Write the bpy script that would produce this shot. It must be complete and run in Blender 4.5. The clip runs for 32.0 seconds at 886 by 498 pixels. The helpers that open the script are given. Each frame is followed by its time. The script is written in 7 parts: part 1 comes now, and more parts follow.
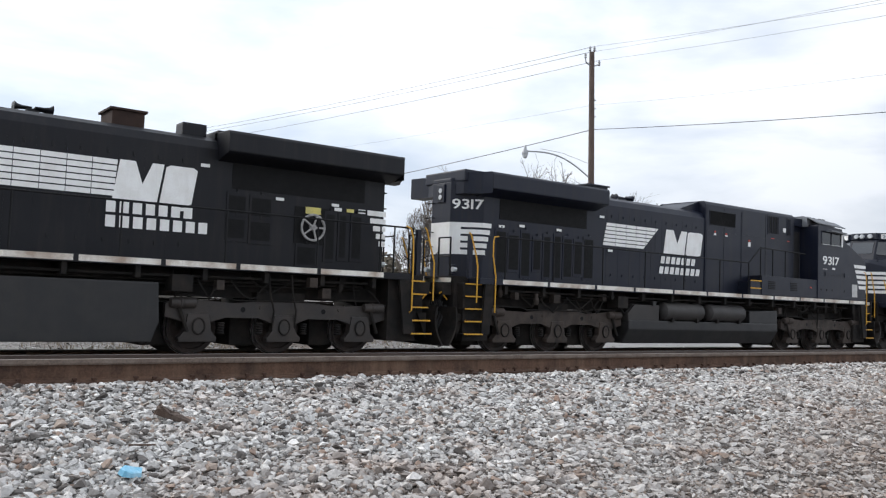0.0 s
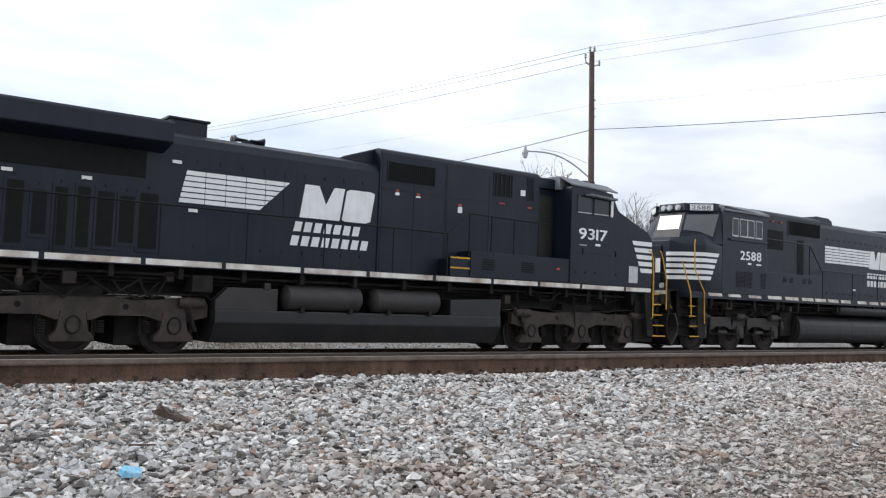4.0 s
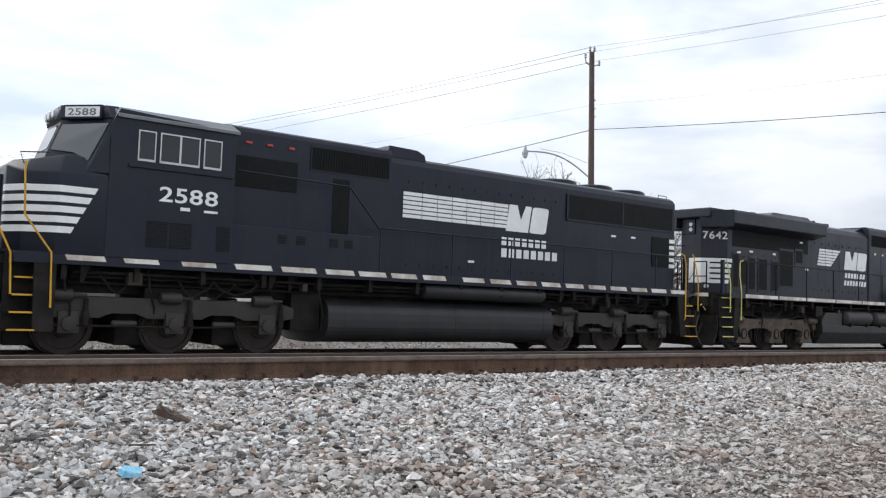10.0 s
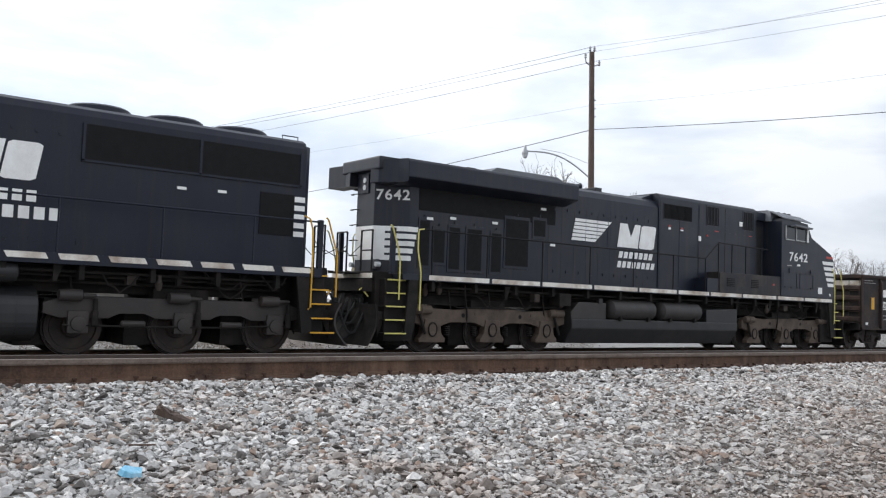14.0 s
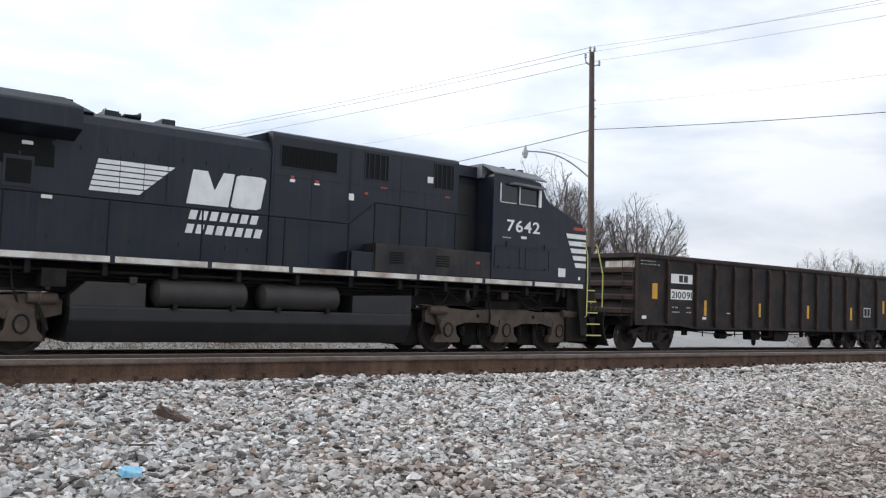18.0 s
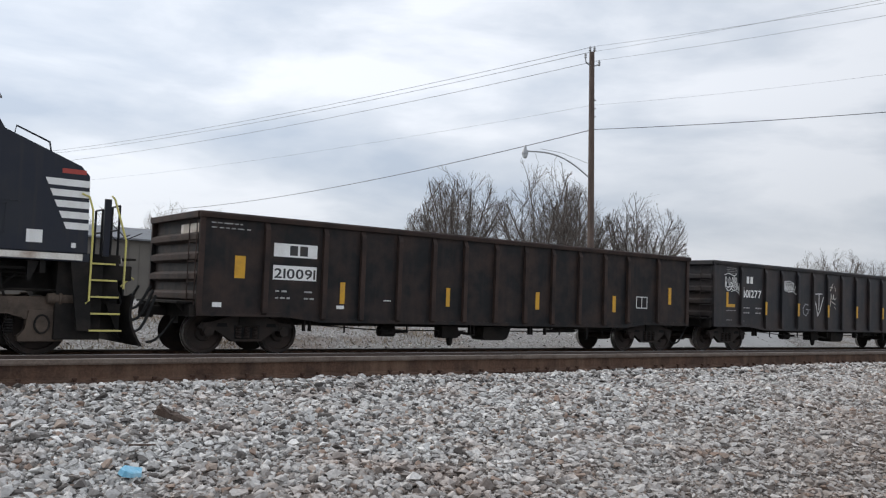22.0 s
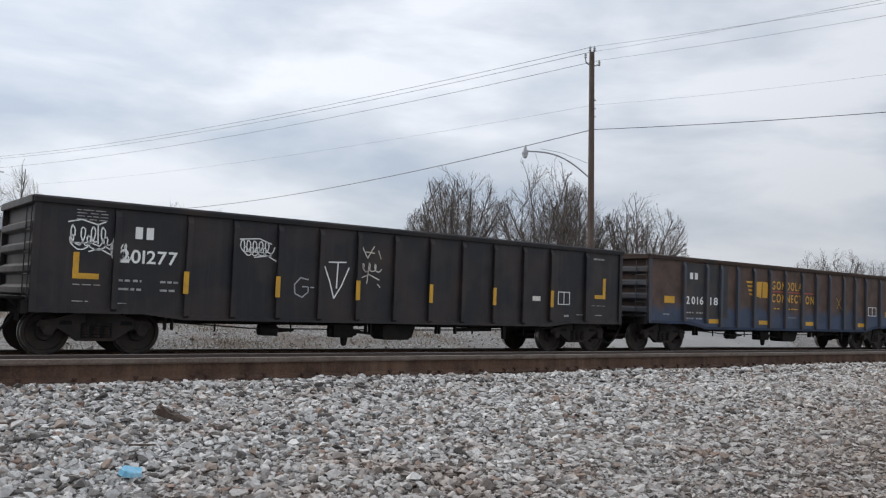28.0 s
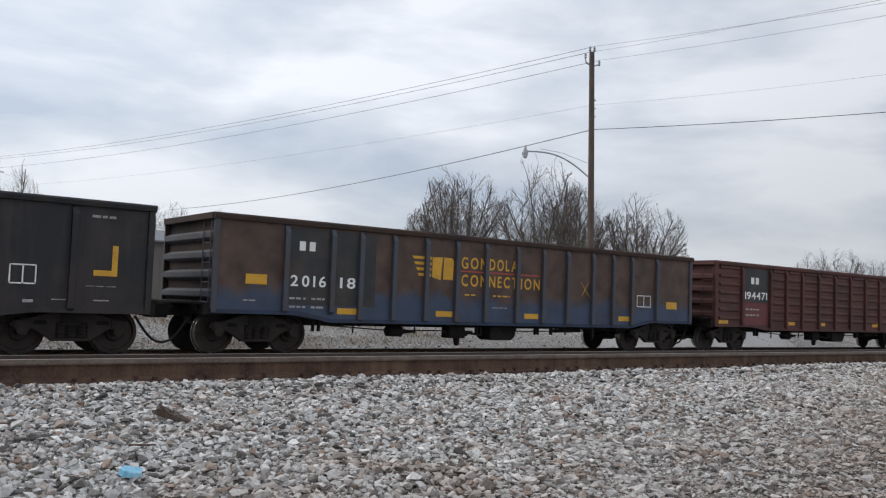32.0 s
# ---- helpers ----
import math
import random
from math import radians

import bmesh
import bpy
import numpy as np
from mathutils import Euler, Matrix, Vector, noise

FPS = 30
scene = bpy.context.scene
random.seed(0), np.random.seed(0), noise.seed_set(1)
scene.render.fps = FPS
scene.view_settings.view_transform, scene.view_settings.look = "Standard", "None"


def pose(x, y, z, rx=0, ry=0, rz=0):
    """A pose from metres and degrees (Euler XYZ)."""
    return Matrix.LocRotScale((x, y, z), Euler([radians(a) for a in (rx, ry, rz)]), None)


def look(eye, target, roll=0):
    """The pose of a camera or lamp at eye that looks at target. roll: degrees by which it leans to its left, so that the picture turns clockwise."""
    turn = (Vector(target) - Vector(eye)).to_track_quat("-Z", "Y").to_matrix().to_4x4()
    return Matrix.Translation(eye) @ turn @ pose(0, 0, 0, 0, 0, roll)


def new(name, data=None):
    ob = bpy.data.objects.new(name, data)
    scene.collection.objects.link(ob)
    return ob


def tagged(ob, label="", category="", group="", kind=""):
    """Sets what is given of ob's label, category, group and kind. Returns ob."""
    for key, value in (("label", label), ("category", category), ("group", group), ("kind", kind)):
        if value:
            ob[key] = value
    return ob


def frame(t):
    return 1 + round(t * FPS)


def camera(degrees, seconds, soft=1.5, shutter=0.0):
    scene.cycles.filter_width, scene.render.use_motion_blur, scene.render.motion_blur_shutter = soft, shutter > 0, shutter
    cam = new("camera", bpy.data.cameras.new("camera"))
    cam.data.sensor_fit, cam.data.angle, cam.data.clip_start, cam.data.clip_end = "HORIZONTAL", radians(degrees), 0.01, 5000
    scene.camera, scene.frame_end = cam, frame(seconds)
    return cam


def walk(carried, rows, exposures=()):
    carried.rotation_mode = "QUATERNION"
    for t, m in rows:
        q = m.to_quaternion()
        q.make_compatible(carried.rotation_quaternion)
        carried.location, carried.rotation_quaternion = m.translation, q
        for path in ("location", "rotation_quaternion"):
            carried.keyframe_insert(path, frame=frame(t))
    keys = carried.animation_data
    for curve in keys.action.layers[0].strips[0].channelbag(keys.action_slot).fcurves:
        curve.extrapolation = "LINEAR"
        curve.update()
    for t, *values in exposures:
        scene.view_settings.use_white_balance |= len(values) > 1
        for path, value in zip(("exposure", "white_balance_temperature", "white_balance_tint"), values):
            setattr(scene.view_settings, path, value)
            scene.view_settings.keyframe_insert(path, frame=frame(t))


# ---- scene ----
# ---- camera: it stands still on a low tripod beside the track ----
EYE = Vector((0.0, 0.0, 1.217))
YAW, PITCH = radians(37.063), radians(3.541)
AIM = EYE + 10 * Vector((math.sin(YAW) * math.cos(PITCH), math.cos(YAW) * math.cos(PITCH), math.sin(PITCH)))
cam = camera(54.19, 32.0, soft=1.22)
VIEW = look(EYE, AIM, 2.113)
walk(cam, [(0.0, VIEW), (32.0, VIEW)], exposures=[(0.0, 0.38), (17.0, 0.38), (19.0, 0.28), (20.5, 0.12), (22.0, 0.0), (24.5, 0.05), (26.0, 0.04), (28.5, -0.09), (32.0, -0.08)])

# ---- world: bright broken overcast ----
SUN_EL, SUN_AZ = radians(34), radians(-31)
SUN_WAY = Vector((-0.43, 0.71, 0.56)).normalized()   # towards the veiled sun, beyond the train
world = bpy.data.worlds.new("world")
scene.world = world
world.use_nodes = True
wt = world.node_tree
wt.nodes.clear()


def wnode(kind, **values):
    n = wt.nodes.new(kind)
    for k, v in values.items():
        n.inputs[k].default_value = v
    return n


sky = wt.nodes.new("ShaderNodeTexSky")
sky.sky_type = "NISHITA"
sky.sun_disc = False
sky.sun_elevation, sky.sun_rotation = SUN_EL, SUN_AZ
coord = wt.nodes.new("ShaderNodeTexCoord")
stretch = wt.nodes.new("ShaderNodeMapping")
stretch.inputs["Scale"].default_value = (2.2, 2.2, 7.0)
stretch.inputs["Location"].default_value = (0.35, 0.1, 0.55)
clouds = wnode("ShaderNodeTexNoise", Scale=1.5, Detail=7.0, Roughness=0.52, Distortion=0.25)
shade = wt.nodes.new("ShaderNodeValToRGB")
shade.color_ramp.elements[0].position, shade.color_ramp.elements[0].color = 0.32, (0.58, 0.66, 0.785, 1)
shade.color_ramp.elements[1].position, shade.color_ramp.elements[1].color = 0.62, (0.985, 1.025, 1.1, 1)
e = shade.color_ramp.elements.new(0.48)
e.color = (0.76, 0.82, 0.915, 1)
gain = wnode("ShaderNodeMix")
gain.data_type = "RGBA"
gain.inputs["Factor"].default_value = 0.93
skygain = wt.nodes.new("ShaderNodeVectorMath")
skygain.operation = "SCALE"
skygain.inputs["Scale"].default_value = 0.12
out = wt.nodes.new("ShaderNodeOutputWorld")
back = wnode("ShaderNodeBackground", Strength=1.15)
wt.links.new(coord.outputs["Generated"], stretch.inputs["Vector"])
wt.links.new(stretch.outputs["Vector"], clouds.inputs["Vector"])
wt.links.new(clouds.outputs["Fac"], shade.inputs["Fac"])
wt.links.new(sky.outputs["Color"], skygain.inputs[0])
wt.links.new(skygain.outputs["Vector"], gain.inputs["A"])
wt.links.new(shade.outputs["Color"], gain.inputs["B"])
# the veil of cloud is brighter towards the sun
facing = wt.nodes.new("ShaderNodeVectorMath")
facing.operation = "DOT_PRODUCT"
facing.inputs[1].default_value = SUN_WAY
wt.links.new(coord.outputs["Generated"], facing.inputs[0])
half_turn = wnode("ShaderNodeMapRange")
half_turn.inputs["From Min"].default_value, half_turn.inputs["From Max"].default_value = -1.0, 1.0
wt.links.new(facing.outputs["Value"], half_turn.inputs["Value"])
# and again opposite it, out of view: brightness added to light the near sides
lift = wt.nodes.new("ShaderNodeValToRGB")
lift.color_ramp.elements[0].position, lift.color_ramp.elements[0].color = 0.0, (0.98, 0.98, 0.98, 1)
lift.color_ramp.elements[1].position, lift.color_ramp.elements[1].color = 1.0, (1.0, 1.0, 1.0, 1)
for pos, v in ((0.3, 0.86), (0.5, 0.71), (0.67, 0.84)):
    lift.color_ramp.elements.new(pos).color = (v, v, v, 1)
wt.links.new(half_turn.outputs["Result"], lift.inputs["Fac"])
# and greyer low down, where one looks through more of it
upward = wt.nodes.new("ShaderNodeSeparateXYZ")
wt.links.new(coord.outputs["Generated"], upward.inputs[0])
low = wt.nodes.new("ShaderNodeMapRange")
low.inputs["From Min"].default_value, low.inputs["From Max"].default_value = 0.02, 0.24
low.inputs["To Min"].default_value, low.inputs["To Max"].default_value = 0.8, 1.0
wt.links.new(upward.outputs["Z"], low.inputs["Value"])
both = wt.nodes.new("ShaderNodeMath")
both.operation = "MULTIPLY"
wt.links.new(lift.outputs["Color"], both.inputs[0])
wt.links.new(low.outputs["Result"], both.inputs[1])
veil = wt.nodes.new("ShaderNodeVectorMath")
veil.operation = "SCALE"
wt.links.new(gain.outputs["Result"], veil.inputs[0])
wt.links.new(both.outputs["Value"], veil.inputs["Scale"])
wt.links.new(veil.outputs["Vector"], back.inputs["Color"])
wt.links.new(back.outputs["Background"], out.inputs["Surface"])

sun_data = bpy.data.lights.new("sun", "SUN")
sun_data.energy, sun_data.angle, sun_data.color = 1.3, radians(25), (1.0, 0.96, 0.9)
sun = new("sun", sun_data)
sun.matrix_basis = look(tuple(40 * SUN_WAY), (0, 0, 0))


# ---- materials ----
def rgba(c):
    return (c[0], c[1], c[2], 1.0)


def material(name, base, rough=0.6, metal=0.0, second=None, scale=3.0, amount=0.5, grain=0.25, grain_scale=60.0,
             bump=0.15, bump_scale=None, streaks=0.0, streak_colour=(0.2, 0.17, 0.14), spread=0.0, islands=0.0, spec=0.5):
    """Paint, metal, stone or earth: broad stains of a second colour, a fine grain, rain streaks, relief."""
    m = bpy.data.materials.new(name)
    m.use_nodes = True
    t = m.node_tree
    b = t.nodes["Principled BSDF"]
    b.inputs["Metallic"].default_value = metal
    b.inputs["Specular IOR Level"].default_value = spec
    at = t.nodes.new("ShaderNodeTexCoord").outputs["Object"]

    def noise_of(sc, detail=4.0, rough_=0.55, vec=at):
        n = t.nodes.new("ShaderNodeTexNoise")
        n.inputs["Scale"].default_value, n.inputs["Detail"].default_value, n.inputs["Roughness"].default_value = sc, detail, rough_
        t.links.new(vec, n.inputs["Vector"])
        return n.outputs["Fac"]

    def ramp(fac, lo, hi, to=1.0):
        r = t.nodes.new("ShaderNodeMapRange")
        r.inputs["From Min"].default_value, r.inputs["From Max"].default_value, r.inputs["To Max"].default_value = lo, hi, to
        t.links.new(fac, r.inputs["Value"])
        return r.outputs["Result"]

    def mix(fac, a, c, kind="MIX"):
        x = t.nodes.new("ShaderNodeMix")
        x.data_type, x.blend_type = "RGBA", kind
        for value, name_ in ((fac, "Factor"), (a, "A"), (c, "B")):
            if isinstance(value, (tuple, float, int)):
                x.inputs[name_].default_value = value
            else:
                t.links.new(value, x.inputs[name_])
        return x.outputs["Result"]

    colour = rgba(base)
    if second:
        colour = mix(ramp(noise_of(scale, 6.0), 0.42, 0.68, amount), colour, rgba(second))
    fine = noise_of(grain_scale, 3.0, 0.6)
    if grain:
        g = ramp(fine, 0.25, 0.75, 1.0)
        v = t.nodes.new("ShaderNodeMapRange")
        v.inputs["To Min"].default_value, v.inputs["To Max"].default_value = 1 - grain, 1 + grain
        t.links.new(g, v.inputs["Value"])
        h = t.nodes.new("ShaderNodeVectorMath")
        h.operation = "SCALE"
        if isinstance(colour, tuple):
            h.inputs[0].default_value = colour[:3]
        else:
            t.links.new(colour, h.inputs[0])
        t.links.new(v.outputs["Result"], h.inputs["Scale"])
        colour = h.outputs["Vector"]
    if streaks:
        mp = t.nodes.new("ShaderNodeMapping")
        mp.inputs["Scale"].default_value = (4.0, 4.0, 0.35)
        t.links.new(at, mp.inputs["Vector"])
        colour = mix(ramp(noise_of(1.6, 5.0, 0.6, mp.outputs["Vector"]), 0.5, 0.75, streaks), colour, rgba(streak_colour))
    if spread or islands:
        if islands:
            rnd = t.nodes.new("ShaderNodeNewGeometry").outputs["Random Per Island"]
        else:
            rnd = t.nodes.new("ShaderNodeObjectInfo").outputs["Random"]
        v = t.nodes.new("ShaderNodeMapRange")
        k = spread or islands
        v.inputs["To Min"].default_value, v.inputs["To Max"].default_value = 1 - k, 1 + k
        t.links.new(rnd, v.inputs["Value"])
        h = t.nodes.new("ShaderNodeVectorMath")
        h.operation = "SCALE"
        if isinstance(colour, tuple):
            h.inputs[0].default_value = colour[:3]
        else:
            t.links.new(colour, h.inputs[0])
        t.links.new(v.outputs["Result"], h.inputs["Scale"])
        colour = h.outputs["Vector"]
    if isinstance(colour, tuple):
        b.inputs["Base Color"].default_value = colour
    else:
        t.links.new(colour, b.inputs["Base Color"])
    rr = t.nodes.new("ShaderNodeMapRange")
    rr.inputs["To Min"].default_value, rr.inputs["To Max"].default_value = max(0.03, rough - 0.12), min(1.0, rough + 0.12)
    t.links.new(noise_of(scale * 2.3, 4.0), rr.inputs["Value"])
    t.links.new(rr.outputs["Result"], b.inputs["Roughness"])
    if bump:
        bp = t.nodes.new("ShaderNodeBump")
        bp.inputs["Strength"].default_value, bp.inputs["Distance"].default_value = bump, 0.01
        t.links.new(fine if bump_scale is None else noise_of(bump_scale, 5.0, 0.65), bp.inputs["Height"])
        t.links.new(bp.outputs["Normal"], b.inputs["Normal"])
    return m


BLACK = material("loco_black_paint", (0.0076, 0.0102, 0.022), 0.4, second=(0.0125, 0.0152, 0.0245), scale=0.9, amount=0.75, grain=0.2, bump=0.09, bump_scale=2.5, streaks=0.6, streak_colour=(0.021, 0.0195, 0.0215), spec=0.3)
BLACK_SOOTY = material("sooty_black_paint", (0.0065, 0.007, 0.0102), 0.45, second=(0.011, 0.0108, 0.0125), scale=0.9, amount=0.7, grain=0.18, bump=0.06, bump_scale=2.5, streaks=0.5, streak_colour=(0.024, 0.0205, 0.019), spec=0.26)
BLACK_OLD = material("faded_black_paint", (0.0098, 0.0132, 0.0248), 0.42, second=(0.021, 0.0228, 0.029), scale=1.1, amount=0.7, grain=0.2, bump=0.06, bump_scale=2.5, streaks=0.55, streak_colour=(0.037, 0.031, 0.029), spec=0.36)
BLACK_DUSTY = material("dusty_black_paint", (0.0135, 0.0142, 0.0185), 0.55, second=(0.052, 0.04, 0.032), scale=1.3, amount=0.85, grain=0.25, bump=0.1, streaks=0.5, streak_colour=(0.06, 0.045, 0.035), spec=0.35)
# near-black of screens and slats, also painted shade for recesses and holes
GRILL_SHADE = material("grille_and_shade_black", (0.004, 0.004, 0.0045), 0.75, grain=0.5, grain_scale=90, bump=0.5, spec=0.3)
UNDER = material("dusty_underframe", (0.0095, 0.0082, 0.0075), 0.8, second=(0.03, 0.0235, 0.019), scale=2.2, amount=0.8, grain=0.35, bump=0.3, spec=0.3)
TRUCK_DUST = material("dusty_bogie_steel", (0.058, 0.045, 0.0375), 0.75, second=(0.02, 0.0165, 0.0145), scale=2.8, amount=0.8, grain=0.35, bump=0.35, streaks=0.3, streak_colour=(0.095, 0.056, 0.036), spec=0.35)
TRUCK_BROWN = material("brown_dusty_bogie_steel", (0.1, 0.073, 0.055), 0.75, second=(0.034, 0.026, 0.021), scale=2.8, amount=0.75, grain=0.35, bump=0.35, streaks=0.3, streak_colour=(0.13, 0.08, 0.05), spec=0.4)
RESERVOIR = material("dusty_reservoir_steel", (0.036, 0.031, 0.0285), 0.6, second=(0.018, 0.0165, 0.016), scale=1.8, amount=0.8, grain=0.2, bump=0.08)
BOGIE_BLACK = material("oily_bogie_steel", (0.03, 0.0255, 0.0235), 0.6, second=(0.052, 0.039, 0.031), scale=2.2, amount=0.7, grain=0.3, bump=0.3, spec=0.45)
STENCIL = material("worn_stencil_paint", (0.42, 0.41, 0.4), 0.6, second=(0.16, 0.15, 0.145), scale=9, amount=0.8, grain=0.2)
TANK = material("tank_black", (0.015, 0.015, 0.0162), 0.5, second=(0.03, 0.027, 0.0255), scale=1.5, amount=0.7, grain=0.2, bump=0.08, streaks=0.35, streak_colour=(0.03, 0.026, 0.023), spec=0.45)
WHITE = material("weathered_white_paint", (0.88, 0.88, 0.86), 0.5, second=(0.74, 0.72, 0.68), scale=3.0, amount=0.6, grain=0.08, bump=0.05, streaks=0.22, streak_colour=(0.55, 0.52, 0.48))
SILLWHITE = material("grimy_white_sill_paint", (0.78, 0.75, 0.68), 0.6, second=(0.26, 0.15, 0.085), scale=2.2, amount=0.75, grain=0.2, bump=0.1, streaks=0.3, streak_colour=(0.36, 0.25, 0.18))
YELLOW = material("safety_yellow_paint", (0.68, 0.36, 0.022), 0.5, second=(0.46, 0.24, 0.035), scale=4, amount=0.6, grain=0.18, bump=0.05)
YELLOW_PALE = material("pale_yellow_paint", (0.66, 0.58, 0.16), 0.5, second=(0.5, 0.45, 0.2), scale=4, amount=0.6, grain=0.15, bump=0.05)
RED = material("faded_red_paint", (0.42, 0.06, 0.045), 0.55, grain=0.15)
GREYROOF = material("grey_antislip_roof", (0.19, 0.2, 0.215), 0.75, second=(0.12, 0.12, 0.125), scale=2, amount=0.6, grain=0.2)
ALU = material("bare_aluminium", (0.55, 0.55, 0.54), 0.45, metal=0.7, second=(0.35, 0.34, 0.33), scale=5, grain=0.15)
TREAD = material("polished_wheel_tread", (0.5, 0.49, 0.48), 0.32, metal=0.9, second=(0.3, 0.27, 0.25), scale=6, amount=0.5, grain=0.1, bump=0.0)
HANDRAIL = material("black_handrail_paint", (0.006, 0.006, 0.0068), 0.6, grain=0.2, bump=0.1, spec=0.3)
DRYGRASS = material("dry_tan_grass", (0.3, 0.235, 0.16), 0.9, second=(0.2, 0.155, 0.105), scale=1.5, amount=0.7, grain=0.2, islands=0.35)
BRUSH = material("dry_winter_brush", (0.16, 0.135, 0.1), 0.95, second=(0.1, 0.085, 0.065), scale=1.2, amount=0.7, grain=0.3, islands=0.35)
STEELWHEEL = material("rusty_wheel_steel", (0.02, 0.0145, 0.0118), 0.75, metal=0.1, second=(0.05, 0.03, 0.022), scale=3.5, amount=0.6, grain=0.3, bump=0.2)
RUBBER = material("black_rubber", (0.014, 0.014, 0.014), 0.75, grain=0.2)
LENS = material("headlight_glass", (0.55, 0.57, 0.58), 0.12, grain=0.05, bump=0.0)
GONBROWN = material("gondola_brown", (0.046, 0.029, 0.0235), 0.85, second=(0.0125, 0.0118, 0.0125), scale=1.4, amount=1.0, grain=0.25, bump=0.3, bump_scale=5, streaks=0.5, streak_colour=(0.068, 0.042, 0.031), spec=0.25)
GONPATCHY = material("gondola_sooty_sheet", (0.0085, 0.0082, 0.009), 0.68, second=(0.043, 0.026, 0.02), scale=1.7, amount=0.85, grain=0.35, bump=0.35, bump_scale=5, streaks=0.4, streak_colour=(0.048, 0.028, 0.021), spec=0.35)
GONRUSTRIB = material("gondola_rusty_rib", (0.05, 0.031, 0.025), 0.75, second=(0.018, 0.015, 0.0145), scale=1.8, amount=0.8, grain=0.3, bump=0.3, spec=0.3)
GONGREY = material("gondola_charcoal", (0.0135, 0.014, 0.0175), 0.55, second=(0.047, 0.031, 0.0255), scale=0.9, amount=0.8, grain=0.25, bump=0.25, bump_scale=5, streaks=0.5, streak_colour=(0.05, 0.038, 0.034), spec=0.42)
GONBLUE = material("gondola_faded_blue", (0.036, 0.056, 0.105), 0.75, second=(0.035, 0.036, 0.045), scale=1.1, amount=0.7, grain=0.2, bump=0.2, bump_scale=5, streaks=0.4, streak_colour=(0.09, 0.065, 0.055), spec=0.3)
GONRUST = material("gondola_rust_panel", (0.066, 0.043, 0.034), 0.85, second=(0.036, 0.03, 0.029), scale=0.9, amount=0.85, grain=0.25, bump=0.3, bump_scale=6, streaks=0.5, streak_colour=(0.07, 0.05, 0.042), spec=0.25)
GONRED = material("gondola_oxide_red", (0.105, 0.035, 0.03), 0.7, second=(0.048, 0.024, 0.022), scale=0.9, amount=0.8, grain=0.25, bump=0.3, bump_scale=5, streaks=0.5, streak_colour=(0.06, 0.04, 0.036), spec=0.45)


def two_tone(name, lower, upper, height, ragged):
    """Rusted bare steel above faded paint, with a ragged worn border between them."""
    m = material(name, lower, 0.65, second=(0.035, 0.036, 0.045), scale=1.6, amount=0.6, grain=0.25, bump=0.3, bump_scale=5, spec=0.5)
    t = m.node_tree
    b = t.nodes["Principled BSDF"]
    old = b.inputs["Base Color"].links[0].from_socket
    at = t.nodes.new("ShaderNodeTexCoord").outputs["Object"]
    sep = t.nodes.new("ShaderNodeSeparateXYZ")
    t.links.new(at, sep.inputs[0])
    n = t.nodes.new("ShaderNodeTexNoise")
    n.inputs["Scale"].default_value, n.inputs["Detail"].default_value, n.inputs["Roughness"].default_value = 1.3, 8, 0.7
    t.links.new(at, n.inputs["Vector"])
    add = t.nodes.new("ShaderNodeMath")
    add.operation = "MULTIPLY_ADD"
    add.inputs[1].default_value = ragged
    t.links.new(n.outputs["Fac"], add.inputs[0])
    t.links.new(sep.outputs["Z"], add.inputs[2])
    r = t.nodes.new("ShaderNodeMapRange")
    r.inputs["From Min"].default_value, r.inputs["From Max"].default_value = height + ragged * 0.5 - 0.12, height + ragged * 0.5 + 0.12
    t.links.new(add.outputs["Value"], r.inputs["Value"])
    n2 = t.nodes.new("ShaderNodeTexNoise")
    n2.inputs["Scale"].default_value, n2.inputs["Detail"].default_value = 2.0, 7
    t.links.new(at, n2.inputs["Vector"])
    up = t.nodes.new("ShaderNodeValToRGB")
    up.color_ramp.elements[0].position, up.color_ramp.elements[0].color = 0.35, rgba([c * 0.5 for c in upper])
    up.color_ramp.elements[1].position, up.color_ramp.elements[1].color = 0.65, rgba(upper)
    t.links.new(n2.outputs["Fac"], up.inputs["Fac"])
    x = t.nodes.new("ShaderNodeMix")
    x.data_type = "RGBA"
    t.links.new(r.outputs["Result"], x.inputs["Factor"])
    t.links.new(old, x.inputs["A"])
    t.links.new(up.outputs["Color"], x.inputs["B"])
    t.links.new(x.outputs["Result"], b.inputs["Base Color"])
    return m


GONTWO = two_tone("blue_paint_under_rust", (0.05, 0.072, 0.125), (0.108, 0.064, 0.047), 1.34, 1.2)
GONRIB = material("worn_blue_grey_rib", (0.062, 0.069, 0.087), 0.65, second=(0.07, 0.051, 0.043), scale=1.5, amount=0.7, grain=0.2, bump=0.2, spec=0.5)
PATCHRED = material("fresh_red_patch", (0.14, 0.028, 0.03), 0.6, second=(0.14, 0.05, 0.045), scale=2, grain=0.15)
PATCHBLACK = material("black_patch_paint", (0.028, 0.03, 0.033), 0.65, second=(0.062, 0.046, 0.038), scale=1.6, amount=0.9, grain=0.25, streaks=0.4, streak_colour=(0.05, 0.045, 0.042))
RAILBROWN = material("rusty_rail_web", (0.115, 0.066, 0.044), 0.85, second=(0.05, 0.031, 0.023), scale=4.5, amount=0.85, grain=0.35, bump=0.3, streaks=0.75, streak_colour=(0.2, 0.13, 0.088), spec=0.3)
# two rail head browns: paler on the nearest rail, darker on the others
RAILPALE = material("pale_rail_head", (0.15, 0.115, 0.092), 0.6, second=(0.085, 0.056, 0.042), scale=7, amount=0.75, grain=0.35, bump=0.15, streaks=0.5, streak_colour=(0.22, 0.185, 0.16), spec=0.4)
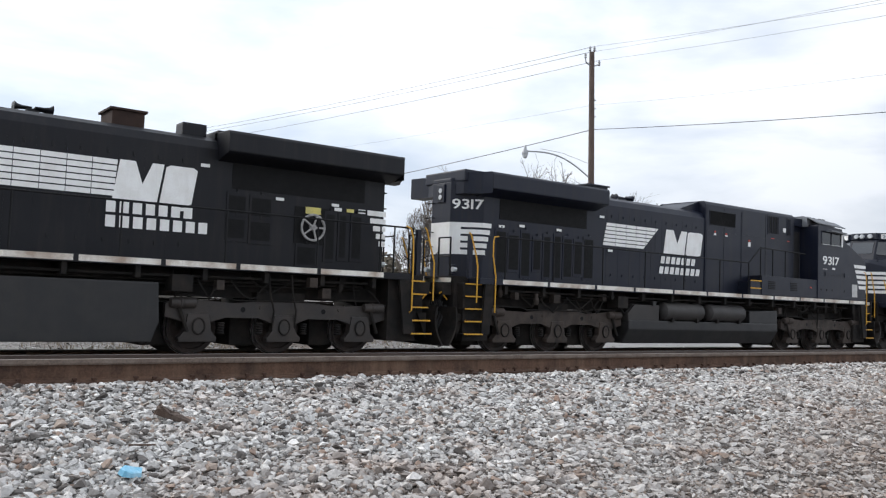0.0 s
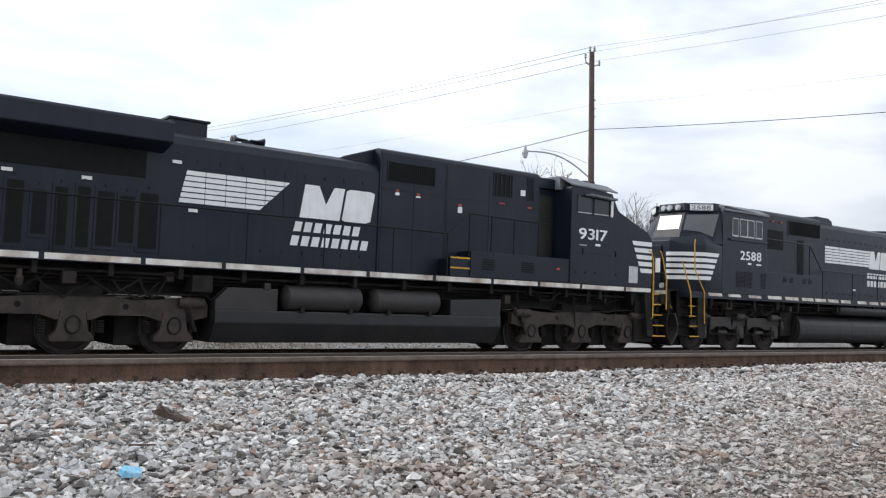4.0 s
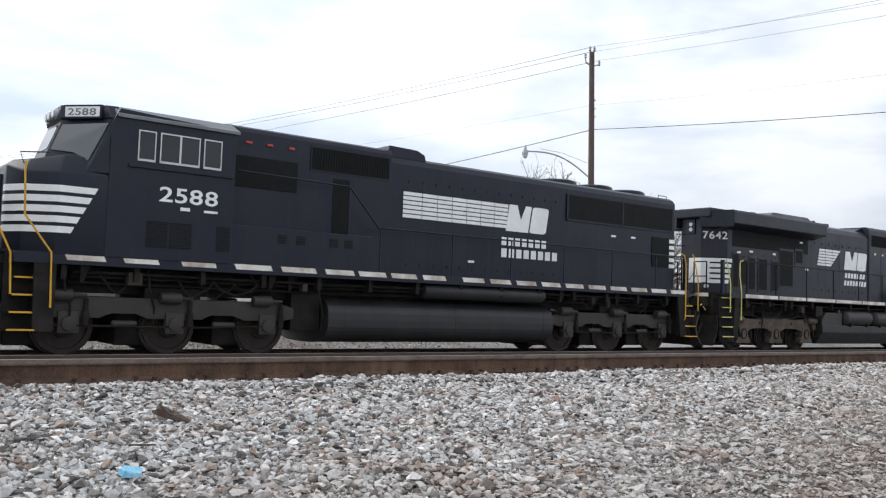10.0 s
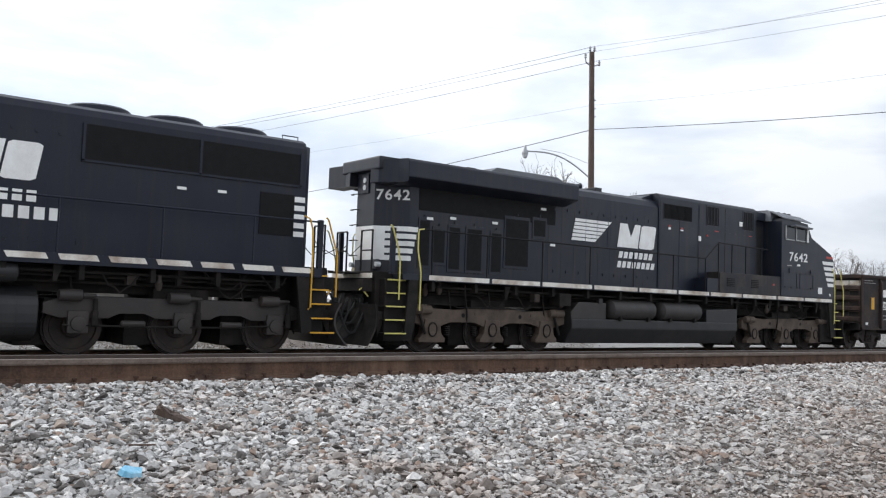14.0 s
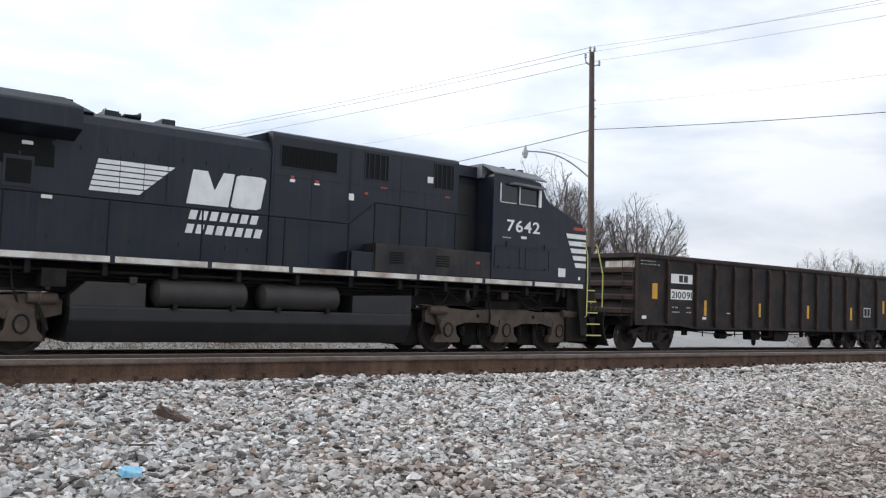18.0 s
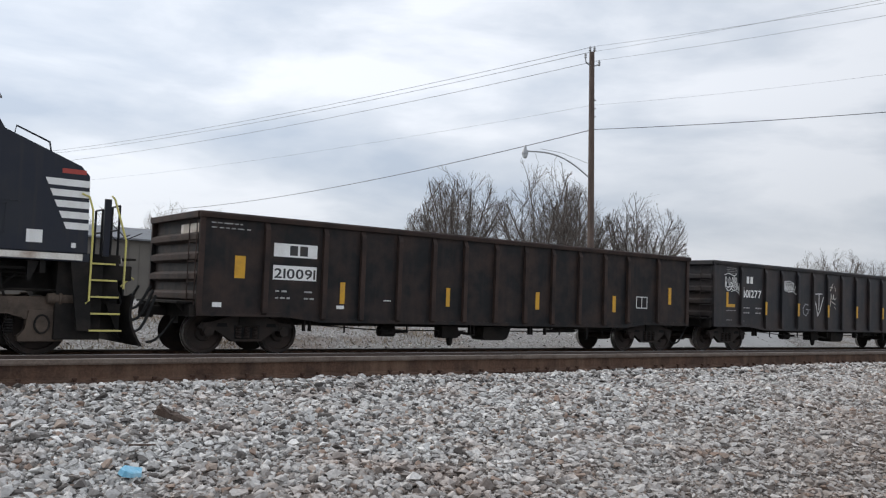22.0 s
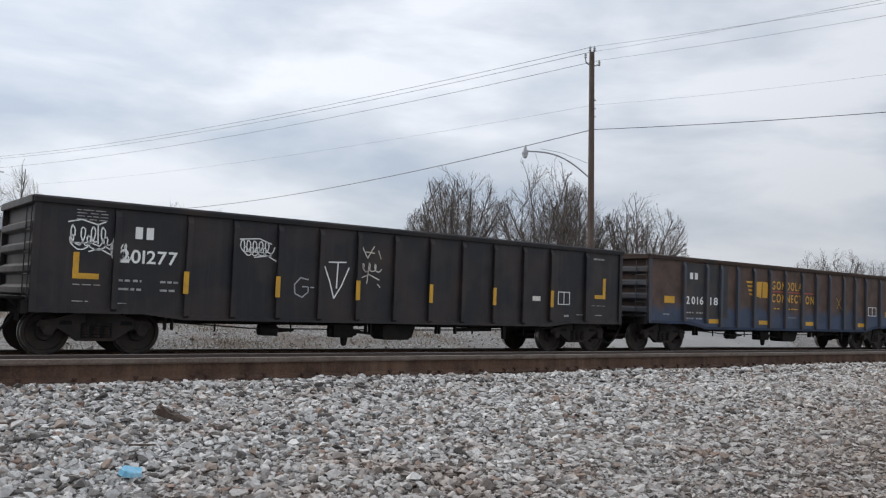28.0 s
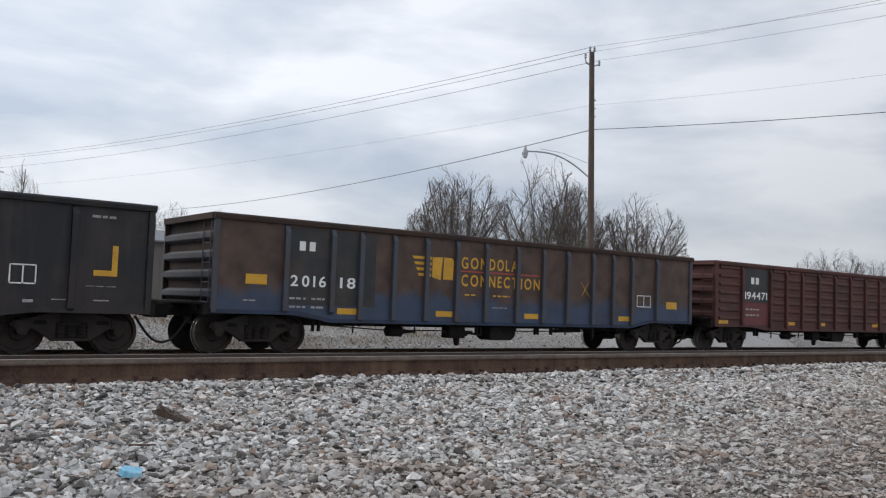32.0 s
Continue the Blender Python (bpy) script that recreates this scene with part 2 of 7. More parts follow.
RAILHEAD = material("worn_rail_head", (0.055, 0.037, 0.029), 0.55, metal=0.0, second=(0.035, 0.025, 0.021), scale=6, amount=0.6, grain=0.2, spec=0.35)
TIEWOOD = material("creosoted_tie_wood", (0.075, 0.056, 0.043), 0.9, second=(0.12, 0.1, 0.085), scale=5, amount=0.6, grain=0.35, grain_scale=25, bump=0.5, spread=0.25)
SPIKE = material("rusty_spike", (0.07, 0.035, 0.022), 0.85, grain=0.3)
POLEWOOD = material("weathered_pole_wood", (0.13, 0.092, 0.075), 0.9, second=(0.085, 0.066, 0.056), scale=1.5, amount=0.7, grain=0.3, grain_scale=30, bump=0.4, streaks=0.5, streak_colour=(0.19, 0.145, 0.12))
GALV = material("galvanised_steel", (0.42, 0.43, 0.44), 0.5, metal=0.5, second=(0.3, 0.3, 0.31), scale=6, grain=0.12)
WIRE = material("overhead_wire", (0.07, 0.07, 0.075), 0.6, grain=0.1)
BARK = material("bare_winter_bark", (0.15, 0.125, 0.108), 0.95, second=(0.095, 0.08, 0.07), scale=2, amount=0.7, grain=0.3, bump=0.4)
SHEDWALL = material("dull_metal_siding", (0.16, 0.145, 0.125), 0.7, second=(0.11, 0.1, 0.088), scale=0.7, grain=0.15)
EVERGREEN = material("far_evergreen", (0.045, 0.06, 0.035), 0.9, second=(0.07, 0.075, 0.05), scale=1.0, grain=0.3, islands=0.35)
CYAN = material("sun_bleached_blue_plastic", (0.2, 0.52, 0.72), 0.45, second=(0.5, 0.7, 0.8), scale=14, amount=0.6, grain=0.1)
PAVING = material("pale_worn_paving", (0.4, 0.392, 0.38), 0.85, second=(0.3, 0.293, 0.285), scale=0.6, amount=0.7, grain=0.15, bump=0.2)
OLDWOOD = material("broken_dark_wood", (0.09, 0.06, 0.045), 0.9, second=(0.17, 0.14, 0.12), scale=12, grain=0.35, grain_scale=40, bump=0.5)


def glass_material(name, ior):
    m = bpy.data.materials.new(name)
    m.use_nodes = True
    b = m.node_tree.nodes["Principled BSDF"]
    b.inputs["Base Color"].default_value = (0.012, 0.014, 0.016, 1)
    b.inputs["Roughness"].default_value = 0.05
    b.inputs["IOR"].default_value = ior
    return m


GLASS = glass_material("cab_glass", 1.45)
WINDSCREEN = glass_material("coated_windscreen_glass", 1.95)


def verge(t, at, noise_out):
    """How far a place lies past the ballast's edge, where earth and fines show through, with a ragged border."""
    d = t.nodes.new("ShaderNodeVectorMath")
    d.operation = "DOT_PRODUCT"
    d.inputs[1].default_value = (0.25, -1.0, 0.0)
    t.links.new(at, d.inputs[0])
    a = t.nodes.new("ShaderNodeMath")
    a.operation = "MULTIPLY_ADD"
    a.inputs[1].default_value = 3.0
    t.links.new(noise_out, a.inputs[0])
    t.links.new(d.outputs["Value"], a.inputs[2])
    m = t.nodes.new("ShaderNodeMapRange")
    m.inputs["From Min"].default_value, m.inputs["From Max"].default_value, m.inputs["To Max"].default_value = -2.4, 0.3, 0.56
    t.links.new(a.outputs["Value"], m.inputs["Value"])
    return m.outputs["Result"]


def gravel_material():
    """Crushed limestone seen between the loose stones, with brown earth showing at the edge of the ballast."""
    m = bpy.data.materials.new("gravel_ground")
    m.use_nodes = True
    t = m.node_tree
    b = t.nodes["Principled BSDF"]
    b.inputs["Roughness"].default_value = 0.95
    b.inputs["Specular IOR Level"].default_value = 0.2
    at = t.nodes.new("ShaderNodeTexCoord").outputs["Object"]
    v = t.nodes.new("ShaderNodeTexVoronoi")
    v.inputs["Scale"].default_value = 22
    n = t.nodes.new("ShaderNodeTexNoise")
    n.inputs["Scale"].default_value, n.inputs["Detail"].default_value = 0.55, 7
    for x in (v, n):
        t.links.new(at, x.inputs["Vector"])
    r = t.nodes.new("ShaderNodeValToRGB")
    r.color_ramp.elements[0].color, r.color_ramp.elements[1].color = (0.12, 0.108, 0.098, 1), (0.5, 0.485, 0.465, 1)
    t.links.new(v.outputs["Color"], r.inputs["Fac"])
    mr = t.nodes.new("ShaderNodeMapRange")
    mr.inputs["From Min"].default_value, mr.inputs["From Max"].default_value, mr.inputs["To Max"].default_value = 0.5, 0.66, 0.6
    t.links.new(n.outputs["Fac"], mr.inputs["Value"])
    x = t.nodes.new("ShaderNodeMix")
    x.data_type = "RGBA"
    x.inputs["B"].default_value = (0.2, 0.155, 0.125, 1)
    t.links.new(mr.outputs["Result"], x.inputs["Factor"])
    t.links.new(r.outputs["Color"], x.inputs["A"])
    earth = t.nodes.new("ShaderNodeMix")
    earth.data_type = "RGBA"
    earth.inputs["B"].default_value = (0.24, 0.185, 0.15, 1)
    t.links.new(verge(t, at, n.outputs["Fac"]), earth.inputs["Factor"])
    t.links.new(x.outputs["Result"], earth.inputs["A"])
    t.links.new(earth.outputs["Result"], b.inputs["Base Color"])
    bp = t.nodes.new("ShaderNodeBump")
    bp.inputs["Strength"].default_value, bp.inputs["Distance"].default_value = 0.9, 0.03
    t.links.new(v.outputs["Distance"], bp.inputs["Height"])
    t.links.new(bp.outputs["Normal"], b.inputs["Normal"])
    return m


GRAVEL = gravel_material()


def stone_material():
    m = bpy.data.materials.new("crushed_limestone")
    m.use_nodes = True
    t = m.node_tree
    b = t.nodes["Principled BSDF"]
    b.inputs["Roughness"].default_value = 0.9
    b.inputs["Specular IOR Level"].default_value = 0.25
    rnd = t.nodes.new("ShaderNodeNewGeometry").outputs["Random Per Island"]
    r = t.nodes.new("ShaderNodeValToRGB")
    ramp = r.color_ramp
    ramp.elements[0].position, ramp.elements[0].color = 0.0, (0.075, 0.068, 0.063, 1)
    ramp.elements[1].position, ramp.elements[1].color = 1.0, (0.82, 0.795, 0.76, 1)
    for pos, c in ((0.1, (0.16, 0.146, 0.136)), (0.2, (0.31, 0.296, 0.28)), (0.3, (0.42, 0.406, 0.39)), (0.36, (0.38, 0.31, 0.26)), (0.4, (0.29, 0.21, 0.165)), (0.43, (0.42, 0.37, 0.325)), (0.47, (0.47, 0.456, 0.44)), (0.62, (0.53, 0.515, 0.497)), (0.8, (0.62, 0.605, 0.583)), (0.94, (0.72, 0.7, 0.672))):
        ramp.elements.new(pos).color = rgba(c)
    t.links.new(rnd, r.inputs["Fac"])
    at = t.nodes.new("ShaderNodeTexCoord").outputs["Object"]
    n = t.nodes.new("ShaderNodeTexNoise")
    n.inputs["Scale"].default_value, n.inputs["Detail"].default_value = 70, 4
    t.links.new(at, n.inputs["Vector"])
    v = t.nodes.new("ShaderNodeMapRange")
    v.inputs["To Min"].default_value, v.inputs["To Max"].default_value = 0.45, 1.5
    t.links.new(n.outputs["Fac"], v.inputs["Value"])
    h = t.nodes.new("ShaderNodeVectorMath")
    h.operation = "SCALE"
    t.links.new(r.outputs["Color"], h.inputs[0])
    t.links.new(v.outputs["Result"], h.inputs["Scale"])
    big = t.nodes.new("ShaderNodeTexNoise")
    big.inputs["Scale"].default_value, big.inputs["Detail"].default_value = 0.8, 5
    t.links.new(at, big.inputs["Vector"])
    x = t.nodes.new("ShaderNodeMix")
    x.data_type = "RGBA"
    x.inputs["B"].default_value = (0.29, 0.23, 0.19, 1)
    t.links.new(verge(t, at, big.outputs["Fac"]), x.inputs["Factor"])
    # rust and fines stain some areas brown
    rust = t.nodes.new("ShaderNodeTexNoise")
    rust.inputs["Scale"].default_value, rust.inputs["Detail"].default_value = 1.9, 6
    t.links.new(at, rust.inputs["Vector"])
    stain = t.nodes.new("ShaderNodeMapRange")
    stain.inputs["From Min"].default_value, stain.inputs["From Max"].default_value, stain.inputs["To Max"].default_value = 0.5, 0.7, 0.5
    t.links.new(rust.outputs["Fac"], stain.inputs["Value"])
    tint = t.nodes.new("ShaderNodeMix")
    tint.data_type, tint.blend_type = "RGBA", "MULTIPLY"
    tint.inputs["B"].default_value = (0.72, 0.55, 0.46, 1)
    t.links.new(stain.outputs["Result"], tint.inputs["Factor"])
    t.links.new(h.outputs["Vector"], tint.inputs["A"])
    t.links.new(tint.outputs["Result"], x.inputs["A"])
    t.links.new(x.outputs["Result"], b.inputs["Base Color"])
    bp = t.nodes.new("ShaderNodeBump")
    bp.inputs["Strength"].default_value, bp.inputs["Distance"].default_value = 0.4, 0.005
    t.links.new(n.outputs["Fac"], bp.inputs["Height"])
    t.links.new(bp.outputs["Normal"], b.inputs["Normal"])
    return m


STONE = stone_material()


# ---- mesh helpers ----
def as_mesh(name, bm, mat, smooth=False):
    bmesh.ops.recalc_face_normals(bm, faces=bm.faces[:])
    me = bpy.data.meshes.new(name)
    bm.to_mesh(me)
    bm.free()
    me.materials.append(mat)
    if smooth:
        me.shade_smooth()
        me.set_sharp_from_angle(angle=radians(35))
    return me


def part(name, bm, mat, parent, label="", smooth=False):
    """Links a bmesh as one mesh object under a thing or a part."""
    ob = new(name, as_mesh(name, bm, mat, smooth))
    ob.parent = parent
    if label:
        ob["label"] = label
    return ob


def piece(name, mesh, parent, m):
    ob = new(name, mesh)
    ob.parent = parent
    ob.matrix_basis = m
    return ob


def parts_each(name, bms, mat, parent, label="", smooth=False):
    for b in bms:
        part(name, b, mat, parent, label, smooth)


def thing(name, label, category, group="", kind="", m=None):
    ob = new(name)
    tagged(ob, label, category, group, kind)
    if m is not None:
        ob.matrix_basis = m
    return ob


def box(x0, x1, y0, y1, z0, z1, bevel=0.0, bm=None):
    own = bmesh.new()
    vs = [own.verts.new((x, y, z)) for x in (x0, x1) for y in (y0, y1) for z in (z0, z1)]
    for f in ((0, 1, 3, 2), (4, 6, 7, 5), (0, 4, 5, 1), (2, 3, 7, 6), (0, 2, 6, 4), (1, 5, 7, 3)):
        own.faces.new([vs[i] for i in f])
    if bevel:
        bmesh.ops.bevel(own, geom=own.edges[:], offset=bevel, segments=2, affect="EDGES", profile=0.7)
    return joined(own, bm)


def joined(own, bm):
    if bm is None:
        return own
    me = bpy.data.meshes.new("tmp")
    own.to_mesh(me)
    own.free()
    bm.from_mesh(me)
    bpy.data.meshes.remove(me)
    return bm


def prism(outline, a0, a1, axis="y", bevel=0.0, bm=None):
    """A flat outline pushed along an axis: y takes (x, z), x takes (y, z), z takes (x, y)."""
    own = bmesh.new()

    def at(p, a):
        return {"y": (p[0], a, p[1]), "x": (a, p[0], p[1]), "z": (p[0], p[1], a)}[axis]
    lo = [own.verts.new(at(p, a0)) for p in outline]
    hi = [own.verts.new(at(p, a1)) for p in outline]
    own.faces.new(lo)
    own.faces.new(hi[::-1])
    n = len(outline)
    for i in range(n):
        own.faces.new((lo[i], hi[i], hi[(i + 1) % n], lo[(i + 1) % n]))
    if bevel:
        bmesh.ops.bevel(own, geom=own.edges[:], offset=bevel, segments=2, affect="EDGES", profile=0.7)
    return joined(own, bm)


def rod(p, q, r, sides=8, r2=None, bm=None, caps=True):
    """A round bar from p to q, tapered if r2 is given."""
    own = bmesh.new() if bm is None else bm
    p, q = Vector(p), Vector(q)
    d = (q - p).normalized()
    a = d.orthogonal().normalized()
    b = d.cross(a)
    r2 = r if r2 is None else r2
    rings = []
    for c, rad in ((p, r), (q, r2)):
        rings.append([own.verts.new(c + rad * (math.cos(k * math.tau / sides) * a + math.sin(k * math.tau / sides) * b)) for k in range(sides)])
    for k in range(sides):
        own.faces.new((rings[0][k], rings[0][(k + 1) % sides], rings[1][(k + 1) % sides], rings[1][k]))
    if caps:
        own.faces.new(rings[0][::-1])
        own.faces.new(rings[1])
    return own


def pipe(points, r, sides=6, bm=None):
    """One bent tube through the points."""
    own = bmesh.new() if bm is None else bm
    pts = [Vector(p) for p in points]
    rings = []
    for i, p in enumerate(pts):
        d = (pts[min(i + 1, len(pts) - 1)] - pts[max(i - 1, 0)]).normalized()
        a = d.cross(Vector((0.31, 0.17, 0.93))).normalized()
        b = d.cross(a)
        rings.append([own.verts.new(p + r * (math.cos(k * math.tau / sides) * a + math.sin(k * math.tau / sides) * b)) for k in range(sides)])
    for r0, r1 in zip(rings, rings[1:]):
        for k in range(sides):
            own.faces.new((r0[k], r0[(k + 1) % sides], r1[(k + 1) % sides], r1[k]))
    own.faces.new(rings[0][::-1])
    own.faces.new(rings[-1])
    return own


def turned(profile, axis="y", sides=24, centre=(0, 0, 0), bm=None):
    """A turned body: profile of (along, radius) round the axis."""
    own = bmesh.new() if bm is None else bm
    rings = []
    for a, r in profile:
        ring = []
        for k in range(sides):
            c, s = r * math.cos(k * math.tau / sides), r * math.sin(k * math.tau / sides)
            v = {"y": (c, a, s), "x": (a, c, s), "z": (c, s, a)}[axis]
            ring.append(own.verts.new(Vector(centre) + Vector(v)))
        rings.append(ring)
    for r0, r1 in zip(rings, rings[1:]):
        for k in range(sides):
            own.faces.new((r0[k], r0[(k + 1) % sides], r1[(k + 1) % sides], r1[k]))
    own.faces.new(rings[0])
    own.faces.new(rings[-1][::-1])
    return own


def writing(text, height, mat, parent, x, y, z, name="road_number", label="", bold=0.012, width=None, yaw=0.0, apart=1.12):
    """Painted characters, a part each, in the x-z plane, facing -y, with their lower left corner at (x, y, z)."""
    cu = bpy.data.curves.new("text", "FONT")
    cu.size, cu.offset, cu.extrude = height / 0.73, min(bold, 0.0065), 0.0015
    tmp = new("text", cu)

    def outline(word):
        cu.body = word
        bpy.context.view_layer.update()
        deps = bpy.context.evaluated_depsgraph_get()
        return bpy.data.meshes.new_from_object(tmp.evaluated_get(deps))
    meshes, left = [], 0.0
    gap = height * (0.115 + 0.6 * max(0.0, apart - 1.12))
    for ch in text:
        me = outline(ch)
        xs = [v.co.x for v in me.vertices]
        lo, hi = min(xs), max(xs)
        meshes.append((me, left - lo))
        left += (hi - lo) + gap
    total = left - gap
    k = (width / total) if width else 1.0
    for me, shift in meshes:
        for v in me.vertices:
            v.co.x = (v.co.x + shift) * k
        me.materials.clear()
        me.materials.append(mat)
        ob = new(name + "_character", me)
        ob.parent = parent
        ob.matrix_basis = Matrix.Translation((x, y, z)) @ pose(0, 0, 0, 90, 0, yaw)
        if label:
            ob["label"] = label
    bpy.data.objects.remove(tmp)
    bpy.data.curves.remove(cu)


# ---- ground, tracks ----
NEAR_Y, FAR_Y = 7.25, 8.76          # the two rails of the nearer track
NEAR_Z, FAR_Z = 0.664, 0.588        # their heads; the track is canted towards the camera
TRAIN_Y, TRAIN_Z = 18.95, -0.08      # centre line of the train's track and its rail heads


def ground_height(x, y):
    stops = ((-60, -0.25), (-4, -0.2), (0, -0.06), (2.4, 0.1), (4.0, 0.29), (5.6, 0.41), (6.5, 0.455), (7.0, 0.43), (9.6, 0.4), (12.0, -0.1), (14.5, -0.3), (17.2, -0.28), (20.7, -0.28), (22.0, -0.2), (25.2, 0.4), (34.0, 0.72), (60, 0.85), (300, 0.9), (3000, 0.5))
    for (y0, z0), (y1, z1) in zip(stops, stops[1:]):
        if y <= y1:
            k = max(0.0, (y - y0) / (y1 - y0))
            return z0 + (z1 - z0) * (k * k * (3 - 2 * k) if y < 9 else k)
    return stops[-1][1]


def build_ground():
    ys = [-1500, -300, -60, -20, -8, -4, -2] + [k * 0.25 for k in range(-4, 40)] + [10 + k * 0.5 for k in range(0, 28)] + [25, 30, 40, 60, 100, 180, 300, 800, 3000]
    xs = [-3000, -800, -250, -90, -40, -20, -10, -5] + [k * 0.5 for k in range(-6, 50)] + [26, 29, 33, 38, 45, 55, 70, 90, 130, 250, 800, 3000]
    bm = bmesh.new()
    grid = []
    for y in ys:
        row = []
        for x in xs:
            wob = 0.03 * noise.noise((x * 0.45, y * 0.45, 1.7)) if abs(y) < 70 else 0.0
            row.append(bm.verts.new((x, y, ground_height(x, y) + wob)))
        grid.append(row)
    for r0, r1 in zip(grid, grid[1:]):
        for k in range(len(xs) - 1):
            bm.faces.new((r0[k], r0[k + 1], r1[k + 1], r1[k]))
    ob = new("ground", as_mesh("ground", bm, GRAVEL, True))
    tagged(ob, "pale grey gravel ground with brown earth patches", "ground", kind="structure")


build_ground()


def build_rail(name, y, z, label, x0, x1, parent, head_mat=None):
    head = prism([(y - 0.036, z), (y + 0.036, z), (y + 0.038, z - 0.03), (y + 0.033, z - 0.044), (y - 0.033, z - 0.044), (y - 0.038, z - 0.03)], x0, x1, "x")
    foot = prism([(y + 0.0085, z - 0.044), (y + 0.0085, z - 0.146), (y + 0.02, z - 0.158), (y + 0.076, z - 0.17), (y + 0.076, z - 0.182),
                  (y - 0.076, z - 0.182), (y - 0.076, z - 0.17), (y - 0.02, z - 0.158), (y - 0.0085, z - 0.146), (y - 0.0085, z - 0.044)], x0, x1, "x")
    ob = part(name, foot, RAILBROWN, parent, label)
    part("rail_head", head, head_mat or RAILHEAD, ob, "worn brown-grey steel rail head")
    return ob


near_track = thing("near_railway_track", "rusty near railway track of two rails on wooden ties in ballast", "railway track", kind="structure")
build_rail("rail", NEAR_Y, NEAR_Z, "rust-brown steel rail", -60, 160, near_track, RAILPALE)
build_rail("rail", FAR_Y, FAR_Z, "rust-brown steel rail", -60, 160, near_track)
train_track = thing("far_railway_track", "railway track that carries the train, low behind the near one", "railway track", kind="structure")
build_rail("rail", TRAIN_Y - 0.755, TRAIN_Z, "steel rail under the train", -120, 260, train_track)
build_rail("rail", TRAIN_Y + 0.755, TRAIN_Z, "steel rail under the train", -120, 260, train_track)


def build_ties():
    slope = (FAR_Z - NEAR_Z) / (FAR_Y - NEAR_Y)
    mid_y, mid_z = (NEAR_Y + FAR_Y) / 2, (NEAR_Z + FAR_Z) / 2 - 0.182
    tilt = math.degrees(math.atan(slope))
    tie_mesh = as_mesh("tie", box(-0.11, 0.11, -1.15, 1.29, -0.19, -0.016, 0.012), TIEWOOD)
    plate_mesh = as_mesh("tie_plate", box(-0.1, 0.1, -0.165, 0.165, -0.016, 0.004, 0.004), SPIKE)
    sp = box(-0.009, 0.009, -0.009, 0.009, -0.05, 0.022)
    box(-0.017, 0.017, -0.012, 0.026, 0.016, 0.036, 0.004, sp)
    spike_mesh = as_mesh("spike", sp, SPIKE)
    half = (FAR_Y - NEAR_Y) / 2
    rng = random.Random(4)
    for k in range(84):
        x = -2.6 + k * 0.5 + rng.uniform(-0.03, 0.03)
        tie = piece("tie", tie_mesh, near_track, pose(x, mid_y, mid_z, tilt, 0, rng.uniform(-1, 1)))
        for side in (-1, 1):
            piece("tie_plate", plate_mesh, tie, pose(0, side * half, 0.0))
        for dx in (-0.07, 0.07):
            piece("spike", spike_mesh, tie, pose(dx + rng.uniform(-0.012, 0.012), -half - 0.092, rng.uniform(-0.002, 0.012)))
    bm = bmesh.new()
    for k in range(180):
        x = -30 + k * 0.55
        box(x - 0.11, x + 0.11, TRAIN_Y - 1.29, TRAIN_Y + 1.29, TRAIN_Z - 0.36, TRAIN_Z - 0.185, 0, bm)
    part("ties_under_train", bm, TIEWOOD, train_track, "dark wooden ties")["kind"] = "stuff"


build_ties()


def build_road():
    """A wide pale paved apron that runs off beyond the rails, cut parallel to them."""
    d = Vector((0.8, 0.6))
    bm = bmesh.new()
    rows = []
    for k in range(41):
        c = Vector((29.6, 21.5)) + d * (95 * (k / 40) ** 1.6)
        row = []
        for off, dz in ((-7.0, -0.3), (-6.9, 0.03), (-3.5, 0.05), (0.0, 0.06), (3.5, 0.05), (6.6, 0.03), (6.7, -0.3)):
            wob = 0.35 * math.sin(c.x * 1.3 + off)
            row.append(bm.verts.new((c.x + off + wob, c.y, ground_height(c.x, c.y) + dz)))
        rows.append(row)
    for r0, r1 in zip(rows, rows[1:]):
        for k in range(len(r0) - 1):
            bm.faces.new((r0[k], r1[k], r1[k + 1], r0[k + 1]))
    bm.faces.new(rows[0])
    bm.faces.new(rows[-1][::-1])
    ob = new("road", as_mesh("road", bm, PAVING, True))
    tagged(ob, "pale worn paved road beyond the tracks", "road", kind="structure")


build_road()


def ground_heights(y):
    """ground_height for an array of y."""
    grid = np.linspace(-6, 60, 2641)
    return np.interp(y, grid, [ground_height(0, v) for v in grid])


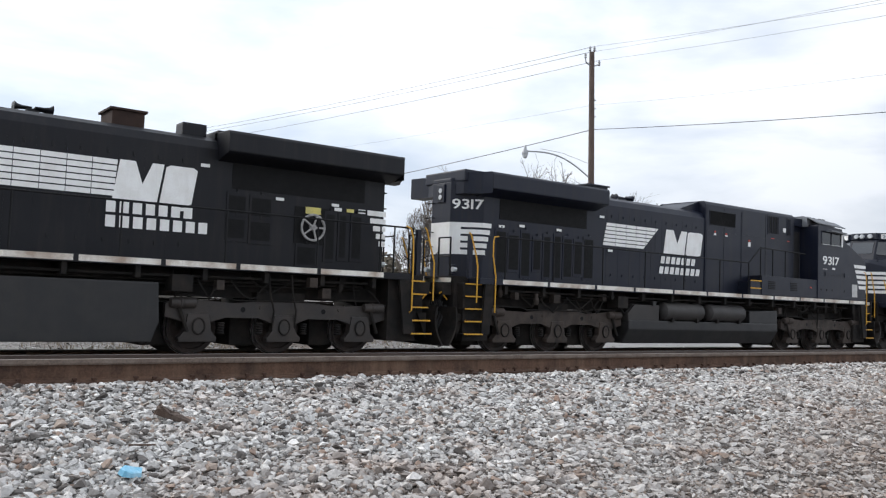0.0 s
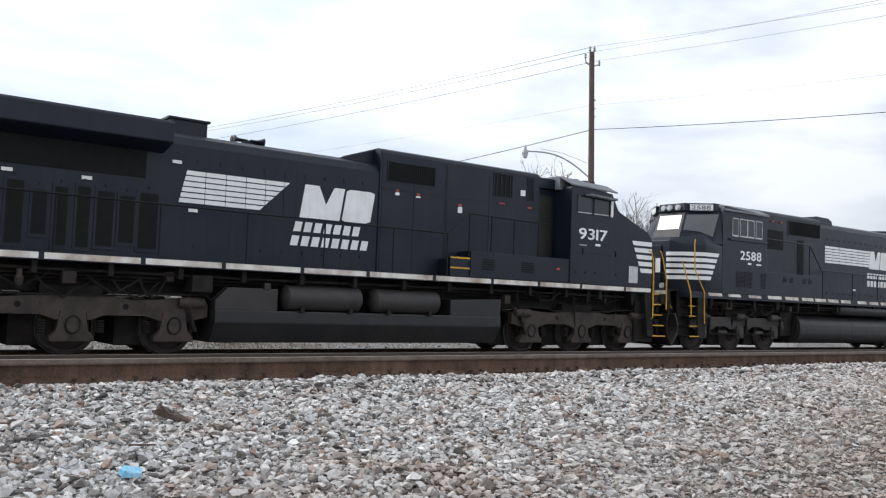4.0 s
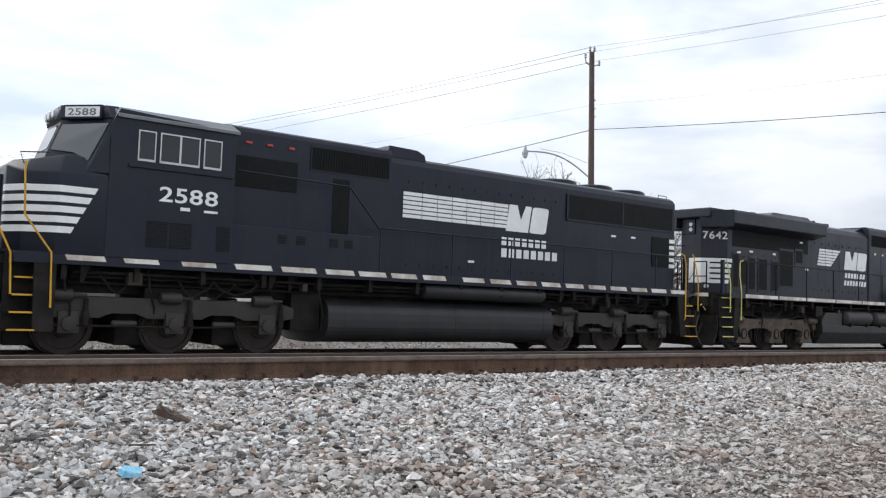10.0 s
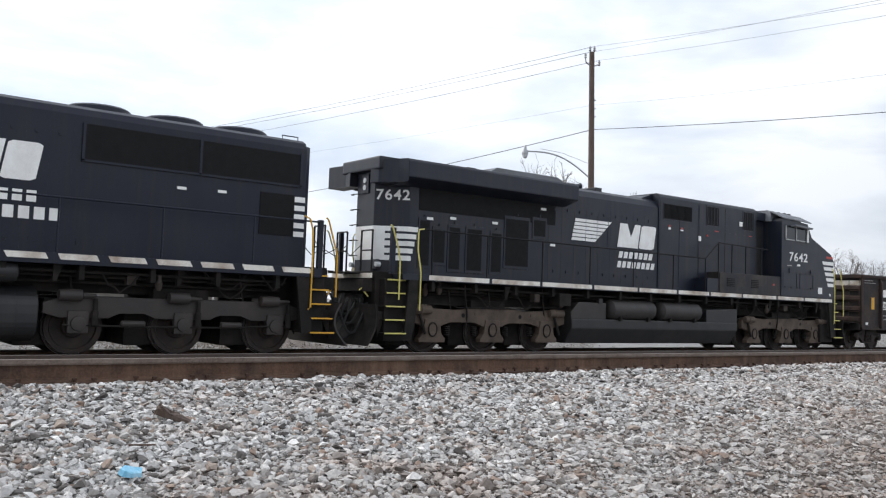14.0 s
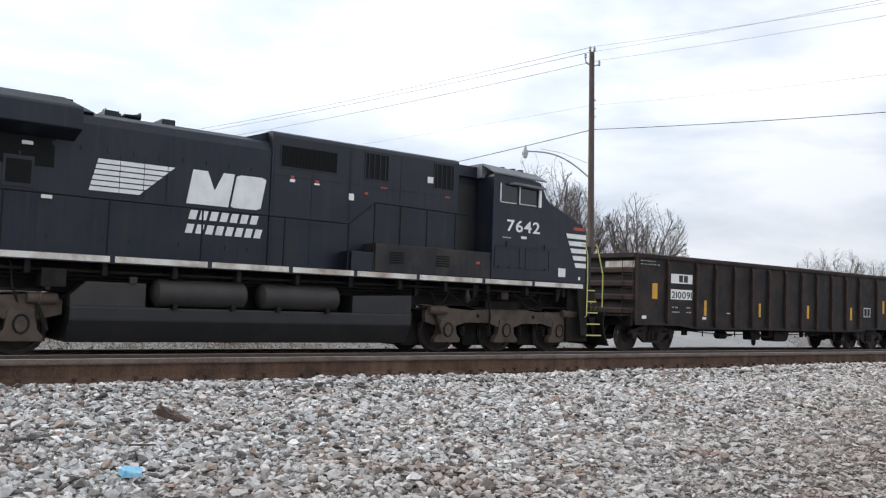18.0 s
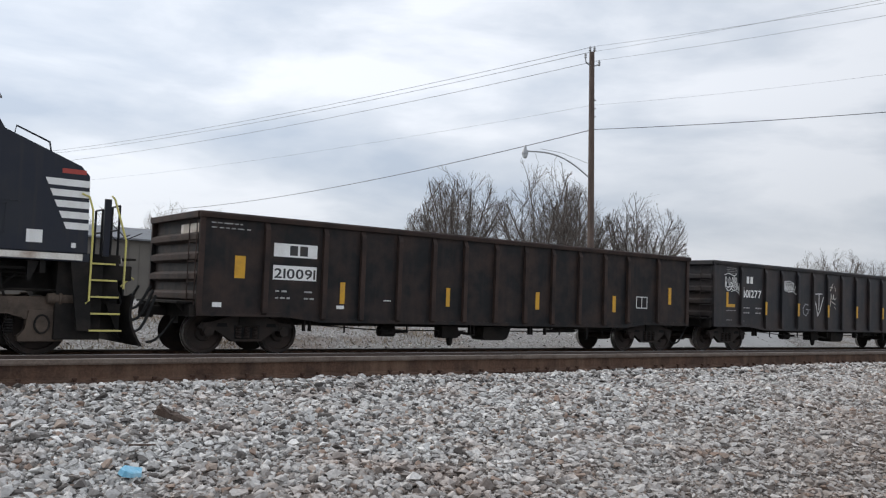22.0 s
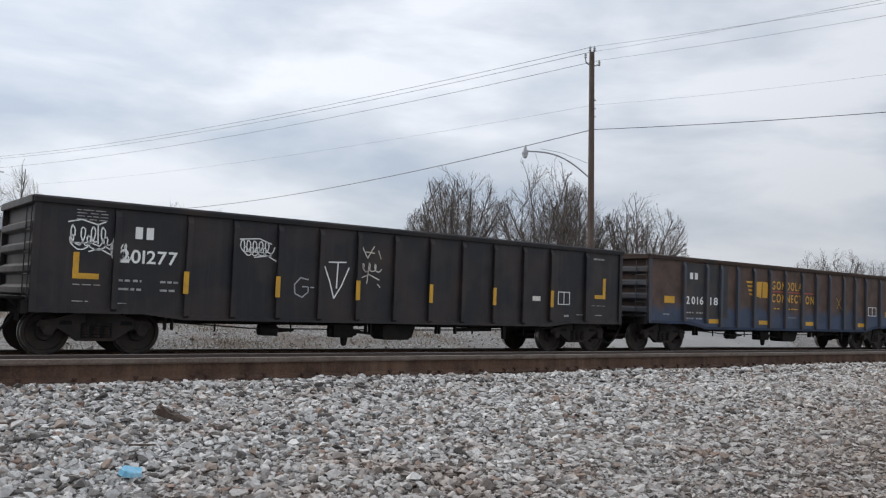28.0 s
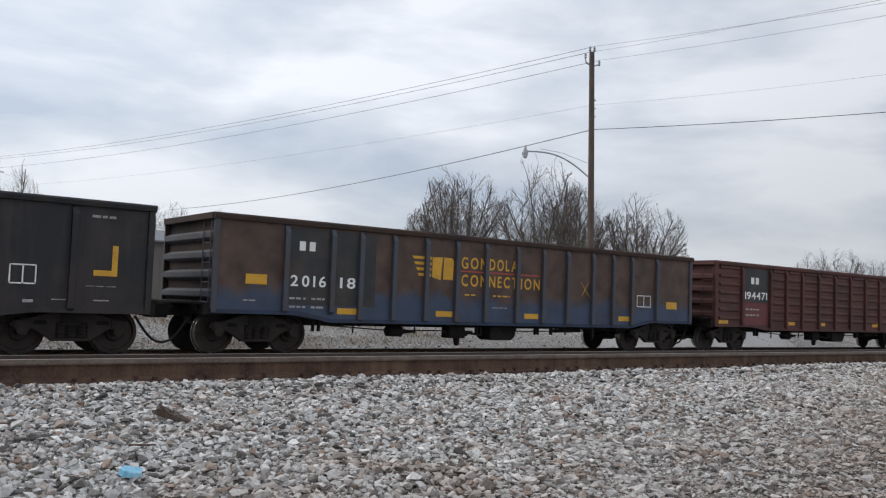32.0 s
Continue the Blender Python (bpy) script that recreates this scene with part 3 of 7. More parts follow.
def build_stones():
    """Loose crushed stone: every stone a small flat-lying angular block of its own, too many to count."""
    rs = np.random.RandomState(7)
    kinds = []
    for _ in range(48):
        bm = bmesh.new()
        q = rs.normal(0, 1, (10, 3))
        q /= np.linalg.norm(q, axis=1)[:, None]
        for v in q * rs.uniform(0.85, 1.05, (10, 1)):
            bm.verts.new(v)
        bmesh.ops.convex_hull(bm, input=bm.verts[:], use_existing_faces=False)
        bmesh.ops.delete(bm, geom=[v for v in bm.verts if not v.link_faces], context="VERTS")
        bmesh.ops.triangulate(bm, faces=bm.faces[:])
        bm.verts.index_update()
        pts = np.array([v.co[:] for v in bm.verts]) * rs.uniform((1.1, 0.85, 0.55), (1.5, 1.2, 0.85))
        kinds.append((pts, np.array([[v.index for v in f.verts] for f in bm.faces])))
        bm.free()
    count = 176000
    y = 1.9 + (7.14 - 1.9) * rs.uniform(0, 1, count) ** 0.85
    x = y * (0.12 + rs.uniform(0, 1, count) ** 0.95 * 2.05)
    keep = (x < 16.5) & (0.6 * x + 0.8 * y > 3.6) & (y > 0.9 * (3.95 - 0.3 * x))
    x, y = x[keep], y[keep]
    far = rs.uniform(0, 1, (9000, 2))
    x2, y2 = 14 + far[:, 0] * 16, 6.0 + far[:, 1] * 1.14
    lot = rs.uniform(0, 1, (12000, 2))
    y3 = 21.5 + 16 * lot[:, 1] ** 1.3
    x3 = y3 * (0.2 + 1.5 * lot[:, 0])
    x, y = np.concatenate([x, x2, x3]), np.concatenate([y, y2, y3])
    n = len(x)
    size = 0.5 * np.clip(rs.lognormal(-3.45, 0.35, n), 0.02, 0.078)
    edge = y - 0.25 * (x - 4.1)
    size *= np.where((edge < 3.25 + 0.3 * np.sin(x * 3.1)) & (rs.uniform(0, 1, n) < 0.75), 0.5, 1.0)
    size *= np.where(y > 20, 1.7, 1.0)
    wob = np.array([noise.noise((a * 0.45, b * 0.45, 1.7)) for a, b in zip(x, y)])
    z = ground_heights(y) + 0.03 * wob + size * rs.uniform(-0.35, 1.25, n) + np.where((y > 6.5) & (y < 7.05), 0.03, 0.0)
    turn, tip, side = rs.uniform(0, math.tau, n), rs.normal(0, 0.15, n), rs.normal(0, 0.15, n)
    which = rs.randint(len(kinds), size=n)
    verts, polys, base = [], [], 0
    for k, (pts, faces) in enumerate(kinds):
        m = np.nonzero(which == k)[0]
        c, s_ = np.cos(turn[m])[:, None], np.sin(turn[m])[:, None]
        q = pts[None, :, :] * size[m][:, None, None]
        px_, py_ = q[:, :, 0] * c - q[:, :, 1] * s_, q[:, :, 0] * s_ + q[:, :, 1] * c
        pz_ = q[:, :, 2] + px_ * tip[m][:, None] + py_ * side[m][:, None]
        verts.append(np.stack([px_ + x[m][:, None], py_ + y[m][:, None], pz_ + z[m][:, None]], axis=2).reshape(-1, 3))
        polys.append((faces[None] + base + (np.arange(len(m)) * len(pts))[:, None, None]).reshape(-1, 3))
        base += len(m) * len(pts)
    verts, polys = np.concatenate(verts), np.concatenate(polys)
    me = bpy.data.meshes.new("ballast_stones")
    me.vertices.add(len(verts))
    me.vertices.foreach_set("co", verts.ravel())
    me.loops.add(polys.size)
    me.loops.foreach_set("vertex_index", polys.ravel().astype(np.int32))
    me.polygons.add(len(polys))
    me.polygons.foreach_set("loop_start", np.arange(0, polys.size, 3, dtype=np.int32))
    me.update()
    me.validate()
    me.shade_flat()
    me.materials.append(STONE)
    tagged(new("ballast_stones", me), "loose grey and brown crushed limestone ballast", "ballast", kind="stuff")


build_stones()


# ---- the train: shared parts ----
NEAR = -1                            # the side that faces the camera is y < 0
rolling = []                         # (wheelset, its place on the bogie, radius)


def wheelset_mesh(r):
    bm = bmesh.new()
    for s in (-1, 1):
        y = s * 0.755
        turned([(y - s * 0.07, r * 0.35), (y - s * 0.07, r * 1.06), (y - s * 0.035, r * 1.05), (y - s * 0.03, r), (y + s * 0.065, r * 0.975),
                (y + s * 0.068, r * 0.82), (y + s * 0.03, r * 0.78), (y + s * 0.02, r * 0.42), (y + s * 0.075, r * 0.36), (y + s * 0.08, r * 0.2)], "y", 28, bm=bm)
    rod((0, -0.98, 0), (0, 0.98, 0), 0.085, 12, bm=bm)
    for k in range(3):
        a = k * math.tau / 3
        for s in (-1, 1):
            rod((0.05 * math.cos(a), s * 0.98, 0.05 * math.sin(a)), (0.05 * math.cos(a), s * 1.0, 0.05 * math.sin(a)), 0.014, 6, bm=bm)
    me = as_mesh("wheelset", bm, STEELWHEEL, True)
    me.materials.append(TREAD)
    for f in me.polygons:
        if abs(f.normal.y) < 0.5 and 0.96 * r < min(math.hypot(me.vertices[i].co.x, me.vertices[i].co.z) for i in f.vertices):
            f.material_index = 1
    return me


WHEELS = {0.56: wheelset_mesh(0.56), 0.457: wheelset_mesh(0.457)}


def wheelset(parent, x, r):
    ob = new("wheelset", WHEELS[r])
    ob.parent = parent
    ob.matrix_basis = Matrix.Translation((x, 0, TRAIN_Z + r))
    rolling.append((ob, x, r))
    return ob


def coil(x, y, z0, z1, r):
    n = 5
    h = (z1 - z0) / n
    pr = []
    for k in range(n):
        z = z0 + h * k
        pr += [(z, r * 0.6), (z + 0.2 * h, r * 0.9), (z + 0.5 * h, r), (z + 0.8 * h, r * 0.9)]
    return turned(pr + [(z1, r * 0.6)], "z", 10, (x, y, 0))


def ge_bogie(loco, cx, flip, mat):
    """A three-axle high-adhesion bogie with cast side frames."""
    bm = bmesh.new()
    ax = (-2.0, 0.0, 2.0)
    top = [(-2.72, 0.98), (-2.45, 1.08), (-1.2, 1.02), (-0.75, 1.1), (0.75, 1.1), (1.2, 1.02), (2.3, 1.12), (2.72, 1.0)]
    bottom = [(2.72, 0.72), (2.32, 0.62), (1.68, 0.62), (1.4, 0.74), (0.6, 0.74), (0.36, 0.62), (-0.36, 0.62), (-0.6, 0.74), (-1.4, 0.74), (-1.68, 0.62), (-2.32, 0.62), (-2.72, 0.74)]
    for s in (-1, 1):
        prism([(flip * a, b) for a, b in top + bottom], s * 1.02, s * 1.18, "y", 0.02, bm)
    box(-0.5, 0.5, -1.04, 1.04, 0.8, 1.04, 0, bm)
    side = part("bogie", bm, mat, loco, "dusty grey-brown cast steel bogie frame", True)
    side.matrix_basis = Matrix.Translation((cx, 0, 0))
    for a in ax:
        for s in (-1, 1):
            b = prism([(a - 0.25, 0.8), (a + 0.25, 0.8), (a + 0.27, 0.42), (a + 0.42, 0.3), (a + 0.4, 0.2), (a - 0.4, 0.2), (a - 0.42, 0.3), (a - 0.27, 0.42)], s * 1.0, s * 1.2, "y", 0.02)
            jb = part("journal_box", b, mat, side, "", True)
            cap = [(a + 0.13 * math.cos(k * math.tau / 20), 0.53 + 0.17 * math.sin(k * math.tau / 20)) for k in range(20)]
            part("journal_cover", prism(cap, s * 1.19, s * 1.225, "y"), mat, side, "oval journal cover", True)
            part("cover_ring", pipe([(x, s * 1.222, z) for x, z in cap + cap[:1]], 0.022, 6), UNDER, side, "dark ring round the journal cover", True)
        if a < 2:
            for s in (-1, 1):
                for dx in (0.55, 1.45):
                    part("coil_spring", coil(a + dx, s * 1.08, 0.36, 0.62, 0.085), UNDER, side, "", True)
    for s in (-1, 1):
        for a in (-2.35, 2.35):
            part("brake_cylinder", turned([(a - 0.3, 0.05), (a - 0.28, 0.1), (a - 0.1, 0.115), (a - 0.08, 0.135), (a - 0.04, 0.135), (a - 0.02, 0.115), (a + 0.24, 0.115), (a + 0.28, 0.06)], "x", 14, (0, s * 1.22, 1.02)), mat, side, "", True)
            part("damper", rod((a - 0.12, s * 1.24, 0.98), (a + 0.1, s * 1.24, 0.42), 0.04, 8), UNDER, side, "", True)
        part("brake_pipe", pipe([(-2.5, s * 1.2, 1.18), (-1.4, s * 1.2, 1.16), (-1.2, s * 1.2, 1.1), (1.2, s * 1.2, 1.12), (1.4, s * 1.2, 1.18), (2.5, s * 1.2, 1.18)], 0.02, 6), UNDER, side, "", True)
        for a in (-1.0, 1.0):
            # frame is not pierced: black discs paint the dark inside of holes
            part("lightening_hole", turned([(s * 1.176, 0.06), (s * 1.184, 0.06)], "y", 12, (a, 0, 0.9)), GRILL_SHADE, side)
            part("bolt_head", turned([(s * 1.18, 0.045), (s * 1.2, 0.04)], "y", 6, (a + 0.42, 0, 0.95)), mat, side)
    part("bolster", box(-0.6, 0.6, -1.0, 1.0, 0.95, 1.3, 0.03), UNDER, side)
    for a in ax:
        mo = box(a - 1.05, a - 0.1, -0.62, 0.62, 0.09, 0.95, 0.06)
        part("traction_motor", mo, UNDER, side)
    part("bogie_transom", box(-2.7, 2.7, -0.98, 0.98, 0.78, 1.02, 0.03), UNDER, side)
    part("brake_beam", box(-2.85, 2.85, 0.64, 0.68, 0.1, 0.7), UNDER, side)
    for a in ax:
        wheelset(side, a, 0.56)
    return side


def emd_bogie(loco, cx, mat):
    """A three-axle radial bogie: a deep cast frame over the journals, shock absorbers, brake cylinders."""
    bm = bmesh.new()
    outline = [(-2.75, 0.95), (-2.3, 1.08), (2.3, 1.08), (2.75, 0.95), (2.75, 0.72), (2.45, 0.66), (1.5, 0.66), (1.3, 0.78), (0.8, 0.78), (0.6, 0.66), (-0.6, 0.66), (-0.8, 0.78), (-1.3, 0.78), (-1.5, 0.66), (-2.45, 0.66), (-2.75, 0.74)]
    for s in (-1, 1):
        prism(outline, s * 1.0, s * 1.15, "y", 0.02, bm)
    box(-0.5, 0.5, -1.02, 1.02, 0.8, 1.04, 0, bm)
    side = part("bogie", bm, mat, loco, "black dusty cast steel radial bogie frame", True)
    side.matrix_basis = Matrix.Translation((cx, 0, 0))
    for a in (-2.1, 0.0, 2.1):
        for s in (-1, 1):
            b = box(a - 0.2, a + 0.2, s * 1.0, s * 1.2, 0.36, 0.8, 0.04)
            turned([(s * 1.19, 0.15), (s * 1.24, 0.14), (s * 1.25, 0.1), (s * 1.25, 0.03)], "y", 16, (a, 0, 0.55), b)
            part("journal_box", b, mat, side, "", True)
        for s in (-1, 1):
            part("shock_absorber", turned([(0.5, 0.03), (0.52, 0.065), (0.8, 0.065), (0.82, 0.045), (1.03, 0.045), (1.05, 0.03)], "z", 10, (a + 0.3, s * 1.22, 0)), UNDER, side, "", True)
    for s in (-1, 1):
        for a in (-2.3, -0.15, 1.9):
            part("brake_cylinder", turned([(a - 0.22, 0.05), (a - 0.2, 0.11), (a, 0.125), (a + 0.22, 0.12), (a + 0.25, 0.05), (a + 0.5, 0.035)], "x", 14, (0, s * 1.24, 1.1)), mat, side, "", True)
        part("brake_pipe", pipe([(-2.4, s * 1.18, 0.52), (-1.0, s * 1.2, 0.5), (0.9, s * 1.2, 0.5), (2.4, s * 1.18, 0.56)], 0.022, 6), UNDER, side, "", True)
        for a in (-1.05, 1.05):
            part("slack_adjuster", turned([(a - 0.25, 0.04), (a - 0.22, 0.065), (a + 0.22, 0.065), (a + 0.25, 0.04)], "x", 10, (0, s * 1.2, 0.56)), mat, side, "", True)
    part("bolster", box(-0.6, 0.6, -1.0, 1.0, 0.95, 1.3, 0.03), UNDER, side)
    for a in (-2.1, 0.0, 2.1):
        mo = box(a - 1.05, a - 0.1, -0.62, 0.62, 0.09, 0.95, 0.06)
        part("traction_motor", mo, UNDER, side)
    part("bogie_transom", box(-2.7, 2.7, -0.98, 0.98, 0.78, 1.02, 0.03), UNDER, side)
    part("brake_beam", box(-2.85, 2.85, 0.64, 0.68, 0.1, 0.7), UNDER, side)
    for a in (-2.1, 0.0, 2.1):
        wheelset(side, a, 0.56)


def coupler(vehicle, x_face, out, z=0.85):
    """A knuckle coupler with its shank and the air hoses beside it."""
    bm = box(min(x_face - out * 1.0, x_face - out * 0.2), max(x_face - out * 1.0, x_face - out * 0.2), -0.1, 0.1, z - 0.1, z + 0.1, 0.02)
    c = part("coupler", bm, UNDER, vehicle, "rusty knuckle coupler", True)
    k = prism([(x_face - out * 0.22, -0.16), (x_face + out * 0.02, -0.14), (x_face + out * 0.06, 0.0), (x_face - out * 0.03, 0.05), (x_face + out * 0.0, 0.16), (x_face - out * 0.22, 0.15)], z - 0.15, z + 0.15, "z", 0.02)
    part("knuckle", k, UNDER, c, "", True)
    h = bmesh.new()
    for dy in (-0.45,):
        pts = [(x_face - out * 0.6 + out * 0.6 * t, dy, z - 0.12 - 0.55 * math.sin(min(1.0, t * 1.05) * math.pi * 0.5)) for t in [k / 6 for k in range(7)]]
        pipe(pts, 0.028, 7, h)
    part("air_hose", h, RUBBER, c, "black rubber air hose", True)


def decal(outline, y, name, mat, parent, label=""):
    """A painted shape on a side that faces -y."""
    return part(name, prism(outline, y - 0.003, y + 0.004), mat, parent, label)


def emblem(loco, x0, x1, z0, z1, y, slant, xs, cut=0.0):
    """Painted bands that run into two plain slanted blocks; cut shortens the lower bands along a ragged slope."""
    n = 6
    h = (z1 - z0) / n
    for k in range(n):
        za, zb = z0 + k * h, z0 + (k + 1) * h - 0.026
        fa, fb = (za - z0) / (z1 - z0), (zb - z0) / (z1 - z0)
        xa, xb = ((xs - cut * (0.28 + 1.0 * (1 - fa))), (xs - cut * (0.28 + 1.0 * (1 - fb)))) if cut else (xs + 0.06 + 0.05 * fa, xs + 0.06 + 0.05 * fb)
        b = prism([(x0 + slant * fa, za), (xa, za), (xb, zb), (x0 + slant * fb, zb)], y - 0.003, y + 0.004)
        part("painted_band", b, WHITE, loco, "white horizontal painted band")
    cnt = max(3, int((xs - x0) / 0.46))
    for k in range(1, cnt):
        x = x0 + (xs - x0) * k / cnt + 0.1
        part("door_seam", box(x - 0.006, x + 0.006, y - 0.0042, y, z0 - 0.06, z1 + 0.1), BLACK, loco)
    w, hh, zz = x1 - xs, z1 - z0 + 0.06, z0 - 0.07
    lean = 0.24

    def slab(pts):
        return [(xs + a * w + lean * c * 0.5, zz + c * hh) for a, c in pts]
    first = [(0.02, 0.0), (0.54, 0.0), (0.54, 1.0), (0.4, 1.0), (0.33, 0.45), (0.2, 1.0), (0.02, 1.0)]
    second = [(0.57, 0.04), (0.62, 0.0), (0.9, 0.0), (0.96, 0.06), (0.96, 0.94), (0.9, 1.0), (0.62, 1.0), (0.57, 0.94)]
    part("emblem_block", prism(slab(first), y - 0.0045, y + 0.003), WHITE, loco, "white notched emblem block")
    part("emblem_block", prism(slab(second), y - 0.0045, y + 0.003), WHITE, loco, "white rounded emblem block")
    return x1


def letter_blocks(loco, x0, x1, z0, z1, y, n, mat, name="lettering_bar", gap=0.22, slant=0.0, label="white lettering worn to plain bars"):
    """A row of writing as plain blocks."""
    if name == "data_bar":
        rg = random.Random(int(x0 * 97) + int(z0 * 89))
        a, zt = x0, z0 + 0.62 * (z1 - z0)
        while a < x1 - 0.03:
            w = min(rg.uniform(0.07, 0.2), x1 - a)
            part(name, box(a, a + w, y - 0.003, y + 0.004, z0, zt), STENCIL if mat is WHITE else mat, loco, "short unreadable stencilled word")
            a += w + rg.uniform(0.03, 0.07)
        return
    w = (x1 - x0) / n
    for k in range(n):
        a = x0 + k * w
        b = prism([(a, z0), (a + w * (1 - gap), z0), (a + w * (1 - gap) + slant, z1), (a + slant, z1)], y - 0.003, y + 0.004)
        part(name, b, mat, loco, label)


GE_PLATE = ((0.7, 1.88), (1.06, 1.88), (0.86, 0.42), (0.6, 0.42))
GE_RAILS = (((0.92, 3.05), (0.78, 3.0), (0.7, 2.75), (0.68, 2.2), (0.68, 1.0), (0.74, 0.95)), ((0.36, 3.06), (0.3, 3.0), (0.2, 2.7), (0.04, 2.2), (0.04, 1.25)))
GE_FRONT_RAILS = (((1.06, 3.02), (0.92, 3.0), (0.89, 2.9), (0.89, 2.5), (1.0, 1.95), (1.0, 1.0)), ((0.06, 3.05), (0.12, 3.0), (0.3, 2.5), (0.37, 2.2), (0.37, 1.25)))
EMD_PLATE = ((0.42, 1.84), (0.82, 1.84), (0.82, 0.4), (0.46, 0.4))
EMD_RAILS = (((0.18, 3.56), (0.16, 3.4), (0.2, 2.57), (0.7, 1.89), (0.74, 0.85)), ((-0.46, 2.78), (-0.4, 2.7), (0.0, 1.85), (0.04, 1.09)))


def end_steps(loco, x_end, out, yellow, mat, plate_shape=GE_PLATE, rails=GE_RAILS, deep=0.64, post=True):
    """Corner steps at a loco's end, on both sides: a side plate, five treads with yellow edges, two bent grab rails."""
    def at(a):
        return x_end - out * a

    def span(a, c):
        return min(at(a), at(c)), max(at(a), at(c))
    for s in (-1, 1):
        plate = prism([(at(a), z) for a, z in plate_shape], s * 1.45, s * 1.522, "y", 0.008)
        st = part("step_well", plate, mat, loco, "dark steel step well")
        a, c = span(0.0, deep + 0.1)
        part("step_back", box(a, c, min(s * 0.98, s * 1.05), max(s * 0.98, s * 1.05), 0.42, 1.88), mat, st)
        for k in range(5):
            z = 0.44 + k * 0.325
            a, c = span(0.02 + 0.035 * k, deep + 0.01 * k)
            y_out = 1.52 - 0.04 * k
            part("tread", box(a, c, min(s * 1.05, s * y_out), max(s * 1.05, s * y_out), z - 0.03, z, 0.006), mat, st)
            part("tread_edge", box(a, c, min(s * (y_out - 0.02), s * (y_out + 0.012)), max(s * (y_out - 0.02), s * (y_out + 0.012)), z - 0.028, z + 0.006, 0.004), yellow, st, "yellow tread edge")
        for pts in rails:
            part("grab_rail", pipe([(at(a), s * 1.555, z) for a, z in pts], 0.02, 8), yellow, loco, "yellow bent grab rail", True)
        if post:
            part("end_post", box(*span(0.28, 0.4), min(s * 1.2, s * 1.3), max(s * 1.2, s * 1.3), 1.88, 3.02, 0.01), BLACK, loco, "thick black end post")
        part("brake_lever", pipe([(at(-0.1), s * 0.9, 1.3), (at(-0.3), s * 0.9, 1.5), (at(-0.36), s * 0.9, 1.45)], 0.018, 6), yellow, loco, "yellow coupler lever", True)


def underframe_clutter(loco, seed, spans):
    """Small boxes, valves and drooping cables under the walkway."""
    rg = random.Random(seed)
    for x0, x1 in spans:
        x = x0
        while x < x1:
            kind = rg.choice(("junction_box", "air_valve", "cable", "cable", "sand_pipe", "bracket"))
            y = -rg.uniform(1.12, 1.4)
            z = rg.uniform(1.3, 1.58)
            w = rg.uniform(0.12, 0.3)
            if kind == "junction_box":
                b = box(x, x + w, y - 0.1, y + 0.1, z - w * 0.5, z + 0.12, 0.015)
            elif kind == "air_valve":
                b = turned([(z - 0.16, 0.03), (z - 0.1, 0.07), (z, 0.08), (z + 0.05, 0.05), (z + 0.16, 0.05)], "z", 10, (x + 0.1, y, 0))
            elif kind == "cable":
                l = rg.uniform(0.5, 1.1)
                b = pipe([(x + l * t, y, z + 0.12 - rg.uniform(0.25, 0.42) * math.sin(t * math.pi)) for t in [k / 6 for k in range(7)]], 0.02, 6)
            elif kind == "sand_pipe":
                b = pipe([(x, y, 1.7), (x + 0.05, y, 1.25), (x + 0.2, y + 0.1, 0.9), (x + 0.22, y + 0.2, 0.5)], 0.024, 6)
            else:
                b = prism([(x, 1.72), (x + 0.2, 1.72), (x + 0.06, 1.36), (x, 1.36)], y - 0.05, y + 0.05)
            part(kind, b, TRUCK_DUST if kind in ("air_valve", "junction_box") else UNDER, loco, "", kind in ("cable", "air_valve", "sand_pipe"))
            x += rg.uniform(0.3, 0.6)


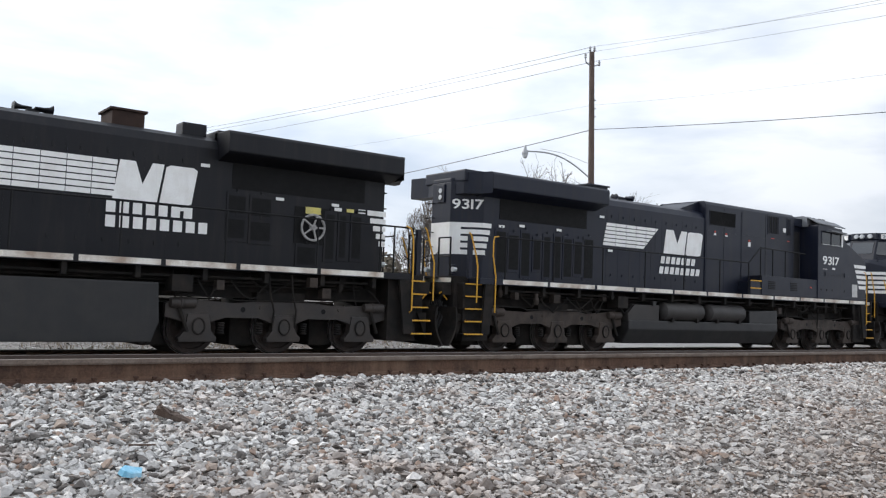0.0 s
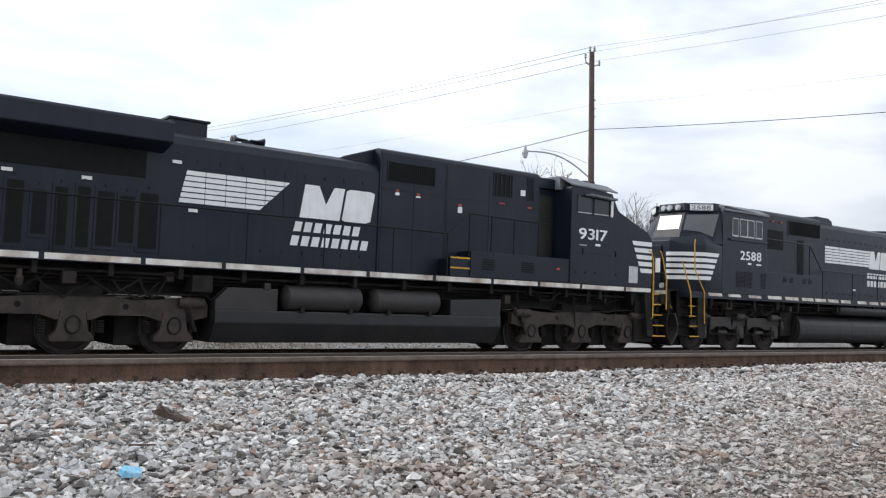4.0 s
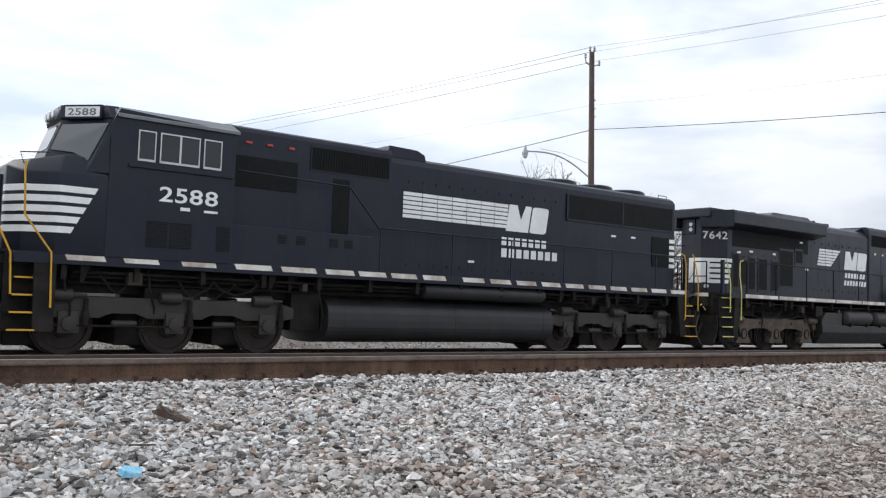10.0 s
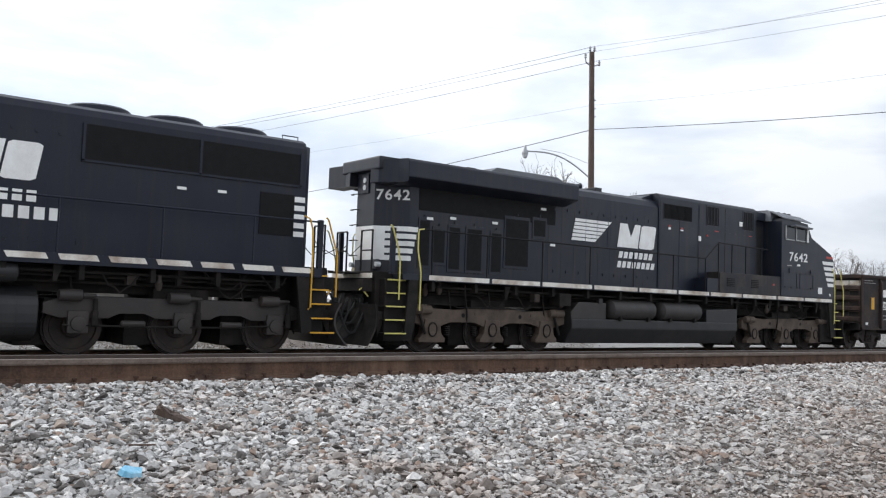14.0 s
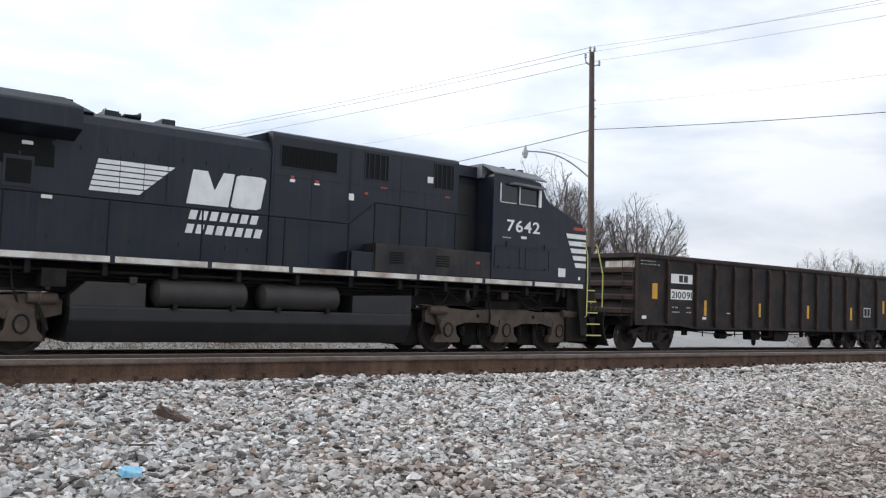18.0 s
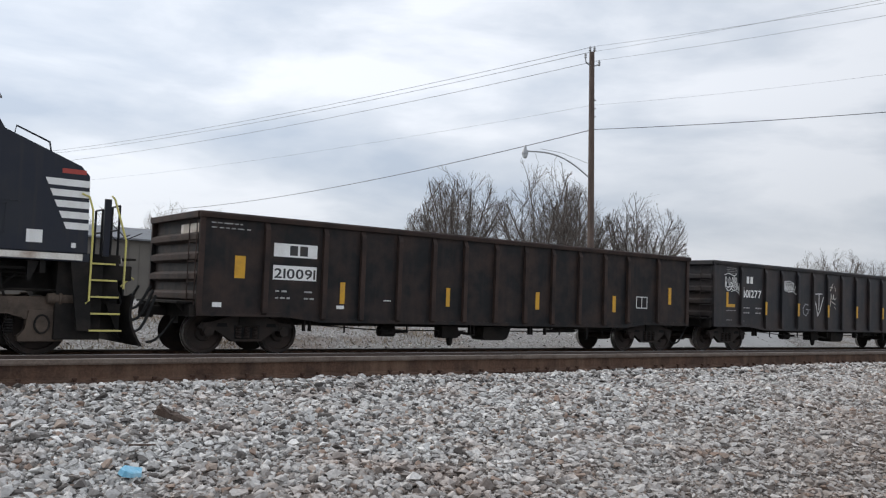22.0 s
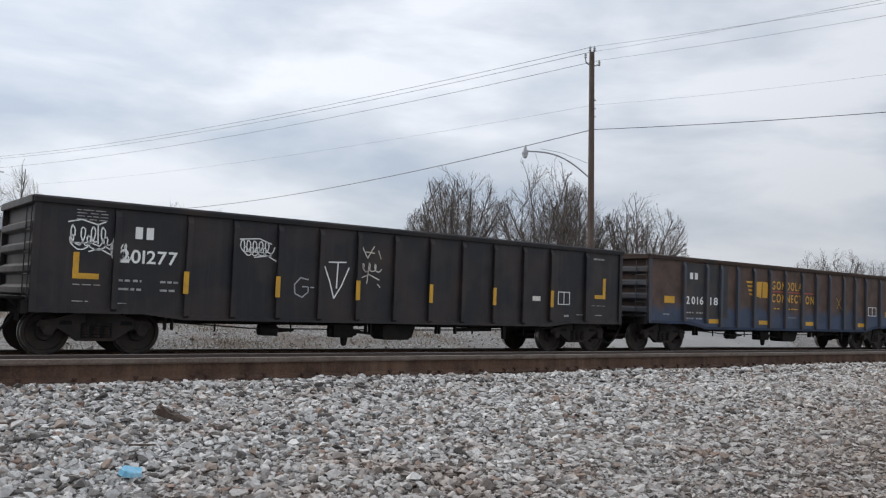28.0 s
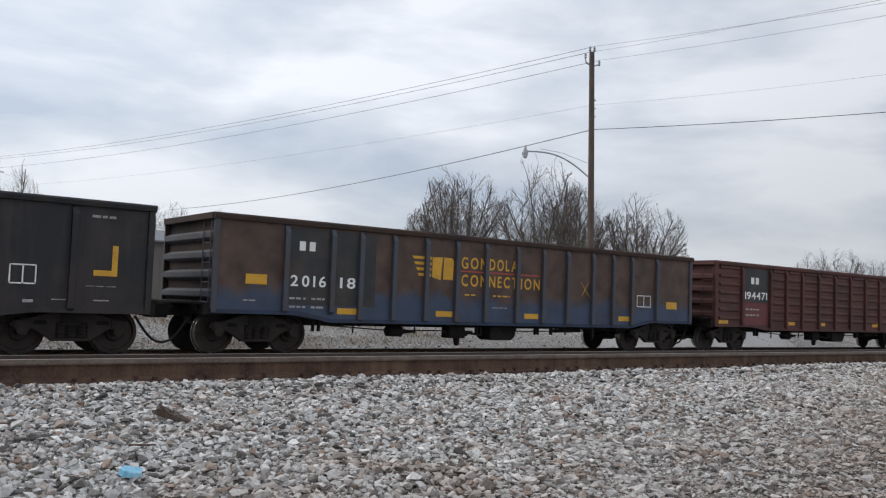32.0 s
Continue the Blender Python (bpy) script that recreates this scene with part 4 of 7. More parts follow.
def end_platform(loco, x_end, out, mat, blade=0.2):
    """Buffer beam, snow plough, end railing and multiple-unit hoses."""
    a, c = x_end - out * 0.02, x_end - out * 0.14
    part("buffer_beam", box(min(a, c), max(a, c), -1.0, 1.0, 0.95, 1.9, 0.02), mat, loco)
    face = [(x_end + out * (0.2 - blade * math.sin(k / 8 * math.pi) + 0.2 * (1 - k / 8) ** 2), 0.12 + 1.0 * k / 8) for k in range(9)]
    plow = part("snow_plough", prism(face + [(x - out * 0.05, z) for x, z in reversed(face)], -1.44, 1.44, "y"), BOGIE_BLACK if blade > 0.15 else UNDER, loco, "worn curved steel plough blade", True)
    for y in (-1.2, -0.5, 0.5, 1.2):
        part("plough_bracket", prism([(x_end - out * 0.02, 0.3), (x_end - out * 0.3, 0.95), (x_end - out * 0.02, 0.95)], y - 0.03, y + 0.03), mat, plow)
    a, c = x_end - out * 0.02, x_end + out * 0.26
    climb = part("anticlimber", box(min(a, c), max(a, c), -0.95, 0.95, 1.42, 1.72, 0.02), mat, loco, "thick steel anticlimber shelf")
    a, c = x_end + out * 0.02, x_end + out * 0.5
    part("drop_step", box(min(a, c), max(a, c), -0.45, 0.45, 1.86, 1.9, 0.008), mat, loco, "hinged steel crossing plate")
    part("coupler_pocket", box(min(x_end - out * 0.3, x_end + out * 0.12), max(x_end - out * 0.3, x_end + out * 0.12), -0.55, 0.55, 0.55, 1.42, 0.03), mat, loco)
    a, c = x_end + out * 0.02, x_end + out * 0.035
    part("end_sill_stripe", box(min(a, c), max(a, c), -0.98, 0.98, 1.76, 1.88), SILLWHITE, loco, "grimy white stripe on the end sill")
    for s in (-1, 1):
        for k in range(3):
            y = s * (0.5 + 0.17 * k)
            sag = 0.5 + 0.13 * k
            pts = [(x_end + out * (0.05 + 0.8 * t), y - s * 0.1 * t, 1.35 - 0.1 * k - sag * math.sin(t * math.pi)) for t in [j / 8 for j in range(9)]]
            part("air_hose", pipe(pts, 0.032, 6), RUBBER, loco, "drooping black rubber hose", True)
        part("safety_chain", pipe([(x_end - out * 0.02, s * 0.36, 2.6), (x_end + out * 0.3, s * 0.38, 2.3), (x_end + out * 0.6, s * 0.4, 2.45)], 0.012, 5), UNDER, loco, "", True)
    for y in (-0.86, -0.35, 0.35, 0.86):
        part("end_stanchion", rod((x_end - out * 0.02, y, 1.88), (x_end - out * 0.02, y, 2.95), 0.025, 8), HANDRAIL, loco, "", True)
    for y0, y1 in ((-0.86, -0.35), (0.35, 0.86)):
        for z in (2.45, 2.95):
            part("end_rail", rod((x_end - out * 0.02, y0, z), (x_end - out * 0.02, y1, z), 0.02, 8), HANDRAIL, loco, "", True)
    for k in range(5):
        y = -0.75 + k * 0.1
        pts = [(x_end + out * (0.02 + 0.16 * math.sin(t * math.pi)), y + 0.08 * t, 1.55 - 0.75 * t) for t in [j / 5 for j in range(6)]]
        part("air_hose", pipe(pts, 0.03, 6), RUBBER, loco, "black rubber hose", True)
    part("jumper_cable", pipe([(x_end + out * 0.05, 0.2, 1.5), (x_end + out * 0.35, 0.1, 1.0), (x_end + out * 0.6, 0.0, 1.15)], 0.035, 7), RUBBER, loco, "thick black jumper cable", True)
    part("deck_edge", box(min(x_end + out * 0.0, x_end - out * 0.9), max(x_end + out * 0.0, x_end - out * 0.9), -1.0, 1.0, 1.88, 1.93, 0.01), mat, loco)


def handrail(loco, points, y, posts, foot=1.86, mat=HANDRAIL):
    """A long side handrail with its stanchions."""
    part("handrail", pipe([(x, y, z) for x, z in points], 0.022, 8), mat, loco, "black tube handrail", True)
    for x in posts:
        z = points[0][1]
        for (xa, za), (xb, zb) in zip(points, points[1:]):
            if min(xa, xb) <= x <= max(xa, xb):
                z = za + (zb - za) * (x - xa) / ((xb - xa) or 1)
        part("stanchion", rod((x, y, foot), (x, y, z), 0.02, 8), mat, loco, "", True)


def louvres(loco, x0, x1, z0, z1, y, n, mat, frame_mat, name="grille"):
    """A recessed grille with slats."""
    p_ = part(name, box(x0, x1, y - 0.004, y + 0.06, z0, z1), GRILL_SHADE, loco, "dark ventilation grille")
    b = bmesh.new()
    for k in range(n):
        x = x0 + (x1 - x0) * (k + 0.5) / n
        box(x - 0.012, x + 0.012, y - 0.016, y, z0 + 0.02, z1 - 0.02, 0, b)
    part("slat", b, mat, p_)
    b = bmesh.new()
    for q in ((x0 - 0.03, x1 + 0.03, z0 - 0.03, z0), (x0 - 0.03, x1 + 0.03, z1, z1 + 0.03), (x0 - 0.03, x0, z0, z1), (x1, x1 + 0.03, z0, z1)):
        box(q[0], q[1], y - 0.014, y, q[2], q[3], 0, b)
    part("grille_frame", b, frame_mat, p_)
    return p_


def horns(loco, x, z, mat):
    b = bmesh.new()
    box(x - 0.12, x + 0.12, -0.08, 0.08, z - 0.02, z + 0.12, 0.01, b)
    for dx, dy, s in ((0.12, -0.12, 1), (0.1, 0.0, 1), (0.12, 0.12, 1), (-0.12, -0.06, -1), (-0.12, 0.08, -1)):
        turned([(x + dx * 0.2, 0.025), (x + s * 0.2, 0.03), (x + s * 0.3, 0.05), (x + s * 0.36, 0.1), (x + s * 0.365, 0.09)], "x", 12, (0, dy, z + 0.14), b)
    part("air_horn", b, mat, loco, "black five-chime air horn", True)


def hood_outline(half, top, corner=0.28, base=1.9):
    return [(-half, base), (-half, top - corner), (-half + corner * 0.35, top - corner * 0.35), (-half + corner, top), (half - corner, top), (half - corner * 0.35, top - corner * 0.35), (half, top - corner), (half, base)]


# ---- locomotives ----
def ge_loco(c, flip, number, label, wing=(-9.67, -5.14), hood_mat=BLACK, bogie_mat=TRUCK_DUST, yellow=YELLOW, lead=False, later=False):
    """A six-axle diesel with winged radiators; flip = 1 puts the radiator end at -x, -1 at +x. Returns the loco."""
    L = thing("locomotive", label, "locomotive", group="diesel locomotives", m=Matrix.Translation((c, TRAIN_Y, 0)))
    F = flip

    def fb(x0, x1, y0, y1, z0, z1, bevel=0.0, bm=None):
        a, b = sorted((F * x0, F * x1))
        return box(a, b, y0, y1, z0, z1, bevel, bm)

    def fp(pts, a0, a1, bevel=0.0, bm=None):
        return prism([(F * x, z) for x, z in pts], a0, a1, "y", bevel, bm)

    hy = 0.97
    # frame, deck and sill
    part("frame", fb(-10.0, 10.0, -0.75, 0.75, 1.15, 1.74, 0.02), UNDER, L, "dusty steel underframe")
    deck = part("walkway_deck", fb(-10.0, 10.05, -1.53, 1.53, 1.74, 1.89, 0.01), hood_mat, L, "black walkway and side sill")
    rng = random.Random(int(number))
    x = -9.2
    while x < 9.4:
        w = rng.uniform(1.5, 2.1)
        b = fb(x, min(x + w, 9.95), -1.538, -1.53, 1.765, 1.885)
        part("sill_stripe", b, SILLWHITE, deck, "grimy white sill stripe")
        x += w + 0.1
    b = bmesh.new()
    for k in range(14):
        x = -9.0 + k * 1.4
        fb(x - 0.05, x + 0.05, -1.45, -0.7, 1.5, 1.75, 0.0, b)
        fb(x - 0.05, x + 0.05, 0.7, 1.45, 1.5, 1.75, 0.0, b)
    for z, y in ((1.6, -1.3), (1.52, -1.1), (1.45, -0.95)):
        pipe([(F * -8.9, y, z), (F * -3.0, y, z - 0.03), (F * 4.0, y, z), (F * 9.0, y, z - 0.02)], 0.03, 6, b)
    part("underframe_piping", b, UNDER, L, "", True)
    # long hood
    hood = part("hood", prism(hood_outline(hy, 4.8 if later else 4.65), min(F * -9.5, F * 0.25), max(F * -9.5, F * 0.25), "x", 0.012), hood_mat, L, "black engine hood")
    xn_ = -9.78 if lead else -10.2
    end = [(xn_, 0.42), (xn_, -0.42), (-9.5, -hy), (-9.45, -hy), (-9.45, hy), (-9.5, hy)]
    part("hood_end", prism([(F * x, y) for x, y in end], 1.9, 4.5, "z", 0.02), hood_mat, L, "black chamfered hood end")
    part("hood_end_cap", prism([(F * x * 1.0, y * 0.96) for x, y in end], 4.48, 4.62, "z", 0.04), hood_mat, L)
    # radiator wings
    w0, w1 = wing
    for s in (-1, 1):
        pr = [(s * 0.7, 4.77), (s * 1.5, 4.74), (s * 1.55, 4.68), (s * 1.55, 4.29), (s * 1.5, 4.26), (s * 0.95, 4.12), (s * 0.7, 4.12)]
        b = prism(pr, min(F * w0, F * w1), max(F * w0, F * w1), "x", 0.02)
        part("radiator_wing", b, hood_mat, L, "overhanging radiator wing")
        ahead = 0.1 if s < 0 or lead else 0.52
        tip = [(w0 - 0.005, s * 0.7), (w0 - 0.005, s * 1.55), (w0 - ahead, s * (1.25 if s < 0 else 1.5)), (w0 - 0.4, s * 0.8), (w0 - 0.45, s * 0.5), (w0 - 0.005, s * 0.5)]
        part("wing_nose", prism([(F * x, y) for x, y in tip], 4.16, 4.74, "z", 0.01), hood_mat, L)
    part("radiator_roof", fb(w0 - (0.05 if lead else 0.45), w1, -0.9, 0.9, 4.5, 4.82, 0.04), hood_mat, L)
    # radiator screen; its black also paints the shade below the wing
    part("radiator_core", fb(w0 + 0.75, w1 - 0.35, -hy - 0.012, hy + 0.012, 3.56, 4.2, 0.004), GRILL_SHADE, L, "radiator screen, black with painted shade of the wing")
    if later:
        part("roof_hatch", fp([(-6.9, 4.78), (-6.5, 5.0), (-4.2, 5.0), (-3.6, 4.78)], -0.85, 0.85, 0.02), GREYROOF, L, "grey hatch on the radiator roof")
        for x in (-7.2, -3.3, -2.1):
            part("roof_fitting", fb(x, x + 0.3, -0.4, 0.4, 4.75, 4.98, 0.03), hood_mat, L)
    # engine-room doors with screens
    if lead:
        doors = [(-8.84, -8.6, 2.2, 3.2), (-8.42, -8.25, 2.2, 3.2), (-8.1, -7.88, 2.15, 3.2), (-5.82, -5.43, 3.02, 3.4), (-6.44, -5.97, 3.0, 3.4), (-5.82, -5.43, 2.47, 2.88), (-6.44, -5.97, 2.45, 2.86), (-7.62, -7.15, 1.98, 2.38)]
    elif later:
        doors = [(-9.15, -8.85, 2.15, 3.3), (-8.7, -8.35, 2.25, 3.1), (-8.2, -7.85, 2.1, 3.2), (-7.6, -7.1, 2.1, 3.2), (-6.75, -6.4, 2.1, 3.15), (-6.25, -5.4, 2.3, 3.6), (-5.2, -4.75, 3.2, 3.65)]
    else:
        doors = [(-9.02, -8.68, 2.1, 3.22), (-8.55, -8.2, 2.2, 3.15), (-8.08, -7.78, 2.05, 3.25), (-7.62, -7.36, 2.25, 3.1), (-7.22, -6.98, 2.05, 3.2), (-6.8, -6.56, 2.05, 3.25), (-6.42, -6.1, 2.1, 3.2), (-5.98, -5.68, 2.2, 3.15), (-5.58, -5.2, 2.1, 3.25)]
    for x0, x1, z0, z1 in doors:
        d = part("engine_door", fb(x0 - 0.05, x1 + 0.05, -hy - 0.02, -hy + 0.01, z0 - 0.08, z1 + 0.08, 0.006), hood_mat, L)
        part("door_screen", fb(x0, x1, -hy - 0.024, -hy - 0.018, z0, z1), GRILL_SHADE, d, "dark door screen")
        part("door_latch", fb((x0 + x1) / 2 - 0.02, (x0 + x1) / 2 + 0.02, -hy - 0.04, -hy - 0.02, z1 + 0.1, z1 + 0.16), hood_mat, d)
    for x0, z in ((-8.95, 3.33), (-8.2, 3.4), (-6.75, 3.4), (-4.95, 3.95), (-4.55, 2.95)):
        part("warning_label", fb(x0, x0 + 0.2, -hy - 0.03, -hy - 0.022, z, z + 0.07), WHITE, L, "small white label")
    # hood roof details
    xs0, xs1 = (-3.68, -3.0) if lead else (-4.85, -4.0)
    part("exhaust_outlet", prism([(F * xs0, -0.42), (F * xs1, -0.42), (F * xs1, 0.42), (F * xs0, 0.42)], 4.5, 5.02, "z", 0.02), GONBROWN if lead else hood_mat, L, "boxy exhaust stack")
    part("exhaust_lip", fb(xs0 - 0.05, xs1 + 0.05, -0.47, 0.47, 5.01, 5.06, 0.01), GONBROWN if lead else hood_mat, L)
    horns(L, F * (-2.85 if not lead else -1.55), 4.84 if later else 4.7, hood_mat)
    if lead:
        part("roof_box", fb(-5.0, -4.45, -0.6, -0.15, 4.62, 4.95, 0.05), hood_mat, L, "black box on the roof")
    b = bmesh.new()
    for k in range(9):
        x = -4.6 + k * 0.52
        fb(x - 0.006, x + 0.006, -hy - 0.003, -hy + 0.01, 1.95, 4.2, 0, b)
        for z in (2.2, 4.0):
            fb(x + 0.2, x + 0.25, -hy - 0.02, -hy, z, z + 0.08, 0, b)
    part("door_seam", b, hood_mat, L)
    # equipment hood up to the cab
    ey = 1.0
    eq = part("equipment_hood", prism(hood_outline(ey, 5.0, 0.12), min(F * 0.25, F * 5.65), max(F * 0.25, F * 5.65), "x", 0.012), hood_mat, L, "black equipment hood behind the cab")
    part("hood_step", fp([(-0.9, 4.6), (0.26, 4.6), (0.26, 4.98)], -0.7, 0.7), hood_mat, L)
    lo_, hi_ = sorted((F * 0.48, F * 1.93))
    louvres(L, lo_, hi_, 4.2, 4.68, -ey, 24, GRILL_SHADE, hood_mat)
    for x0, x1 in ((2.75 if later else 3.95, 3.4 if later else 4.6), (4.85, 5.45) if later else (5.2, 5.42)):
        lo_, hi_ = sorted((F * x0, F * x1))
        louvres(L, lo_, hi_, 4.18, 4.8, -ey, 4, hood_mat, hood_mat)
    b = bmesh.new()
    for x in (0.32, 1.3, 2.3, 2.35, 3.8):
        fb(x - 0.012, x + 0.012, -ey - 0.008, -ey + 0.01, 1.95, 4.8, 0, b)
    fb(0.3, 5.6, -ey - 0.008, -ey, 3.98, 4.0, 0, b)
    part("panel_seam", b, hood_mat, eq)
    for x, z, w, h, mt in ((0.72, 3.86, 0.12, 0.07, WHITE), (0.74, 3.94, 0.08, 0.07, RED), (1.35, 3.86, 0.14, 0.04, WHITE), (1.37, 3.91, 0.1, 0.06, RED), (2.3 if later else 2.72, 3.6, 0.14, 0.16, WHITE), (2.74, 3.78, 0.1, 0.06, RED), (3.2 if later else 4.15, 3.98, 0.2, 0.035, RED), (4.62 if later else 4.92, 4.28, 0.18, 0.16, WHITE), (5.2, 3.95, 0.16, 0.04, RED), (5.9, 2.25, 0.12, 0.06, RED)):
        yl = 1.52 if z < 2.5 else ey
        part("warning_label", fb(x, x + w, -yl - 0.012, -yl - 0.003, z, z + h), mt, L, "small warning label")
    box_l = part("battery_box", fb(2.8, 6.42, -1.52, -ey + 0.05, 1.9, 2.58, 0.015), BLACK_DUSTY if later else hood_mat, L, "black battery box on the walkway")
    part("battery_box", fb(2.8, 6.42, ey - 0.05, 1.52, 1.9, 2.58, 0.015), hood_mat, L)
    stp = part("walkway_step", fb(2.15, 2.79, -1.5, -ey, 1.9, 2.35, 0.01), hood_mat, L, "raised walkway step")
    if not later:
        for z in (2.1, 2.36):
            part("step_edge", fb(2.15, 2.78, -1.52, -1.49, z, z + 0.04, 0.004), YELLOW, stp, "yellow step edge")
    for x0 in (3.2, 4.6):
        b = bmesh.new()
        for k in range(5):
            fb(x0, x0 + 0.42, -1.535, -1.518, 2.12 + k * 0.06, 2.15 + k * 0.06, 0, b)
        part("louvre", b, GRILL_SHADE, box_l)
    # cab
    cy = 1.55
    prof = [(6.4, 1.9), (6.4, 4.62), (6.45, 4.7), (8.1, 4.62), (8.38, 4.1), (9.76, 3.58), (9.93, 3.4), (9.97, 1.9)]
    cab = part("cab", fp(prof, -cy, cy, 0.02), hood_mat, L, "black wide-nosed driving cab")
    part("cab_rear", fp([(5.62, 1.9), (5.62, 4.62), (6.42, 4.62), (6.42, 1.9)], -0.82, 0.82, 0.01), hood_mat, L)
    part("cab_door", fb(5.76, 6.32, -0.84, -0.815, 2.62, 4.4, 0.01), TANK, L, "dark recessed cab door")
    part("recess_roof", fb(5.64, 6.42, -0.95, 0.95, 4.6, 4.9, 0.02), hood_mat, L)
    b = fp([(6.3, 4.6), (8.3, 4.6), (8.3, 4.82), (8.1, 4.9), (6.3, 4.98)], -1.15, 1.15, 0.015)
    part("cab_roof", b, GREYROOF, L, "grey roof with sloped eaves")
    for e in (-1, 1):
        part("sand_box", fb(*sorted((e * 9.5, e * 10.35)), -1.3, 1.3, 0.24, 1.76, 0.03), UNDER, L, "dark sand box behind the steps")
    for s in (-1, 1):
        b = bmesh.new()
        vs = [(6.3, s * 1.15, 4.94), (8.28, s * 1.15, 4.86), (8.3, s * 1.58, 4.64), (6.36, s * 1.58, 4.7)]
        lo = [b.verts.new((F * x, y, z)) for x, y, z in vs]
        hi = [b.verts.new((F * x, y, z + 0.04)) for x, y, z in vs]
        b.faces.new(lo)
        b.faces.new(hi)
        for k in range(4):
            b.faces.new((lo[k], hi[k], hi[(k + 1) % 4], lo[(k + 1) % 4]))
        part("eave", b, GREYROOF, L, "grey sloped eave")
    for x in (6.5, 7.2, 7.6, 7.9):
        part("roof_fitting", fb(x, x + 0.12, -0.9, 0.5, 4.85, 5.03, 0.01), hood_mat, L)
    for x0, x1 in ((6.62, 7.22), (7.3, 7.95)):
        wnd = part("side_window", fb(x0, x1, -cy - 0.012, -cy + 0.02, 3.95, 4.48, 0.01), hood_mat, L, "cab side window in a black frame")
        part("window_sill", fb(x0 + 0.02, x1 - 0.02, -cy - 0.03, -cy - 0.01, 3.94, 3.965), ALU, wnd, "thin bright sill")
        if later:
            part("window_post", fb(x0 - 0.01, x0 + 0.035, -cy - 0.025, -cy - 0.01, 3.96, 4.46), ALU, wnd, "bright window post")
        part("pane", fb(x0 + 0.03, x1 - 0.03, -cy - 0.016, -cy - 0.01, 3.98, 4.45), GLASS, wnd)
    part("sunshade", fp([(6.95, 4.5), (8.1, 4.46), (8.1, 4.4), (6.95, 4.44)], -cy - 0.22, -cy, 0.005), GREYROOF, L, "grey sun visor over the window")
    part("mirror", fb(8.0, 8.09, -cy - 0.06, -cy - 0.02, 3.92, 4.42, 0.01), WHITE, L, "pale cab mirror")
    part("windscreen", fp([(8.13, 4.52), (8.4, 4.02), (8.43, 4.03), (8.16, 4.54)], -1.3, 1.3), WINDSCREEN, L, "dark windscreen")
    xa = F * (6.72 if F > 0 else 7.9)
    if not lead:
        writing(number, 0.32, WHITE, L, xa + (0.18 if later else 0.0), -cy - 0.006, 3.2, "road_number", "white painted road number", 0.0105, width=1.2)
        part("data_bar", fb(7.42, 7.62, -cy - 0.006, -cy, 3.02, 3.09), WHITE, L, "small unreadable white data line")
        part("data_bar", fb(6.75, 7.05, -cy - 0.006, -cy, 3.0, 3.035), STENCIL, L, "small unreadable white data line")
    part("nose_panel", fb(8.9, 9.3, -cy - 0.006, -cy, 2.02, 2.52), ALU if not later else WHITE, L, "pale panel on the nose side") if not later else part("nose_panel", fb(8.86, 9.14, -cy - 0.006, -cy, 2.06, 2.3), WHITE, L, "small white square on the nose side")
    if later:
        part("nose_panel", fb(9.66, 9.74, -cy - 0.006, -cy, 2.0, 2.09), WHITE, L, "small white square on the nose side")
        part("warning_label", fb(9.42, 9.86, -cy - 0.006, -cy, 3.41, 3.5), RED, L, "small red label on the nose side")
    for y in (-0.55, 0.55):
        part("nose_rail", pipe([(F * 8.7, y, 3.95), (F * 8.76, y, 4.36), (F * 9.38, y, 4.12), (F * 9.46, y, 3.7)], 0.02, 6), hood_mat, L, "black rail on the nose", True)
    for x in (8.95, 9.2):
        part("nose_light", fb(x, x + 0.16, -0.3, 0.3, 3.78, 4.0 - 0.35 * (x - 8.95), 0.02), hood_mat, L)
    for k in range(5):
        z = 2.35 + k * 0.205
        x0 = 9.55 - 0.09 * k - (0.1 if not later else 0)
        part("nose_stripe", fp([(x0, z), (9.972 - 0.0267 * (z - 1.9), z), (9.972 - 0.0267 * (z - 1.77), z + 0.13), (x0 - 0.06, z + 0.13)], -cy - 0.005, cy + 0.005), WHITE, L, "white nose stripe")
    for x in (6.6, 7.0, 7.4, 8.3):
        part("bolt_head", fb(x, x + 0.05, -cy - 0.012, -cy, 2.2, 2.26), GRILL_SHADE, cab)
    for x0, x1, z0, z1 in ((6.5, 7.4, 2.2, 2.75), (7.6, 8.5, 2.2, 2.75)) if later else ():
        b = bmesh.new()
        for q in ((x0, x1, z0, z0 + 0.02), (x0, x1, z1 - 0.02, z1), (x0, x0 + 0.02, z0, z1), (x1 - 0.02, x1, z0, z1)):
            fb(q[0], q[1], -cy - 0.012, -cy, q[2], q[3], 0, b)
        part("access_panel", b, hood_mat, cab)
    part("drip_rail", fb(6.5, 8.75, -cy - 0.012, -cy, 2.8, 2.825), hood_mat, cab)
    for x in (6.9, 8.3):
        part("latch", fb(x - 0.015, x + 0.015, -cy - 0.03, -cy, 2.76, 2.92), hood_mat, cab)
    # lettering on the hood
    if F > 0:
        xl, xn = (-3.68, -1.72) if later else (-4.77, -1.95)
        emblem(L, xl, 0.1, 3.2 if later else 3.14, 3.88 if later else 3.86, -hy - 0.012, 0.16, xn, 0.75)
        letter_blocks(L, -1.62 if later else -2.05, 0.02 if later else -0.22, 2.8 if later else 2.74, 3.0 if later else 2.97, -hy - 0.012, 7, WHITE, gap=0.3, slant=0.05)
